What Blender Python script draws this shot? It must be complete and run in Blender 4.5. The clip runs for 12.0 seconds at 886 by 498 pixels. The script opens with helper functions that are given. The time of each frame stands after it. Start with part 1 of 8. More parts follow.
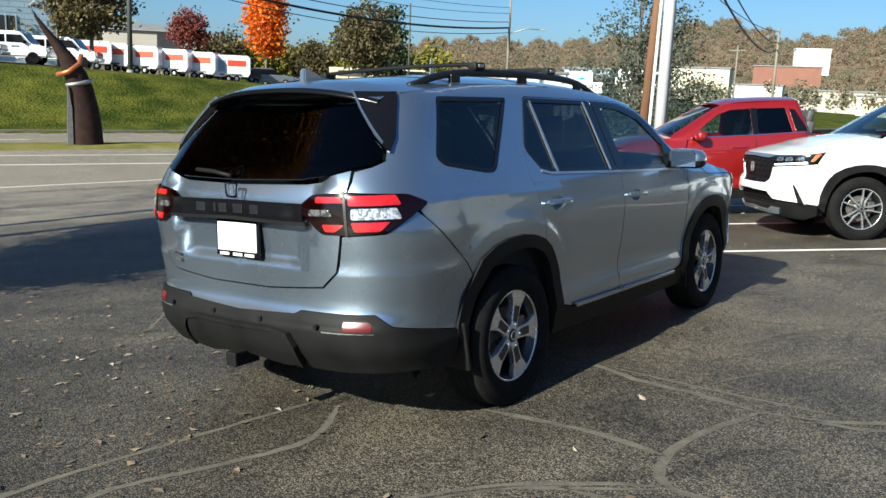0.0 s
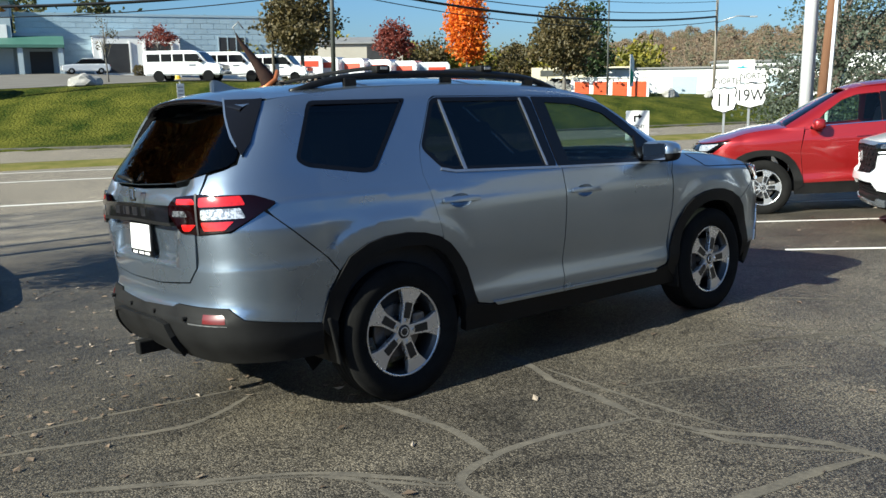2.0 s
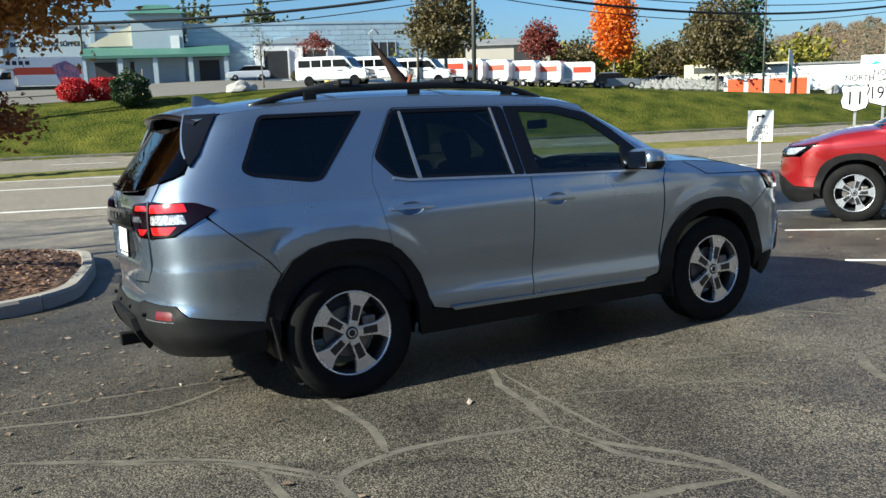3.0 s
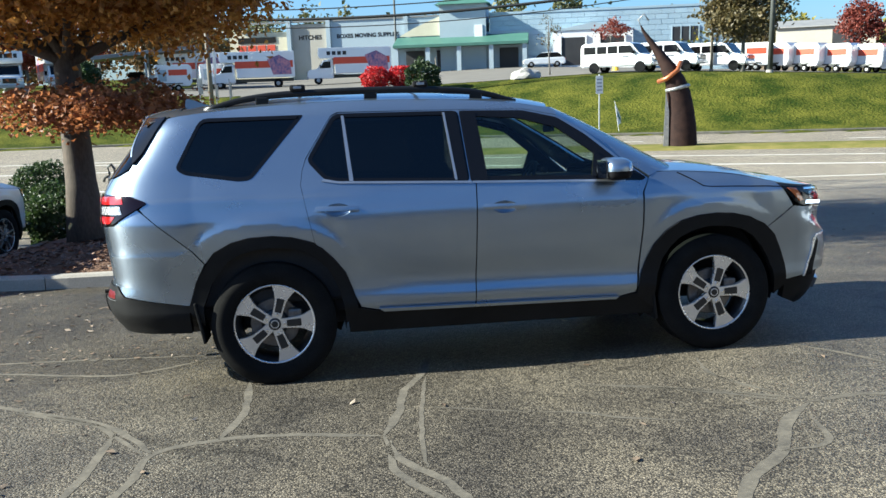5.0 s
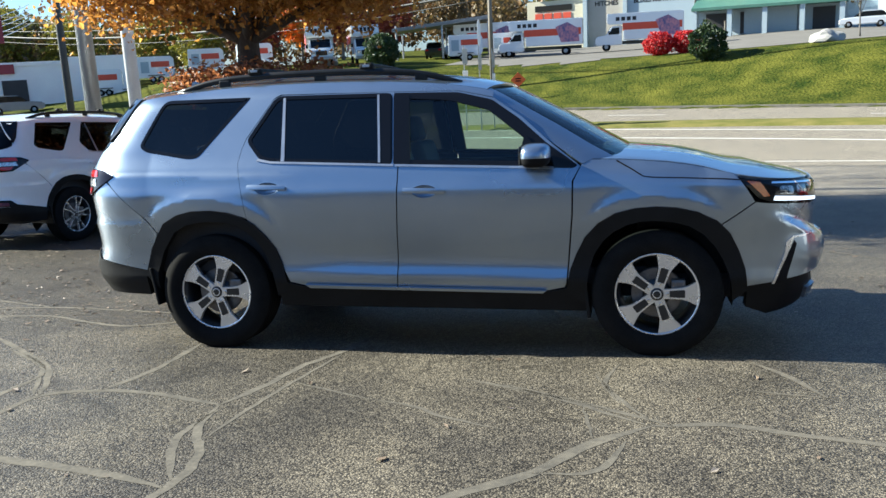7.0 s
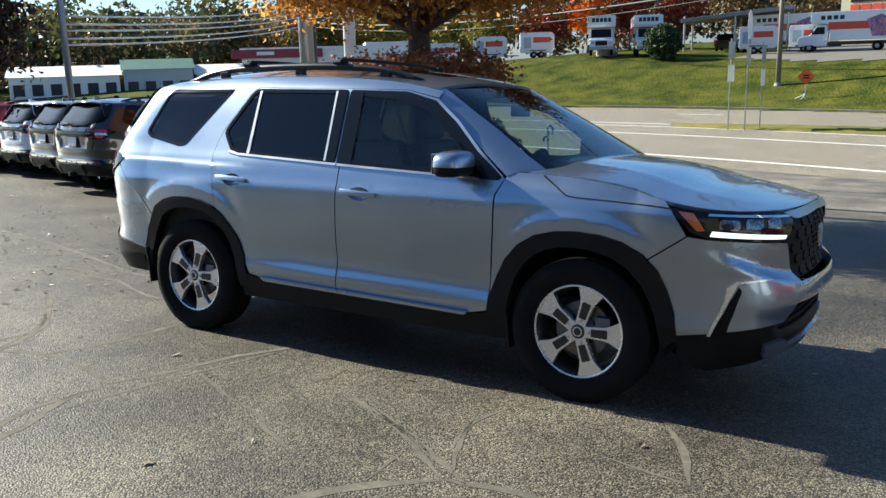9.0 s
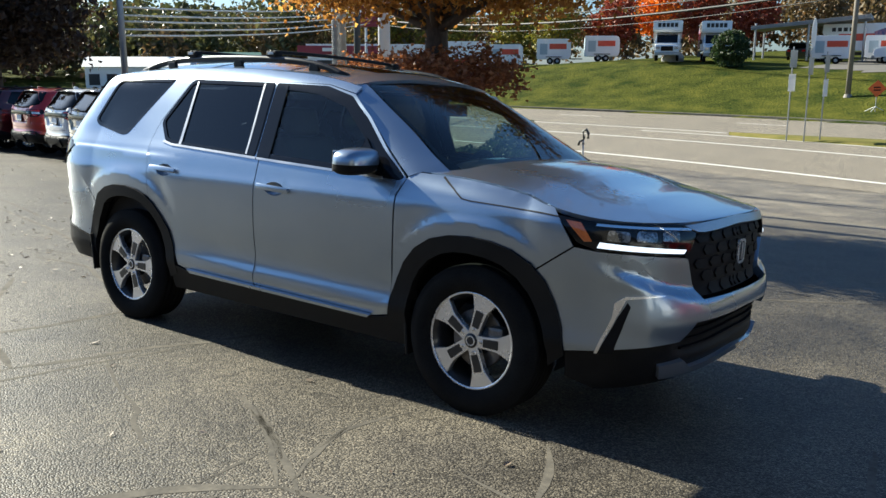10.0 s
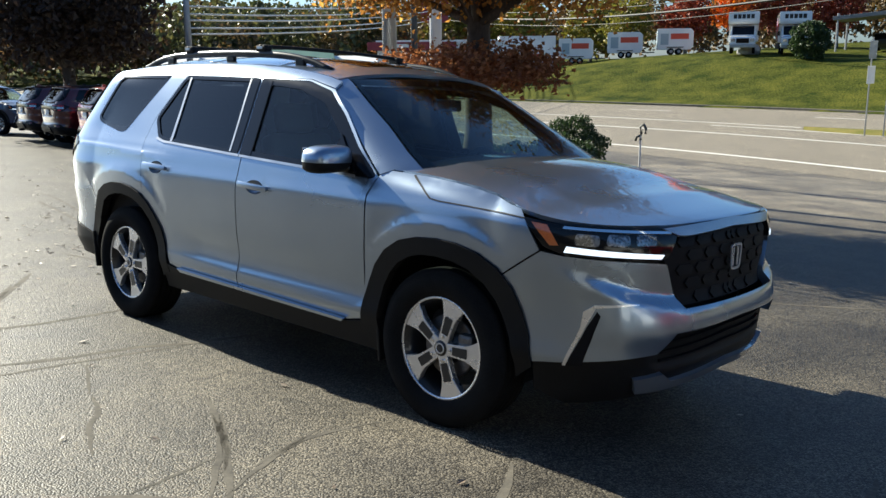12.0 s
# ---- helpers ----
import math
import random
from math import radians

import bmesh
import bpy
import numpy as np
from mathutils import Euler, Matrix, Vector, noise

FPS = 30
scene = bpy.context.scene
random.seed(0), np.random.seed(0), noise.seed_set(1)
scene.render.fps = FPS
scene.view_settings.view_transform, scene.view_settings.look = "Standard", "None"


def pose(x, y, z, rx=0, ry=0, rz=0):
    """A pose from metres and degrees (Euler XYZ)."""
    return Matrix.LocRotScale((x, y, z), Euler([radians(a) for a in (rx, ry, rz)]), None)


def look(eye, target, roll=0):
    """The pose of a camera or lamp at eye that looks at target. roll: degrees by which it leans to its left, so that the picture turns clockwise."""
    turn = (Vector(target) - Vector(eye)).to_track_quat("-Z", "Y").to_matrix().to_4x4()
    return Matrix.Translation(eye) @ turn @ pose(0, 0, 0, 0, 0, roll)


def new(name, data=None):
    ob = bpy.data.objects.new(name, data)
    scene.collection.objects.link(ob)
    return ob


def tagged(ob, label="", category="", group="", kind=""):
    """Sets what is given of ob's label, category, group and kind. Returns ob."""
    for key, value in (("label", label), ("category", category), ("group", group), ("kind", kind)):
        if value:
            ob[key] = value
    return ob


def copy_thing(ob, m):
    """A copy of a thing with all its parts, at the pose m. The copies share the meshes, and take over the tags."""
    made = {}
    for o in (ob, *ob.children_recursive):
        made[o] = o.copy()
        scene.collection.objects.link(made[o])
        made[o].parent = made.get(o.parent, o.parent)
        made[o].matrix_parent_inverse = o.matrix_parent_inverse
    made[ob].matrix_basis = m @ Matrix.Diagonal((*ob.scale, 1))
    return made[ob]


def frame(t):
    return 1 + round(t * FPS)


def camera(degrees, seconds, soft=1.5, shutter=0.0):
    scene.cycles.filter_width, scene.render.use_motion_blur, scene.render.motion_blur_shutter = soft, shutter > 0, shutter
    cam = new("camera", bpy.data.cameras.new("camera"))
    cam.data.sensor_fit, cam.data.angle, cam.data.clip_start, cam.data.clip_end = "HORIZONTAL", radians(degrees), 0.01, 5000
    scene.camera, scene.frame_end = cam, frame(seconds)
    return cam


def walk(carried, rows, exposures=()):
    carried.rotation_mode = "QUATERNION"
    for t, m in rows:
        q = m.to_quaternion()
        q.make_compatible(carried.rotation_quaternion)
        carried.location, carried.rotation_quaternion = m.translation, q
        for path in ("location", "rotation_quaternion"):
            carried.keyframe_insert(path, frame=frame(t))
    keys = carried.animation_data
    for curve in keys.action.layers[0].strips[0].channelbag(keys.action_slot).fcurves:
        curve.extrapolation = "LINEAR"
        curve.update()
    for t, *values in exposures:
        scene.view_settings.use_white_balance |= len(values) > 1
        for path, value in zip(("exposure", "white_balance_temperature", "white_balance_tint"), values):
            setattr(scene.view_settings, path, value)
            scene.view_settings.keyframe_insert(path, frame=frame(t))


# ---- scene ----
cam = camera(54.6, 12.0, 1.5)
PATH = [
    (0, (-5.304, -2.353, 1.712), (-3.728, -1.182, 1.335), 2.17),
    (0.5, (-5.182, -2.635, 1.708), (-3.632, -1.431, 1.325), 1.72),
    (0.8, (-5.023, -2.810, 1.715), (-3.510, -1.560, 1.331), 1.24),
    (1, (-4.894, -2.933, 1.721), (-3.414, -1.644, 1.338), 0.97),
    (1.5, (-4.559, -3.321, 1.741), (-3.185, -1.919, 1.355), -0.04),
    (2, (-4.138, -3.708, 1.738), (-2.911, -2.176, 1.356), -0.84),
    (2.5, (-3.688, -4.095, 1.762), (-2.588, -2.468, 1.383), -1.20),
    (3, (-3.246, -4.504, 1.779), (-2.316, -2.773, 1.406), -1.85),
    (3.2, (-3.028, -4.609, 1.747), (-2.142, -2.854, 1.380), -1.64),
    (4.8, (-1.311, -5.170, 1.811), (-0.975, -3.234, 1.438), -1.87),
    (5, (-1.077, -5.248, 1.825), (-0.813, -3.303, 1.443), -2.01),
    (5.5, (-0.487, -5.334, 1.799), (-0.386, -3.380, 1.384), -2.15),
    (6, (0.147, -5.372, 1.821), (0.035, -3.419, 1.407), -2.89),
    (6.5, (0.740, -5.300, 1.809), (0.433, -3.369, 1.386), -3.10),
    (7, (1.313, -5.124, 1.820), (0.881, -3.218, 1.394), -2.97),
    (7.2, (1.546, -5.055, 1.816), (1.030, -3.169, 1.393), -3.04),
    (8.8, (3.015, -4.172, 1.785), (2.005, -2.499, 1.362), -1.69),
    (9, (3.160, -4.015, 1.788), (2.122, -2.358, 1.364), -1.55),
    (9.5, (3.539, -3.689, 1.775), (2.410, -2.095, 1.348), -1.15),
    (10, (3.801, -3.400, 1.752), (2.641, -1.826, 1.331), 0.09),
    (10.5, (3.997, -3.188, 1.757), (2.788, -1.651, 1.335), 0.18),
    (11, (4.147, -3.078, 1.759), (2.894, -1.580, 1.328), 0.18),
    (11.5, (4.183, -3.028, 1.759), (2.907, -1.549, 1.330), -0.07),
    (12, (4.053, -2.908, 1.734), (2.763, -1.441, 1.304), -0.50),
]
walk(cam, [(t, look(eye, target, roll)) for t, eye, target, roll in PATH], ((0, 1.22, 5450, 1), (3, 1.42, 5400, 1), (5, 1.88, 5330, 1), (6.1, 2.0, 5330, 1), (7.2, 1.90, 5400, 2), (9, 1.62, 5560, 2), (12, 1.46, 5650, 3)))

# ---- light: late-autumn sun low behind the car, clear sky ----
SUN_EL, SUN_AZ = radians(30.0), radians(-87.3)  # azimuth from +y towards +x
world = bpy.data.worlds.new("sky")
scene.world = world
world.use_nodes = True
sky = world.node_tree.nodes.new("ShaderNodeTexSky")
sky.sky_type, sky.sun_disc = "NISHITA", False
sky.sun_elevation, sky.sun_rotation = SUN_EL, SUN_AZ
sky.air_density, sky.dust_density, sky.ozone_density = 1.0, 1.1, 6.0
sky.altitude = 150
world.node_tree.nodes["Background"].inputs[1].default_value = 0.050
world.node_tree.links.new(sky.outputs[0], world.node_tree.nodes["Background"].inputs[0])
sun = new("sun", bpy.data.lights.new("sun", "SUN"))
sun.data.energy, sun.data.angle, sun.data.color = 5.0, radians(0.55), (1.0, 0.85, 0.635)
toward = Vector((math.cos(SUN_EL) * math.sin(SUN_AZ), math.cos(SUN_EL) * math.cos(SUN_AZ), math.sin(SUN_EL)))
sun.matrix_world = look((0, 0, 40), Vector((0, 0, 40)) - toward)


# ---- materials ----
def pbr(name, col, rough=0.6, metal=0.0, col2=None, scale=4.0, fine=60.0, bump=0.0, coat=0.0, spec=0.5, stretch=(1, 1, 1), random_tint=0.0, contrast=(0.35, 0.65)):
    m = bpy.data.materials.new(name)
    m.use_nodes = True
    nt = m.node_tree
    b = nt.nodes["Principled BSDF"]
    b.inputs["Base Color"].default_value = (*col, 1)
    b.inputs["Roughness"].default_value = rough
    b.inputs["Metallic"].default_value = metal
    b.inputs["Specular IOR Level"].default_value = spec
    b.inputs["Coat Weight"].default_value = coat
    b.inputs["Coat Roughness"].default_value = 0.02
    b.inputs["Coat IOR"].default_value = 1.6
    if col2 is None and not bump and not random_tint:
        return m
    tc = nt.nodes.new("ShaderNodeTexCoord")
    mp = nt.nodes.new("ShaderNodeMapping")
    mp.inputs["Scale"].default_value = stretch
    nt.links.new(tc.outputs["Object"], mp.inputs["Vector"])

    def noise_at(s, detail=4.0):
        n = nt.nodes.new("ShaderNodeTexNoise")
        n.inputs["Scale"].default_value, n.inputs["Detail"].default_value = s, detail
        nt.links.new(mp.outputs[0], n.inputs["Vector"])
        return n.outputs["Fac"]

    big, small = noise_at(scale), noise_at(fine, 3.0)
    colour = None
    if col2 is not None:
        mixv = nt.nodes.new("ShaderNodeMath")
        mixv.operation = "MULTIPLY_ADD"
        mixv.inputs[1].default_value = 0.45
        nt.links.new(small, mixv.inputs[0])
        half = nt.nodes.new("ShaderNodeMath")
        half.operation = "MULTIPLY"
        half.inputs[1].default_value = 0.55
        nt.links.new(big, half.inputs[0])
        nt.links.new(half.outputs[0], mixv.inputs[2])
        ramp = nt.nodes.new("ShaderNodeValToRGB")
        ramp.color_ramp.elements[0].position, ramp.color_ramp.elements[1].position = contrast
        ramp.color_ramp.elements[0].color, ramp.color_ramp.elements[1].color = (*col, 1), (*col2, 1)
        nt.links.new(mixv.outputs[0], ramp.inputs[0])
        colour = ramp.outputs[0]
        rr = nt.nodes.new("ShaderNodeMapRange")
        rr.inputs["To Min"].default_value, rr.inputs["To Max"].default_value = max(rough - 0.08, 0.02), min(rough + 0.08, 1)
        nt.links.new(big, rr.inputs["Value"])
        nt.links.new(rr.outputs[0], b.inputs["Roughness"])
    if random_tint:
        info = nt.nodes.new("ShaderNodeObjectInfo")
        hsv = nt.nodes.new("ShaderNodeHueSaturation")
        mr = nt.nodes.new("ShaderNodeMapRange")
        mr.inputs["To Min"].default_value, mr.inputs["To Max"].default_value = 1 - random_tint, 1 + random_tint
        nt.links.new(info.outputs["Random"], mr.inputs["Value"])
        nt.links.new(mr.outputs[0], hsv.inputs["Value"])
        if colour:
            nt.links.new(colour, hsv.inputs["Color"])
        else:
            hsv.inputs["Color"].default_value = (*col, 1)
        colour = hsv.outputs[0]
    if colour:
        nt.links.new(colour, b.inputs["Base Color"])
    if bump:
        bp = nt.nodes.new("ShaderNodeBump")
        bp.inputs["Strength"].default_value, bp.inputs["Distance"].default_value = min(bump * 20, 1.0), bump
        nt.links.new(small, bp.inputs["Height"])
        nt.links.new(bp.outputs[0], b.inputs["Normal"])
    return m


def glass(name, tint, gloss=1.45, rough=0.0):
    """A thin tinted pane: clear through, with the mirror image that its index gives."""
    m = bpy.data.materials.new(name)
    m.use_nodes = True
    nt = m.node_tree
    nt.nodes.remove(nt.nodes["Principled BSDF"])
    tr, gl, mx, fr = (nt.nodes.new("ShaderNode" + k) for k in ("BsdfTransparent", "BsdfGlossy", "MixShader", "LayerWeight"))
    tr.inputs[0].default_value = (*tint, 1)
    gl.inputs["Roughness"].default_value = rough
    fr.inputs["Blend"].default_value = 0.5
    least = ((gloss - 1) / (gloss + 1)) ** 2
    steep, amount = nt.nodes.new("ShaderNodeMath"), nt.nodes.new("ShaderNodeMath")
    steep.operation, steep.inputs[1].default_value = "POWER", 4.6
    amount.operation, amount.inputs[1].default_value, amount.inputs[2].default_value = "MULTIPLY_ADD", 0.96 - least, least
    nt.links.new(fr.outputs["Facing"], steep.inputs[0])
    nt.links.new(steep.outputs[0], amount.inputs[0])
    nt.links.new(amount.outputs[0], mx.inputs[0])
    nt.links.new(tr.outputs[0], mx.inputs[1])
    nt.links.new(gl.outputs[0], mx.inputs[2])
    nt.links.new(mx.outputs[0], nt.nodes["Material Output"].inputs[0])
    return m


def glowing(name, col, strength):
    m = bpy.data.materials.new(name)
    m.use_nodes = True
    b = m.node_tree.nodes["Principled BSDF"]
    b.inputs["Base Color"].default_value = (*col, 1)
    b.inputs["Emission Color"].default_value = (*col, 1)
    b.inputs["Emission Strength"].default_value = strength
    return m


def leaf_mat(name, col, col2, col3=None, thin=0.35):
    """Leaves: each island its own tint, lit through as well as on."""
    m = bpy.data.materials.new(name)
    m.use_nodes = True
    nt = m.node_tree
    b = nt.nodes["Principled BSDF"]
    b.inputs["Roughness"].default_value = 0.55
    geo = nt.nodes.new("ShaderNodeNewGeometry")
    ramp = nt.nodes.new("ShaderNodeValToRGB")
    ramp.color_ramp.elements[0].color, ramp.color_ramp.elements[1].color = (*col, 1), (*col2, 1)
    if col3:
        e = ramp.color_ramp.elements.new(0.75)
        e.color = (*col3, 1)
    nt.links.new(geo.outputs["Random Per Island"], ramp.inputs[0])
    nt.links.new(ramp.outputs[0], b.inputs["Base Color"])
    tl, mx = nt.nodes.new("ShaderNodeBsdfTranslucent"), nt.nodes.new("ShaderNodeMixShader")
    nt.links.new(ramp.outputs[0], tl.inputs[0])
    mx.inputs[0].default_value = thin
    nt.links.new(b.outputs[0], mx.inputs[1])
    nt.links.new(tl.outputs[0], mx.inputs[2])
    nt.links.new(mx.outputs[0], nt.nodes["Material Output"].inputs[0])
    return m


SILVER = pbr("silver_paint", (.252, .312, .395), .29, .86, (.290, .350, .434), 1.5, 1400, 0, 1.0)
WHITE_PAINT = pbr("white_paint", (.78, .79, .80), .35, 0, (.74, .75, .76), 2, 40, 0, 1.0)
RED_PAINT = pbr("red_paint", (.31, .011, .012), .34, .50, (.27, .009, .01), 2, 500, 0, 1.0)
DARK_PAINT = pbr("dark_paint", (.012, .013, .016), .3, .2, (.02, .02, .024), 2, 400, 0, 1.0)
MAROON_PAINT = pbr("maroon_paint", (.09, .008, .012), .3, .2, (.07, .008, .012), 2, 400, 0, 1.0)
NAVY_PAINT = pbr("navy_paint", (.012, .03, .08), .3, .2, (.015, .035, .09), 2, 400, 0, 1.0)
GREY_PAINT = pbr("grey_paint", (.20, .22, .25), .3, .5, (.18, .2, .23), 2, 400, 0, 1.0)
PLASTIC = pbr("black_plastic", (.007, .007, .0072), .55, 0, (.013, .013, .013), 6, 240, .0006, spec=.14)
GLOSS_BLACK = pbr("gloss_black", (.005, .005, .006), .12, 0, coat=.1, spec=.28)
TRIM_GREY = pbr("satin_trim", (.42, .43, .45), .3, .85, (.5, .51, .53), 5, 80)
CHROME = pbr("chrome", (.78, .79, .80), .08, 1.0)
RUBBER = pbr("rubber", (.007, .007, .007), .85, 0, (.014, .0138, .0135), 9, 120, .0008, spec=.08)
ALLOY = pbr("machined_alloy", (.80, .81, .83), .28, .85, (.72, .73, .75), 8, 120)
ALLOY_DARK = pbr("painted_alloy", (.018, .019, .021), .4, .3, coat=.25)
STEEL = pbr("brake_steel", (.20, .19, .18), .45, .8, (.12, .11, .10), 20, 90)
CABIN = pbr("cabin_trim", (.022, .022, .024), .8, 0, (.035, .035, .037), 6, 90)
SEAT = pbr("seat_leather", (.055, .055, .058), .6, 0, (.075, .074, .075), 8, 90, .0008)
PRIVACY = glass("privacy_glass", (.035, .040, .042), 1.62)
REAR_GLASS = glass("rear_glass", (.030, .034, .036), 1.34)
TINTED = glass("tinted_glass", (.62, .74, .68), 1.6)
SCREEN = glass("windscreen_glass", (.46, .54, .51), 1.60)
RED_LENS = pbr("red_lens", (.50, .010, .008), .14, 0, (.30, .005, .005), 30, 160, 0, .6)
DARK_LENS = pbr("dark_lens", (.005, .0006, .0006), .10, 0, coat=.15, spec=.3)
CLEAR_LENS = pbr("clear_lens", (.78, .78, .78), .14, .5, (.22, .225, .235), 45, 90, 0, 1.0, contrast=(.42, .58))
SMOKED = pbr("smoked_lens", (.05, .053, .058), .14, .5, (.26, .27, .29), 28, 90, 0, .8, contrast=(.45, .6))
RAIL_BLACK = pbr("satin_black_rail", (.008, .008, .008), .32, 0, (.012, .012, .012), 6, 80, spec=.3)
GRILLE_BLACK = pbr("grille_black", (.005, .005, .006), .6, 0, (.008, .008, .009), 12, 120, spec=.12)
AMBER = pbr("amber_lens", (.62, .16, .03), .15, 0, (.45, .10, .02), 30, 150, 0, 1.0)
REFLECTOR = pbr("reflector_red", (.10, .004, .005), .3, 0, coat=.15)
DRL = glowing("daylight_strip", (.95, .97, 1.0), .42)
PLATE_WHITE = pbr("plate_white", (.85, .85, .85), .5, 0, (.8, .8, .8), 6, 60)
INK = pbr("black_ink", (.012, .012, .014), .5)


# ---- body surfaces: a skin of (s, z), s running along the side and round the corners ----
def pw(x, *pairs):
    """A smooth curve through (x, y) pairs."""
    xs, ys = np.array(pairs[0::2], float), np.array(pairs[1::2], float)
    x = np.clip(np.asarray(x, float), xs[0], xs[-1])
    m = np.gradient(ys, xs)
    i = np.clip(np.searchsorted(xs, x) - 1, 0, len(xs) - 2)
    h = xs[i + 1] - xs[i]
    t = (x - xs[i]) / h
    d = (ys[i + 1] - ys[i]) / h
    m0 = np.where(np.sign(m[i]) == np.sign(d), np.sign(d) * np.minimum(abs(m[i]), 3 * abs(d)), 0)
    m1 = np.where(np.sign(m[i + 1]) == np.sign(d), np.sign(d) * np.minimum(abs(m[i + 1]), 3 * abs(d)), 0)
    return ((2 * t**3 - 3 * t**2 + 1) * ys[i] + (t**3 - 2 * t**2 + t) * h * m0
            + (3 * t**2 - 2 * t**3) * ys[i + 1] + (t**3 - t**2) * h * m1)


def bump(x, centre, width):
    return np.exp(-((np.asarray(x, float) - centre) / width) ** 2)


class Skin:
    """A closed skin, tabulated: at each height a ring from the rear's middle round the right side to the front's middle."""

    def __init__(self, z0, z1, side, rear, front, corner_rear, corner_front, p_rear=3.2, p_front=2.8, arc=1.3):
        self.zs = np.linspace(z0, z1, 90)
        self.arc, self.xr, self.xf = arc, corner_rear, corner_front
        self.u = np.linspace(-1, 2, 421)  # -1..0 rear corner, 0..1 side, 1..2 front corner
        self.tab = np.zeros((len(self.zs), len(self.u), 3))
        th = np.linspace(0, np.pi / 2, 241)
        for j, z in enumerate(self.zs):
            xr, xf = float(corner_rear(z)), float(corner_front(z))
            X = xr + (xf - xr) * np.clip(self.u, 0, 1)
            Y = side(X, np.full_like(X, z))
            for sign, p, end, x0, sel in ((-1, p_rear, float(rear(z)), xr, self.u < 0), (1, p_front, float(front(z)), xf, self.u > 1)):
                w = float(side(np.array([x0]), np.array([z]))[0])
                cx = x0 + (end - x0) * np.sin(th) ** (2 / p)
                cy = w * np.cos(th) ** (2 / p)
                d = np.concatenate([[0], np.cumsum(np.hypot(np.diff(cx), np.diff(cy)))])
                q = (np.abs(self.u[sel]) if sign < 0 else self.u[sel] - 1) * d[-1]
                X[sel], Y[sel] = np.interp(q, d, cx), np.interp(q, d, cy)
            self.tab[j, :, 0], self.tab[j, :, 1], self.tab[j, :, 2] = X, -Y, z

    def u_of(self, s, z):
        """s is x along the side, and goes on round the corners by the arc."""
        xr, xf = self.xr(z), self.xf(z)
        return np.where(s < xr, (s - xr) / self.arc, np.where(s > xf, 1 + (s - xf) / self.arc, (s - xr) / (xf - xr)))

    def raw(self, s, z):
        s, z = np.asarray(s, float), np.asarray(z, float)
        fu = np.clip((self.u_of(s, z) + 1) / 3 * (len(self.u) - 1), 0, len(self.u) - 1.0001)
        fz = np.clip((z - self.zs[0]) / (self.zs[-1] - self.zs[0]) * (len(self.zs) - 1), 0, len(self.zs) - 1.0001)
        i, j = fu.astype(int), fz.astype(int)
        a, b = (fu - i)[..., None], (fz - j)[..., None]
        t = self.tab
        return (t[j, i] * (1 - a) + t[j, i + 1] * a) * (1 - b) + (t[j + 1, i] * (1 - a) + t[j + 1, i + 1] * a) * b

    def normal(self, s, z, h=0.012):
        s, z = np.asarray(s, float), np.asarray(z, float)
        ds = self.raw(s + h, z) - self.raw(s - h, z)
        dz = self.raw(s, z + h) - self.raw(s, z - h)
        n = np.cross(ds, dz)
        return n / np.maximum(np.linalg.norm(n, axis=-1, keepdims=True), 1e-9)

    def at(self, s, z, off=0.0):
        return self.raw(s, z) + self.normal(s, z) * np.asarray(off, float)[..., None] if np.any(off) else self.raw(s, z)


def hood_edge(s):
    return pw(s, .5, 1.218, 1.0, 1.208, 1.3, 1.195, 1.7, 1.145, 1.91, 1.088, 2.05, 1.066, 2.5, 1.05, 3.1, 1.05)


def roof_edge(x):
    return pw(x, -2.6, 1.66, -2.2, 1.685, -1.8, 1.715, -1.4, 1.742, -.9, 1.752, -.25, 1.735, .15, 1.70, .45, 1.645, .7, 1.56)


def suv_side(x, z):
    w = pw(z, .18, .90, .30, .925, .40, .945, .47, .965, .55, .958, .64, .960, .80, .978, .95, .989, 1.02, .990, 1.055, .987, 1.09, .977,
           1.20, .950, 1.26, .923, 1.40, .863, 1.55, .800, 1.66, .752, 1.80, .690)
    w = w + .016 * (bump(x, 1.45, .50) + bump(x, -1.43, .52)) * bump(z, .90, .22)
    w = w - .03 * np.clip((np.abs(x) - 1.2) / .8, 0, 1) ** 2 * np.clip((1.6 - z) / .3, 0, 1)
    k = np.clip((z - (hood_edge(x) - .10)) / .10, 0, 1.0)
    w = w - .06 * k**2 * np.clip((x - .85) / .45, 0, 1)
    q = np.clip((z - (roof_edge(x) - .10)) / .10, 0, 1.3)
    return (w - .055 * q**2.2) * 1.013


LOW_REAR = lambda z: pw(z, .18, -2.25, .30, -2.38, .40, -2.47, .47, -2.52, .60, -2.545, .66, -2.51, .70, -2.50, .86, -2.515, .97, -2.525, 1.10, -2.535,
                        1.22, -2.525, 1.30, -2.49, 1.45, -2.38, 1.64, -2.23, 1.70, -2.19, 1.80, -2.14)
SUV_LOW = Skin(.18, 1.80, suv_side, LOW_REAR,
               lambda z: pw(z, .18, 2.22, .28, 2.38, .38, 2.44, .50, 2.455, .60, 2.475, .66, 2.465, .74, 2.44, .90, 2.445, 1.00, 2.43, 1.06, 2.39, 1.34, 2.2),
               lambda z: pw(z, .18, -1.90, 1.28, -1.90, 1.66, -1.74, 1.80, -1.70), lambda z: pw(z, .18, 1.72, 1.80, 1.72), 3.6, 2.9)
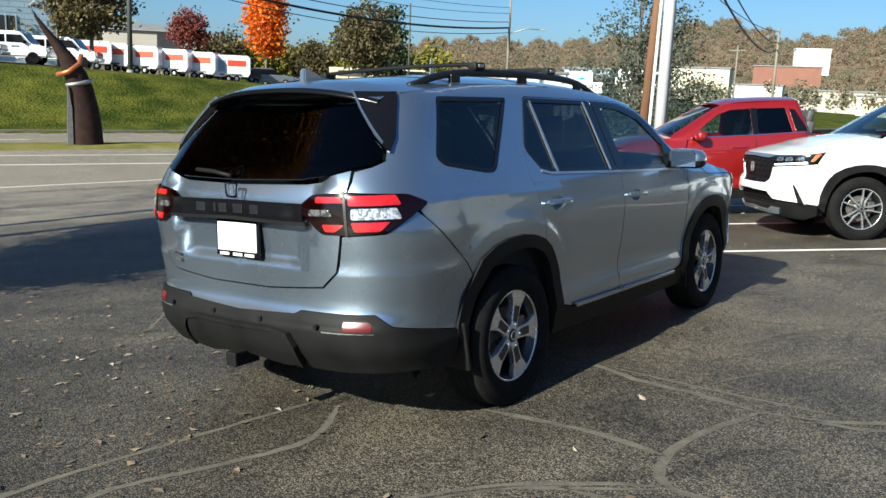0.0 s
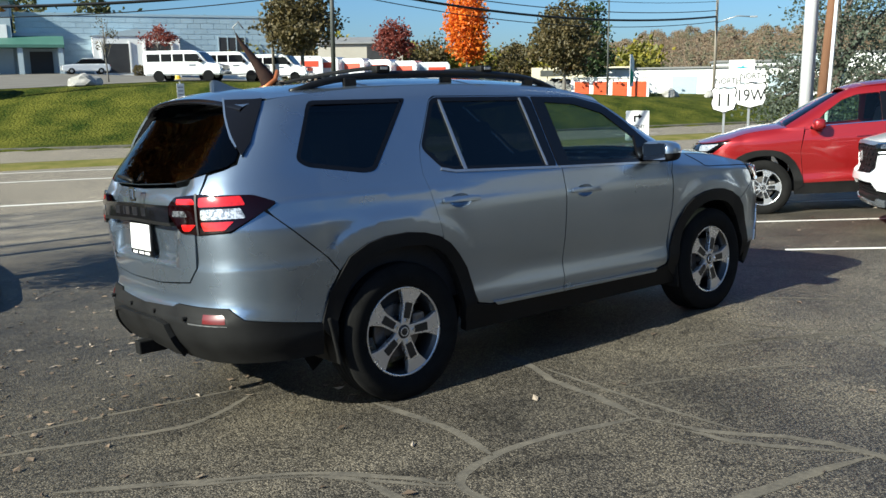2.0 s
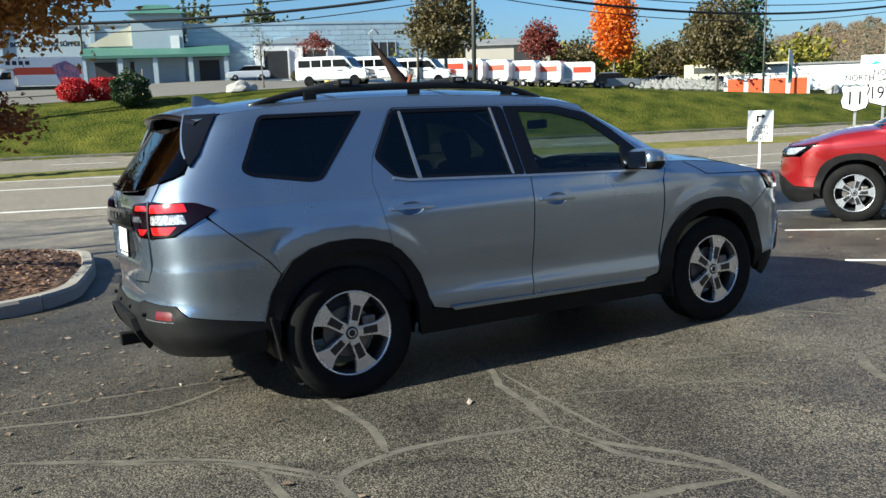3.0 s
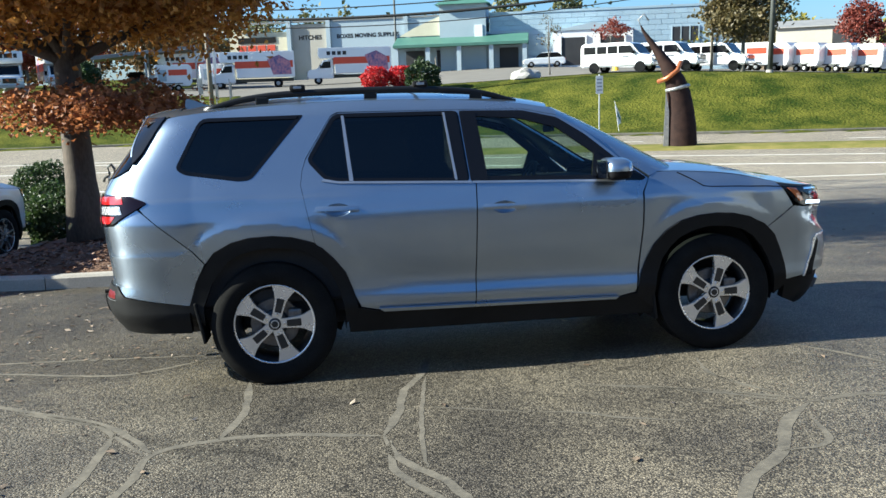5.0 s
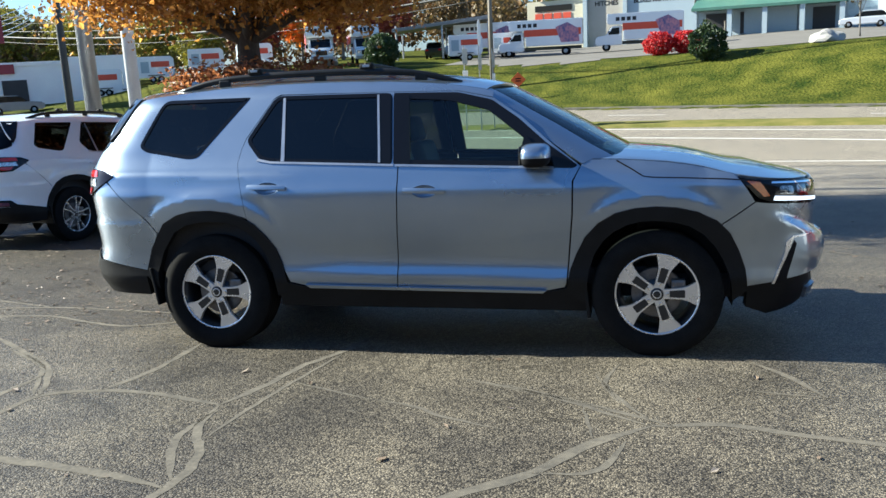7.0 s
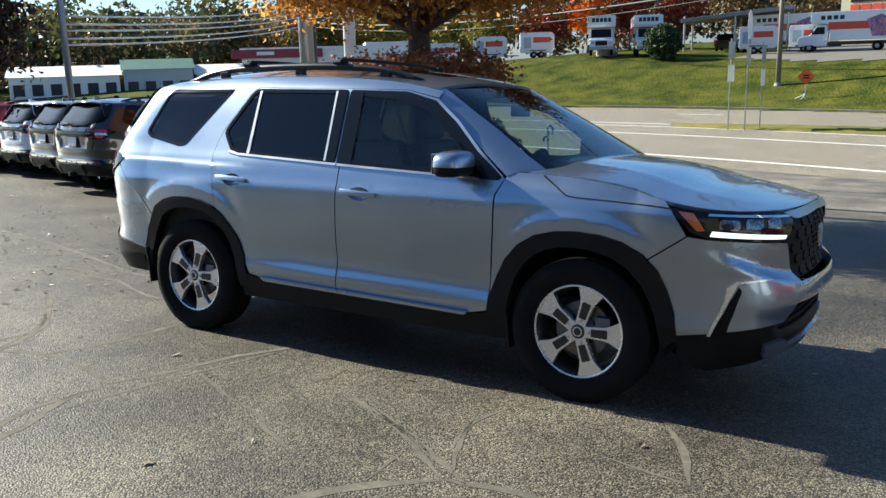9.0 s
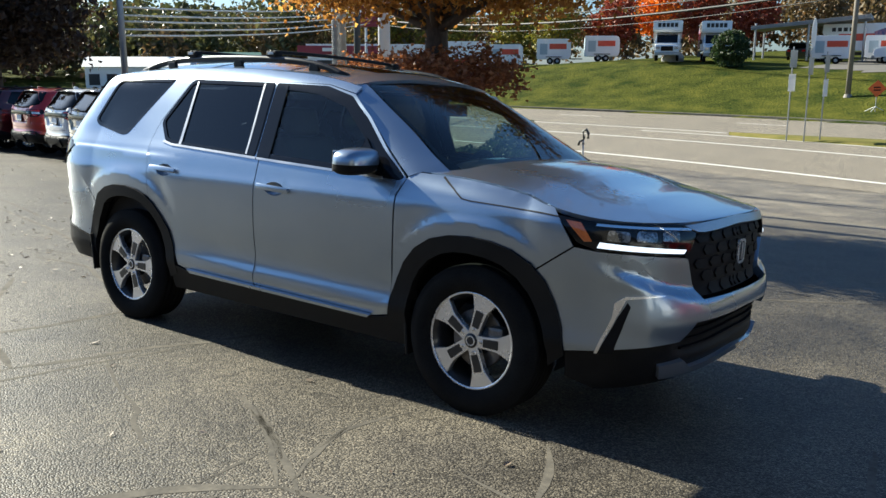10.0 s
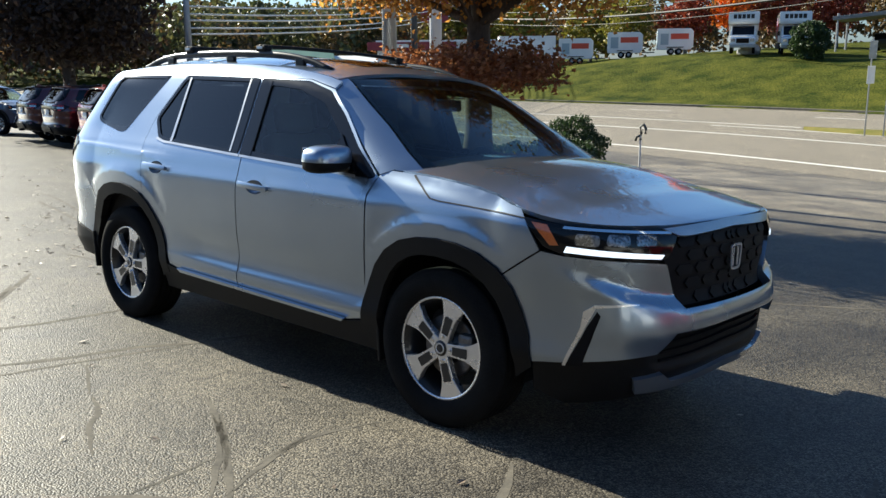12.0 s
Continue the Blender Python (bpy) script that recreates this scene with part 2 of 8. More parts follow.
SUV_UP = Skin(1.10, 1.80, suv_side, LOW_REAR,
              lambda z: pw(z, 1.10, 1.56, 1.20, 1.42, 1.30, 1.24, 1.50, .88, 1.66, .57, 1.80, .30),
              lambda z: pw(z, 1.10, -1.90, 1.28, -1.90, 1.66, -1.74, 1.80, -1.70), lambda z: pw(z, 1.10, 1.03, 1.20, .88, 1.40, .55, 1.66, .17, 1.80, .0), 3.6, 2.7)


class Patch:
    """A surface across the car: s runs along the skin's edge curve, v from -1 (left) to 1 (right)."""

    def __init__(self, skin, edge, crown, power):
        self.skin, self.edge, self.crown, self.power = skin, edge, crown, power

    def raw(self, s, z):
        s, v = np.asarray(s, float), np.asarray(z, float)
        b = self.skin.raw(s, self.edge(s))
        return np.stack([b[..., 0], b[..., 1] * v, b[..., 2] + self.crown(b[..., 0]) * (1 - np.abs(v) ** self.power)], -1)


SUV_ROOF = Patch(SUV_LOW, roof_edge, lambda x: .075 + 0 * x, 2.6)
SUV_HOOD = Patch(SUV_LOW, hood_edge, lambda x: .075 * np.clip((2.40 - x) / .35, 0, 1) ** .7, 2.6)


# ---- mesh helpers ----
from mathutils.geometry import delaunay_2d_cdt


def thing(name, m, label, category, group=""):
    ob = new(name)
    ob.empty_display_size = 0.2
    ob.matrix_world = m
    return tagged(ob, label, category, group)


def part(name, bm, material, parent=None, label="", smooth=False):
    me = bpy.data.meshes.new(name)
    bm.to_mesh(me)
    bm.free()
    return part_of_mesh(name, me, material, parent, label, smooth)


def part_of_mesh(name, me, material, parent=None, label="", smooth=False):
    for mt in material if isinstance(material, (list, tuple)) else [material]:
        me.materials.append(mt)
    if smooth:
        me.polygons.foreach_set("use_smooth", np.ones(len(me.polygons), bool))
    ob = new(name, me)
    if parent:
        ob.parent = parent
    return tagged(ob, label)


def pyd(name, verts, faces, material, parent=None, label="", smooth=False):
    me = bpy.data.meshes.new(name)
    me.from_pydata([tuple(map(float, v)) for v in verts], [], [tuple(map(int, f)) for f in faces])
    me.update()
    return part_of_mesh(name, me, material, parent, label, smooth)


def box_bm(size, m=None, bevel=0.0, segments=2, bm=None):
    bm = bm or bmesh.new()
    r = bmesh.ops.create_cube(bm, size=1.0, matrix=(m or Matrix()) @ Matrix.Diagonal((*size, 1)))
    if bevel:
        ed = list({e for v in r["verts"] for e in v.link_edges})
        bmesh.ops.bevel(bm, geom=ed, offset=bevel, segments=segments, affect="EDGES", profile=0.6)
    return bm


def cyl_bm(r1, r2, a, b, n=16, bm=None, caps=True):
    """A tapered rod from a to b."""
    bm = bm or bmesh.new()
    a, b = Vector(a), Vector(b)
    d = b - a
    m = Matrix.Translation((a + b) / 2) @ d.to_track_quat("Z", "Y").to_matrix().to_4x4()
    bmesh.ops.create_cone(bm, cap_ends=caps, segments=n, radius1=r1, radius2=r2, depth=d.length, matrix=m)
    return bm


def lathe(profile, n=56):
    """Verts and faces of a turned form about the y axis; profile of (r, y)."""
    k = len(profile)
    v = [(r * math.cos(2 * math.pi * i / n), y, r * math.sin(2 * math.pi * i / n)) for i in range(n) for r, y in profile]
    f = [(i * k + j, i * k + j + 1, (i + 1) % n * k + j + 1, (i + 1) % n * k + j) for i in range(n) for j in range(k - 1)]
    return v, f


def tube(name, pts, r, material, parent=None, label="", n=8):
    """A round bar along points."""
    pts = [Vector(p) for p in pts]
    v, f = [], []
    for i, p in enumerate(pts):
        d = (pts[min(i + 1, len(pts) - 1)] - pts[max(i - 1, 0)]).normalized()
        q = d.to_track_quat("Z", "Y")
        rr = r(i / (len(pts) - 1)) if callable(r) else r
        for k in range(n):
            a = 2 * math.pi * k / n
            v.append(p + q @ Vector((rr * math.cos(a), rr * math.sin(a), 0)))
    for i in range(len(pts) - 1):
        for k in range(n):
            f.append((i * n + k, i * n + (k + 1) % n, (i + 1) * n + (k + 1) % n, (i + 1) * n + k))
    f += [tuple(range(n - 1, -1, -1)), tuple((len(pts) - 1) * n + k for k in range(n))]
    return pyd(name, v, f, material, parent, label, True)


def rounded(poly, r, n=4):
    """A polygon with its corners rounded by about r."""
    out = []
    for i, p in enumerate(poly):
        a, b, c = Vector(poly[i - 1]), Vector(p), Vector(poly[(i + 1) % len(poly)])
        ra = min(r, (a - b).length * .45, (c - b).length * .45)
        p0, p1 = b + (a - b).normalized() * ra, b + (c - b).normalized() * ra
        out += [tuple(p0 * (1 - t) ** 2 + b * 2 * t * (1 - t) + p1 * t * t) for t in np.linspace(0, 1, n)]
    return out


def inset(poly, d):
    """A polygon drawn in by d (negative: out)."""
    p = np.array(poly, float)
    area = np.sum(p[:, 0] * np.roll(p[:, 1], -1) - np.roll(p[:, 0], -1) * p[:, 1])
    out = []
    for i in range(len(p)):
        e0, e1 = p[i] - p[i - 1], p[(i + 1) % len(p)] - p[i]
        n0 = np.array([-e0[1], e0[0]]) / (np.linalg.norm(e0) + 1e-9)
        n1 = np.array([-e1[1], e1[0]]) / (np.linalg.norm(e1) + 1e-9)
        m = n0 + n1
        m = m / max(np.dot(m, n0), .4) * np.sign(area)
        out.append(tuple(p[i] + m * d))
    return out


def inside(q, poly):
    p = np.array(poly, float)
    x, y = q[:, 0][:, None], q[:, 1][:, None]
    x0, y0, x1, y1 = p[:, 0], p[:, 1], np.roll(p[:, 0], -1), np.roll(p[:, 1], -1)
    c = ((y0 > y) != (y1 > y)) & (x < (x1 - x0) * (y - y0) / np.where(y1 == y0, 1e-12, y1 - y0) + x0)
    return c.sum(1) % 2 == 1


def panel(name, skin, outer, material, parent, holes=(), off=0.0, sides=(1,), step=.06, flange=.014, label="", flip=False, lines=()):
    """A sheet-metal panel: a region of a skin with turned-in edges; sides 1 right, -1 left, both for one that crosses the middle."""
    loops = [list(outer)] + [list(h) for h in holes]
    pts, edges, segs = [], [], []
    for loop in loops:
        first = len(pts)
        for i, p in enumerate(loop):
            q = loop[(i + 1) % len(loop)]
            n = max(1, int(math.ceil(math.dist(p, q) / (step * .8))))
            for k in range(n):
                pts.append((p[0] + (q[0] - p[0]) * k / n, p[1] + (q[1] - p[1]) * k / n))
        last = len(pts)
        edges += [(i, i + 1 if i + 1 < last else first) for i in range(first, last)]
        segs += [(pts[i], pts[i + 1 if i + 1 < last else first]) for i in range(first, last)]
    for line in lines:  # creases, kept as edges
        first = len(pts)
        for p, q in zip(line, line[1:]):
            n = max(1, int(math.ceil(math.dist(p, q) / (step * .8))))
            pts += [(p[0] + (q[0] - p[0]) * k / n, p[1] + (q[1] - p[1]) * k / n) for k in range(n)]
        pts.append(tuple(line[-1]))
        edges += [(i, i + 1) for i in range(first, len(pts) - 1)]
        segs += [(pts[i], pts[i + 1]) for i in range(first, len(pts) - 1)]
    o = np.array(loops[0])
    gx, gy = np.meshgrid(np.arange(o[:, 0].min(), o[:, 0].max(), step), np.arange(o[:, 1].min(), o[:, 1].max(), step * .7))
    g = np.stack([gx.ravel(), gy.ravel()], -1)
    if len(g):
        ok = inside(g, loops[0])
        for h in loops[1:]:
            ok &= ~inside(g, h)
        g = g[ok]
        a, b = np.array([s[0] for s in segs]), np.array([s[1] for s in segs])
        ab = b - a
        t = np.clip(((g[:, None] - a) * ab).sum(-1) / np.maximum((ab * ab).sum(-1), 1e-12), 0, 1)
        d = np.linalg.norm(g[:, None] - (a + t[..., None] * ab), axis=-1).min(1) if len(g) else np.zeros(0)
        g = g[d > step * .3]
    every = [Vector(p) for p in pts] + [Vector(p) for p in g]
    vs, _, fs, *_ = delaunay_2d_cdt(every, edges, [], 0, 1e-5)
    q = np.array([tuple(v) for v in vs])
    fs = np.array([f for f in fs if len(f) == 3])
    c = q[fs].mean(1)
    keep = inside(c, loops[0])
    for h in loops[1:]:
        keep &= ~inside(c, h)
    fs = fs[keep]
    offs = off if callable(off) else (lambda s, z: np.full(np.shape(s), float(off)))

    def f0(s, z):
        h = .012
        n = np.cross(skin.raw(s + h, z) - skin.raw(s - h, z), skin.raw(s, z + h) - skin.raw(s, z - h))
        n = n / np.maximum(np.linalg.norm(n, axis=-1, keepdims=True), 1e-9) * (-1 if flip else 1)
        return skin.raw(s, z), n

    def full(s, z):
        p, n = f0(s, z)
        return p + n * offs(s, z)[..., None]

    S, Z = q[:, 0], q[:, 1]
    P, N0 = f0(S, Z)
    P = P + N0 * offs(S, Z)[:, None]
    h = .006
    N = np.cross(full(S + h, Z) - full(S - h, Z), full(S, Z + h) - full(S, Z - h))
    N = N / np.maximum(np.linalg.norm(N, axis=-1, keepdims=True), 1e-9) * (-1 if flip else 1)
    verts, normals, faces, fn, index = [], [], [], [], {}
    for sd in sides:
        ids = []
        for p, n in zip(P, N):
            p, n = p.copy(), n.copy()
            if sd < 0:
                p[1], n[1] = -p[1], -n[1]
            mid = abs(p[1]) < .004
            if mid:
                p[1], n[1] = 0, 0
            key = (round(p[0], 4), round(p[2], 4)) if mid else None
            if key in index and mid:
                ids.append(index[key])
                continue
            if mid:
                index[key] = len(verts)
            ids.append(len(verts))
            verts.append(p), normals.append(n)
        for f in fs:
            t = [ids[i] for i in f]
            if len(set(t)) == 3:
                faces.append(t[::-1] if (sd < 0) != flip else t)
    nf = len(faces)
    if flange:
        count = {}
        for f in faces:
            for i in range(3):
                k = (f[i], f[(i + 1) % 3])
                count[k] = 1
        rim = {}
        for a, b in [k for k in count if (k[1], k[0]) not in count]:
            for v in (a, b):
                if v not in rim:
                    rim[v] = len(verts)
                    verts.append(verts[v] - normals[v] * flange), normals.append(normals[v])
            faces.append([b, a, rim[a], rim[b]])
    me = bpy.data.meshes.new(name)
    me.from_pydata([tuple(v) for v in verts], [], [tuple(f) for f in faces])
    me.update()
    me.polygons.foreach_set("use_smooth", np.ones(len(me.polygons), bool))
    loopn = []
    for i, f in enumerate(faces):
        if i < nf:
            loopn += [tuple(normals[v]) for v in f]
        else:
            loopn += [tuple(me.polygons[i].normal)] * len(f)
    me.normals_split_custom_set(loopn)
    return part_of_mesh(name, me, material, parent, label)


def prism(name, poly, y0, y1, material, parent, label="", bevel=0.0, m=None):
    """A plate cut to a polygon of (x, z), from y0 to y1."""
    bm = bmesh.new()
    v = [bm.verts.new((p[0], y0, p[1])) for p in poly]
    face = bm.faces.new(v)
    r = bmesh.ops.extrude_face_region(bm, geom=[face])
    bmesh.ops.translate(bm, verts=[e for e in r["geom"] if isinstance(e, bmesh.types.BMVert)], vec=(0, y1 - y0, 0))
    bmesh.ops.recalc_face_normals(bm, faces=bm.faces)
    if bevel:
        bmesh.ops.bevel(bm, geom=bm.edges[:], offset=bevel, segments=2, affect="EDGES")
    if m is not None:
        bm.transform(m)
    return part(name, bm, material, parent, label)


# ---- wheels ----
def make_wheel(parent, x, y, turn, style=0, R=.388):
    """A tyred alloy wheel; its face looks to -y before the turn."""
    q = R / .388
    v, f = lathe([(.245 * q, -.095), (.252 * q, -.10), (.248 * q, -.088), (.232 * q, -.075), (.215 * q, -.02), (.21 * q, .06), (.245 * q, .10)])
    wheel = pyd("wheel", v, f, ALLOY_DARK, parent, "", True)
    wheel.matrix_local = pose(x, y, R - .006, 0, 0, turn)
    prof = [(.246, -.092), (.256, -.108), (.29, -.122), (.325, -.126), (.352, -.118), (.371, -.104)]
    for k in range(5):
        y0 = -.098 + k * .041
        prof += [(.385, y0), (.388, y0 + .016), (.388, y0 + .030), (.380, y0 + .032), (.380, y0 + .038)]
    prof += [(.371, .108), (.325, .124), (.256, .108), (.246, .095)]
    v, f = lathe([(r * q, yy) for r, yy in prof], 72)
    pyd("tyre", v, f, RUBBER, wheel, "", True)
    v, f = lathe([(.2405 * q, -.096), (.2415 * q, -.100), (.2515 * q, -.101), (.253 * q, -.098)])
    pyd("rim_lip", v, f, ALLOY, wheel, "", True)
    v, f = lathe([(.02, -.03), (.15 * q, -.03), (.155 * q, -.026), (.155 * q, -.006), (.02, -.006)], 40)
    pyd("brake_disc", v, f, STEEL, wheel)
    part("brake_caliper", box_bm((.09, .07, .13), pose(.125 * q, -.035, .02, 0, 0, 0), .018), STEEL, wheel)
    v, f = lathe([(.0, -.099), (.034, -.099), (.039, -.094), (.045, -.05), (.07, -.045), (.085, -.03)], 32)
    cap = pyd("hub_cap", v, f, ALLOY_DARK, wheel, "", True)
    v, f = lathe([(.020, -.0995), (.021, -.1015), (.026, -.1015), (.027, -.0995)], 24)
    pyd("cap_ring", v, f, ALLOY, cap)
    for k in range(5):
        m = Matrix.Rotation(radians(-1 - 72 * k), 4, "Y")
        if style == 0:
            blade = [(.030, -.030), (.085, -.031), (.150, -.036), (.180, -.046), (.212, -.062), (.2405, -.078), (.2455, -.04), (.2475, 0), (.2455, .04), (.2405, .078), (.212, .062), (.180, .046), (.150, .036), (.085, .031), (.030, .030)]
            prism("spoke", [(a * q, b * q) for a, b in blade], -.094, -.058, ALLOY, wheel, "", .003, m)
            prism("spoke_pocket", rounded([(a * q, b * q) for a, b in ((.074, -.020), (.160, -.024), (.164, -.020), (.164, .020), (.160, .024), (.074, .020))], .004), -.0962, -.075, ALLOY_DARK, wheel, "", 0, m)
        else:
            for sgn in (-1, 1):
                blade = [(.03, .012 * sgn), (.12, .017 * sgn), (.236, .046 * sgn), (.240, .064 * sgn), (.12, .031 * sgn), (.03, .024 * sgn)]
                prism("spoke", [(a * q, b * q) for a, b in blade], -.094, -.066, ALLOY, wheel, "", 0, m)
        a = radians(89 - 72 * k + 36 * (style == 1))
        v, f = lathe([(0, -.104), (.008, -.104), (.0095, -.10), (.0095, -.07)], 8)
        nut = pyd("lug_nut", v, f, CHROME, wheel)
        nut.location = (.062 * math.sin(a) * q, 0, .062 * math.cos(a) * q)
    return wheel


# ---- the three-row utility vehicle ----
D_GLASS = rounded([(-1.985, 1.372), (-1.845, 1.672), (-1.195, 1.668), (-1.21, 1.65), (-1.53, 1.287), (-1.60, 1.280), (-1.93, 1.335)], .05)
R_GLASS = rounded([(-1.185, 1.385), (-1.015, 1.650), (-.975, 1.668), (-.205, 1.655), (-.175, 1.207), (-1.00, 1.245), (-1.08, 1.262)], .035)
F_GLASS = rounded([(-.195, 1.655), (.18, 1.625), (.44, 1.553), (.655, 1.385), (.865, 1.185), (.84, 1.168), (-.165, 1.207)], .02)
F_FRAME = rounded([(-.195, 1.655), (.225, 1.641), (.445, 1.586), (.618, 1.465), (.792, 1.310), (.982, 1.172), (.955, 1.158), (-.165, 1.207)], .02)
R_ARCH_OUT = [(-1.955, .50), (-1.945, .54), (-1.90, .68), (-1.78, .855), (-1.67, .912), (-1.56, .936), (-1.42, .94), (-1.30, .924), (-1.20, .893), (-1.12, .845), (-1.05, .77), (-.985, .68), (-.945, .57), (-.92, .45), (-.915, .40)]
R_ARCH_IN = [(-1.865, .40), (-1.865, .52), (-1.80, .67), (-1.70, .795), (-1.62, .838), (-1.53, .86), (-1.42, .868), (-1.30, .856), (-1.22, .825), (-1.155, .78), (-1.10, .72), (-1.062, .65), (-1.025, .55), (-1.005, .46), (-1.0, .36)]
F_ARCH_OUT = [(.905, .40), (.91, .44), (.93, .54), (.97, .64), (1.02, .735), (1.10, .823), (1.20, .882), (1.32, .911), (1.44, .919), (1.56, .911), (1.68, .882), (1.78, .828), (1.85, .752), (1.89, .66), (1.928, .54), (1.945, .41)]
F_ARCH_IN = [(1.03, .30), (1.03, .45), (1.045, .54), (1.08, .64), (1.13, .715), (1.19, .77), (1.27, .812), (1.35, .832), (1.44, .836), (1.54, .826), (1.63, .80), (1.71, .75), (1.77, .68), (1.81, .60), (1.845, .51), (1.865, .41), (1.87, .34)]
R_DOOR_BACK = [(-1.13, .83), (-1.165, .88), (-1.205, 1.09), (-1.232, 1.24), (-1.215, 1.33), (-1.19, 1.40)]


BUMPER_Z = .855


def gate_off(s, z):
    """The licence-plate recess and the rolled lip of the tailgate."""
    a = np.clip((s + 2.77 + (z - .86) * -.45) / -.09, 0, 1)
    b = np.clip((z - .850) / .045, 0, 1)
    return -.046 * (3 * a**2 - 2 * a**3) * (3 * b**2 - 2 * b**3)


def front_off(s, z):
    """The bumper's jutting lower face, its upper edge sweeping up towards the fender."""
    zc = pw(s, 1.9, .90, 2.1, .84, 2.3, .765, 2.5, .715, 2.6, .70, 3.1, .70)
    q = np.clip((zc + .040 - z) / .075, 0, 1)
    return .038 * np.clip((s - 2.0) / .28, 0, 1) * (3 * q**2 - 2 * q**3)


FLARE_R = [(-2.0, .80), (-1.93, .85), (-1.86, .92), (-1.78, .97), (-1.66, 1.01), (-1.54, 1.027), (-1.40, 1.027), (-1.24, .99), (-1.11, .94), (-1.0, .86), (-.9, .74)]
FLARE_F = [(.965, .78), (1.02, .85), (1.11, .915), (1.21, .962), (1.32, .986), (1.44, .992), (1.56, .984), (1.67, .957), (1.77, .905), (1.86, .83)]


def flare_z(s, line):
    return pw(s, *[c for p in line for c in p])


def flare_line(line, a, b):
    return [(x, float(flare_z(x, line))) for x in np.linspace(a, b, int((b - a) / .03) + 2)]


def crease_z(s):
    return pw(s, -2.2, 1.190, -1.9, 1.188, -1.2, 1.170, -.5, 1.150)


def body_off(s, z):
    """The flares over the wheels and the sharp crease behind the rear door."""
    o = 0
    for line in (FLARE_R, FLARE_F):
        top = flare_z(s, line)
        d = np.maximum(np.asarray(z) - top, 0) / .055
        o = o - .009 * d * np.exp(1 - d) * np.clip((s - line[0][0]) / .14, 0, 1) * np.clip((line[-1][0] - s) / .14, 0, 1)
    k = np.clip((crease_z(s) - z) / .012, 0, 1)
    return o + .007 * k * np.exp(-np.maximum(crease_z(s) - z, 0) / .07) * np.clip((-.75 - s) / .4, 0, 1)


def door_off(s, z):
    """A sharp crease above the sill and a soft hollow over it."""
    return -.010 * bump(z, .60 - .03 * s, .07) * np.clip((s + .85) / .3, 0, 1) + .004 * bump(z, .50 - .03 * s, .03) + body_off(s, z)


def ring_badge(x, z, w, h, t, material, parent, way):
    """A raised trapezoid ring on a panel that faces along x."""
    out = rounded([(-.43 * w, -.5 * h), (.43 * w, -.5 * h), (.5 * w, .5 * h), (-.5 * w, .5 * h)], .2 * w)
    inn = inset(out, t)
    n = len(out)
    v = [(x + d * way, a, z + b) for d, ring in ((0, out), (.006, out), (.006, inn), (0, inn)) for a, b in ring]
    f = [(k * n + i, k * n + (i + 1) % n, (k + 1) * n + (i + 1) % n, (k + 1) * n + i) for k in range(3) for i in range(n)]
    return pyd("badge", v, f, material, parent)


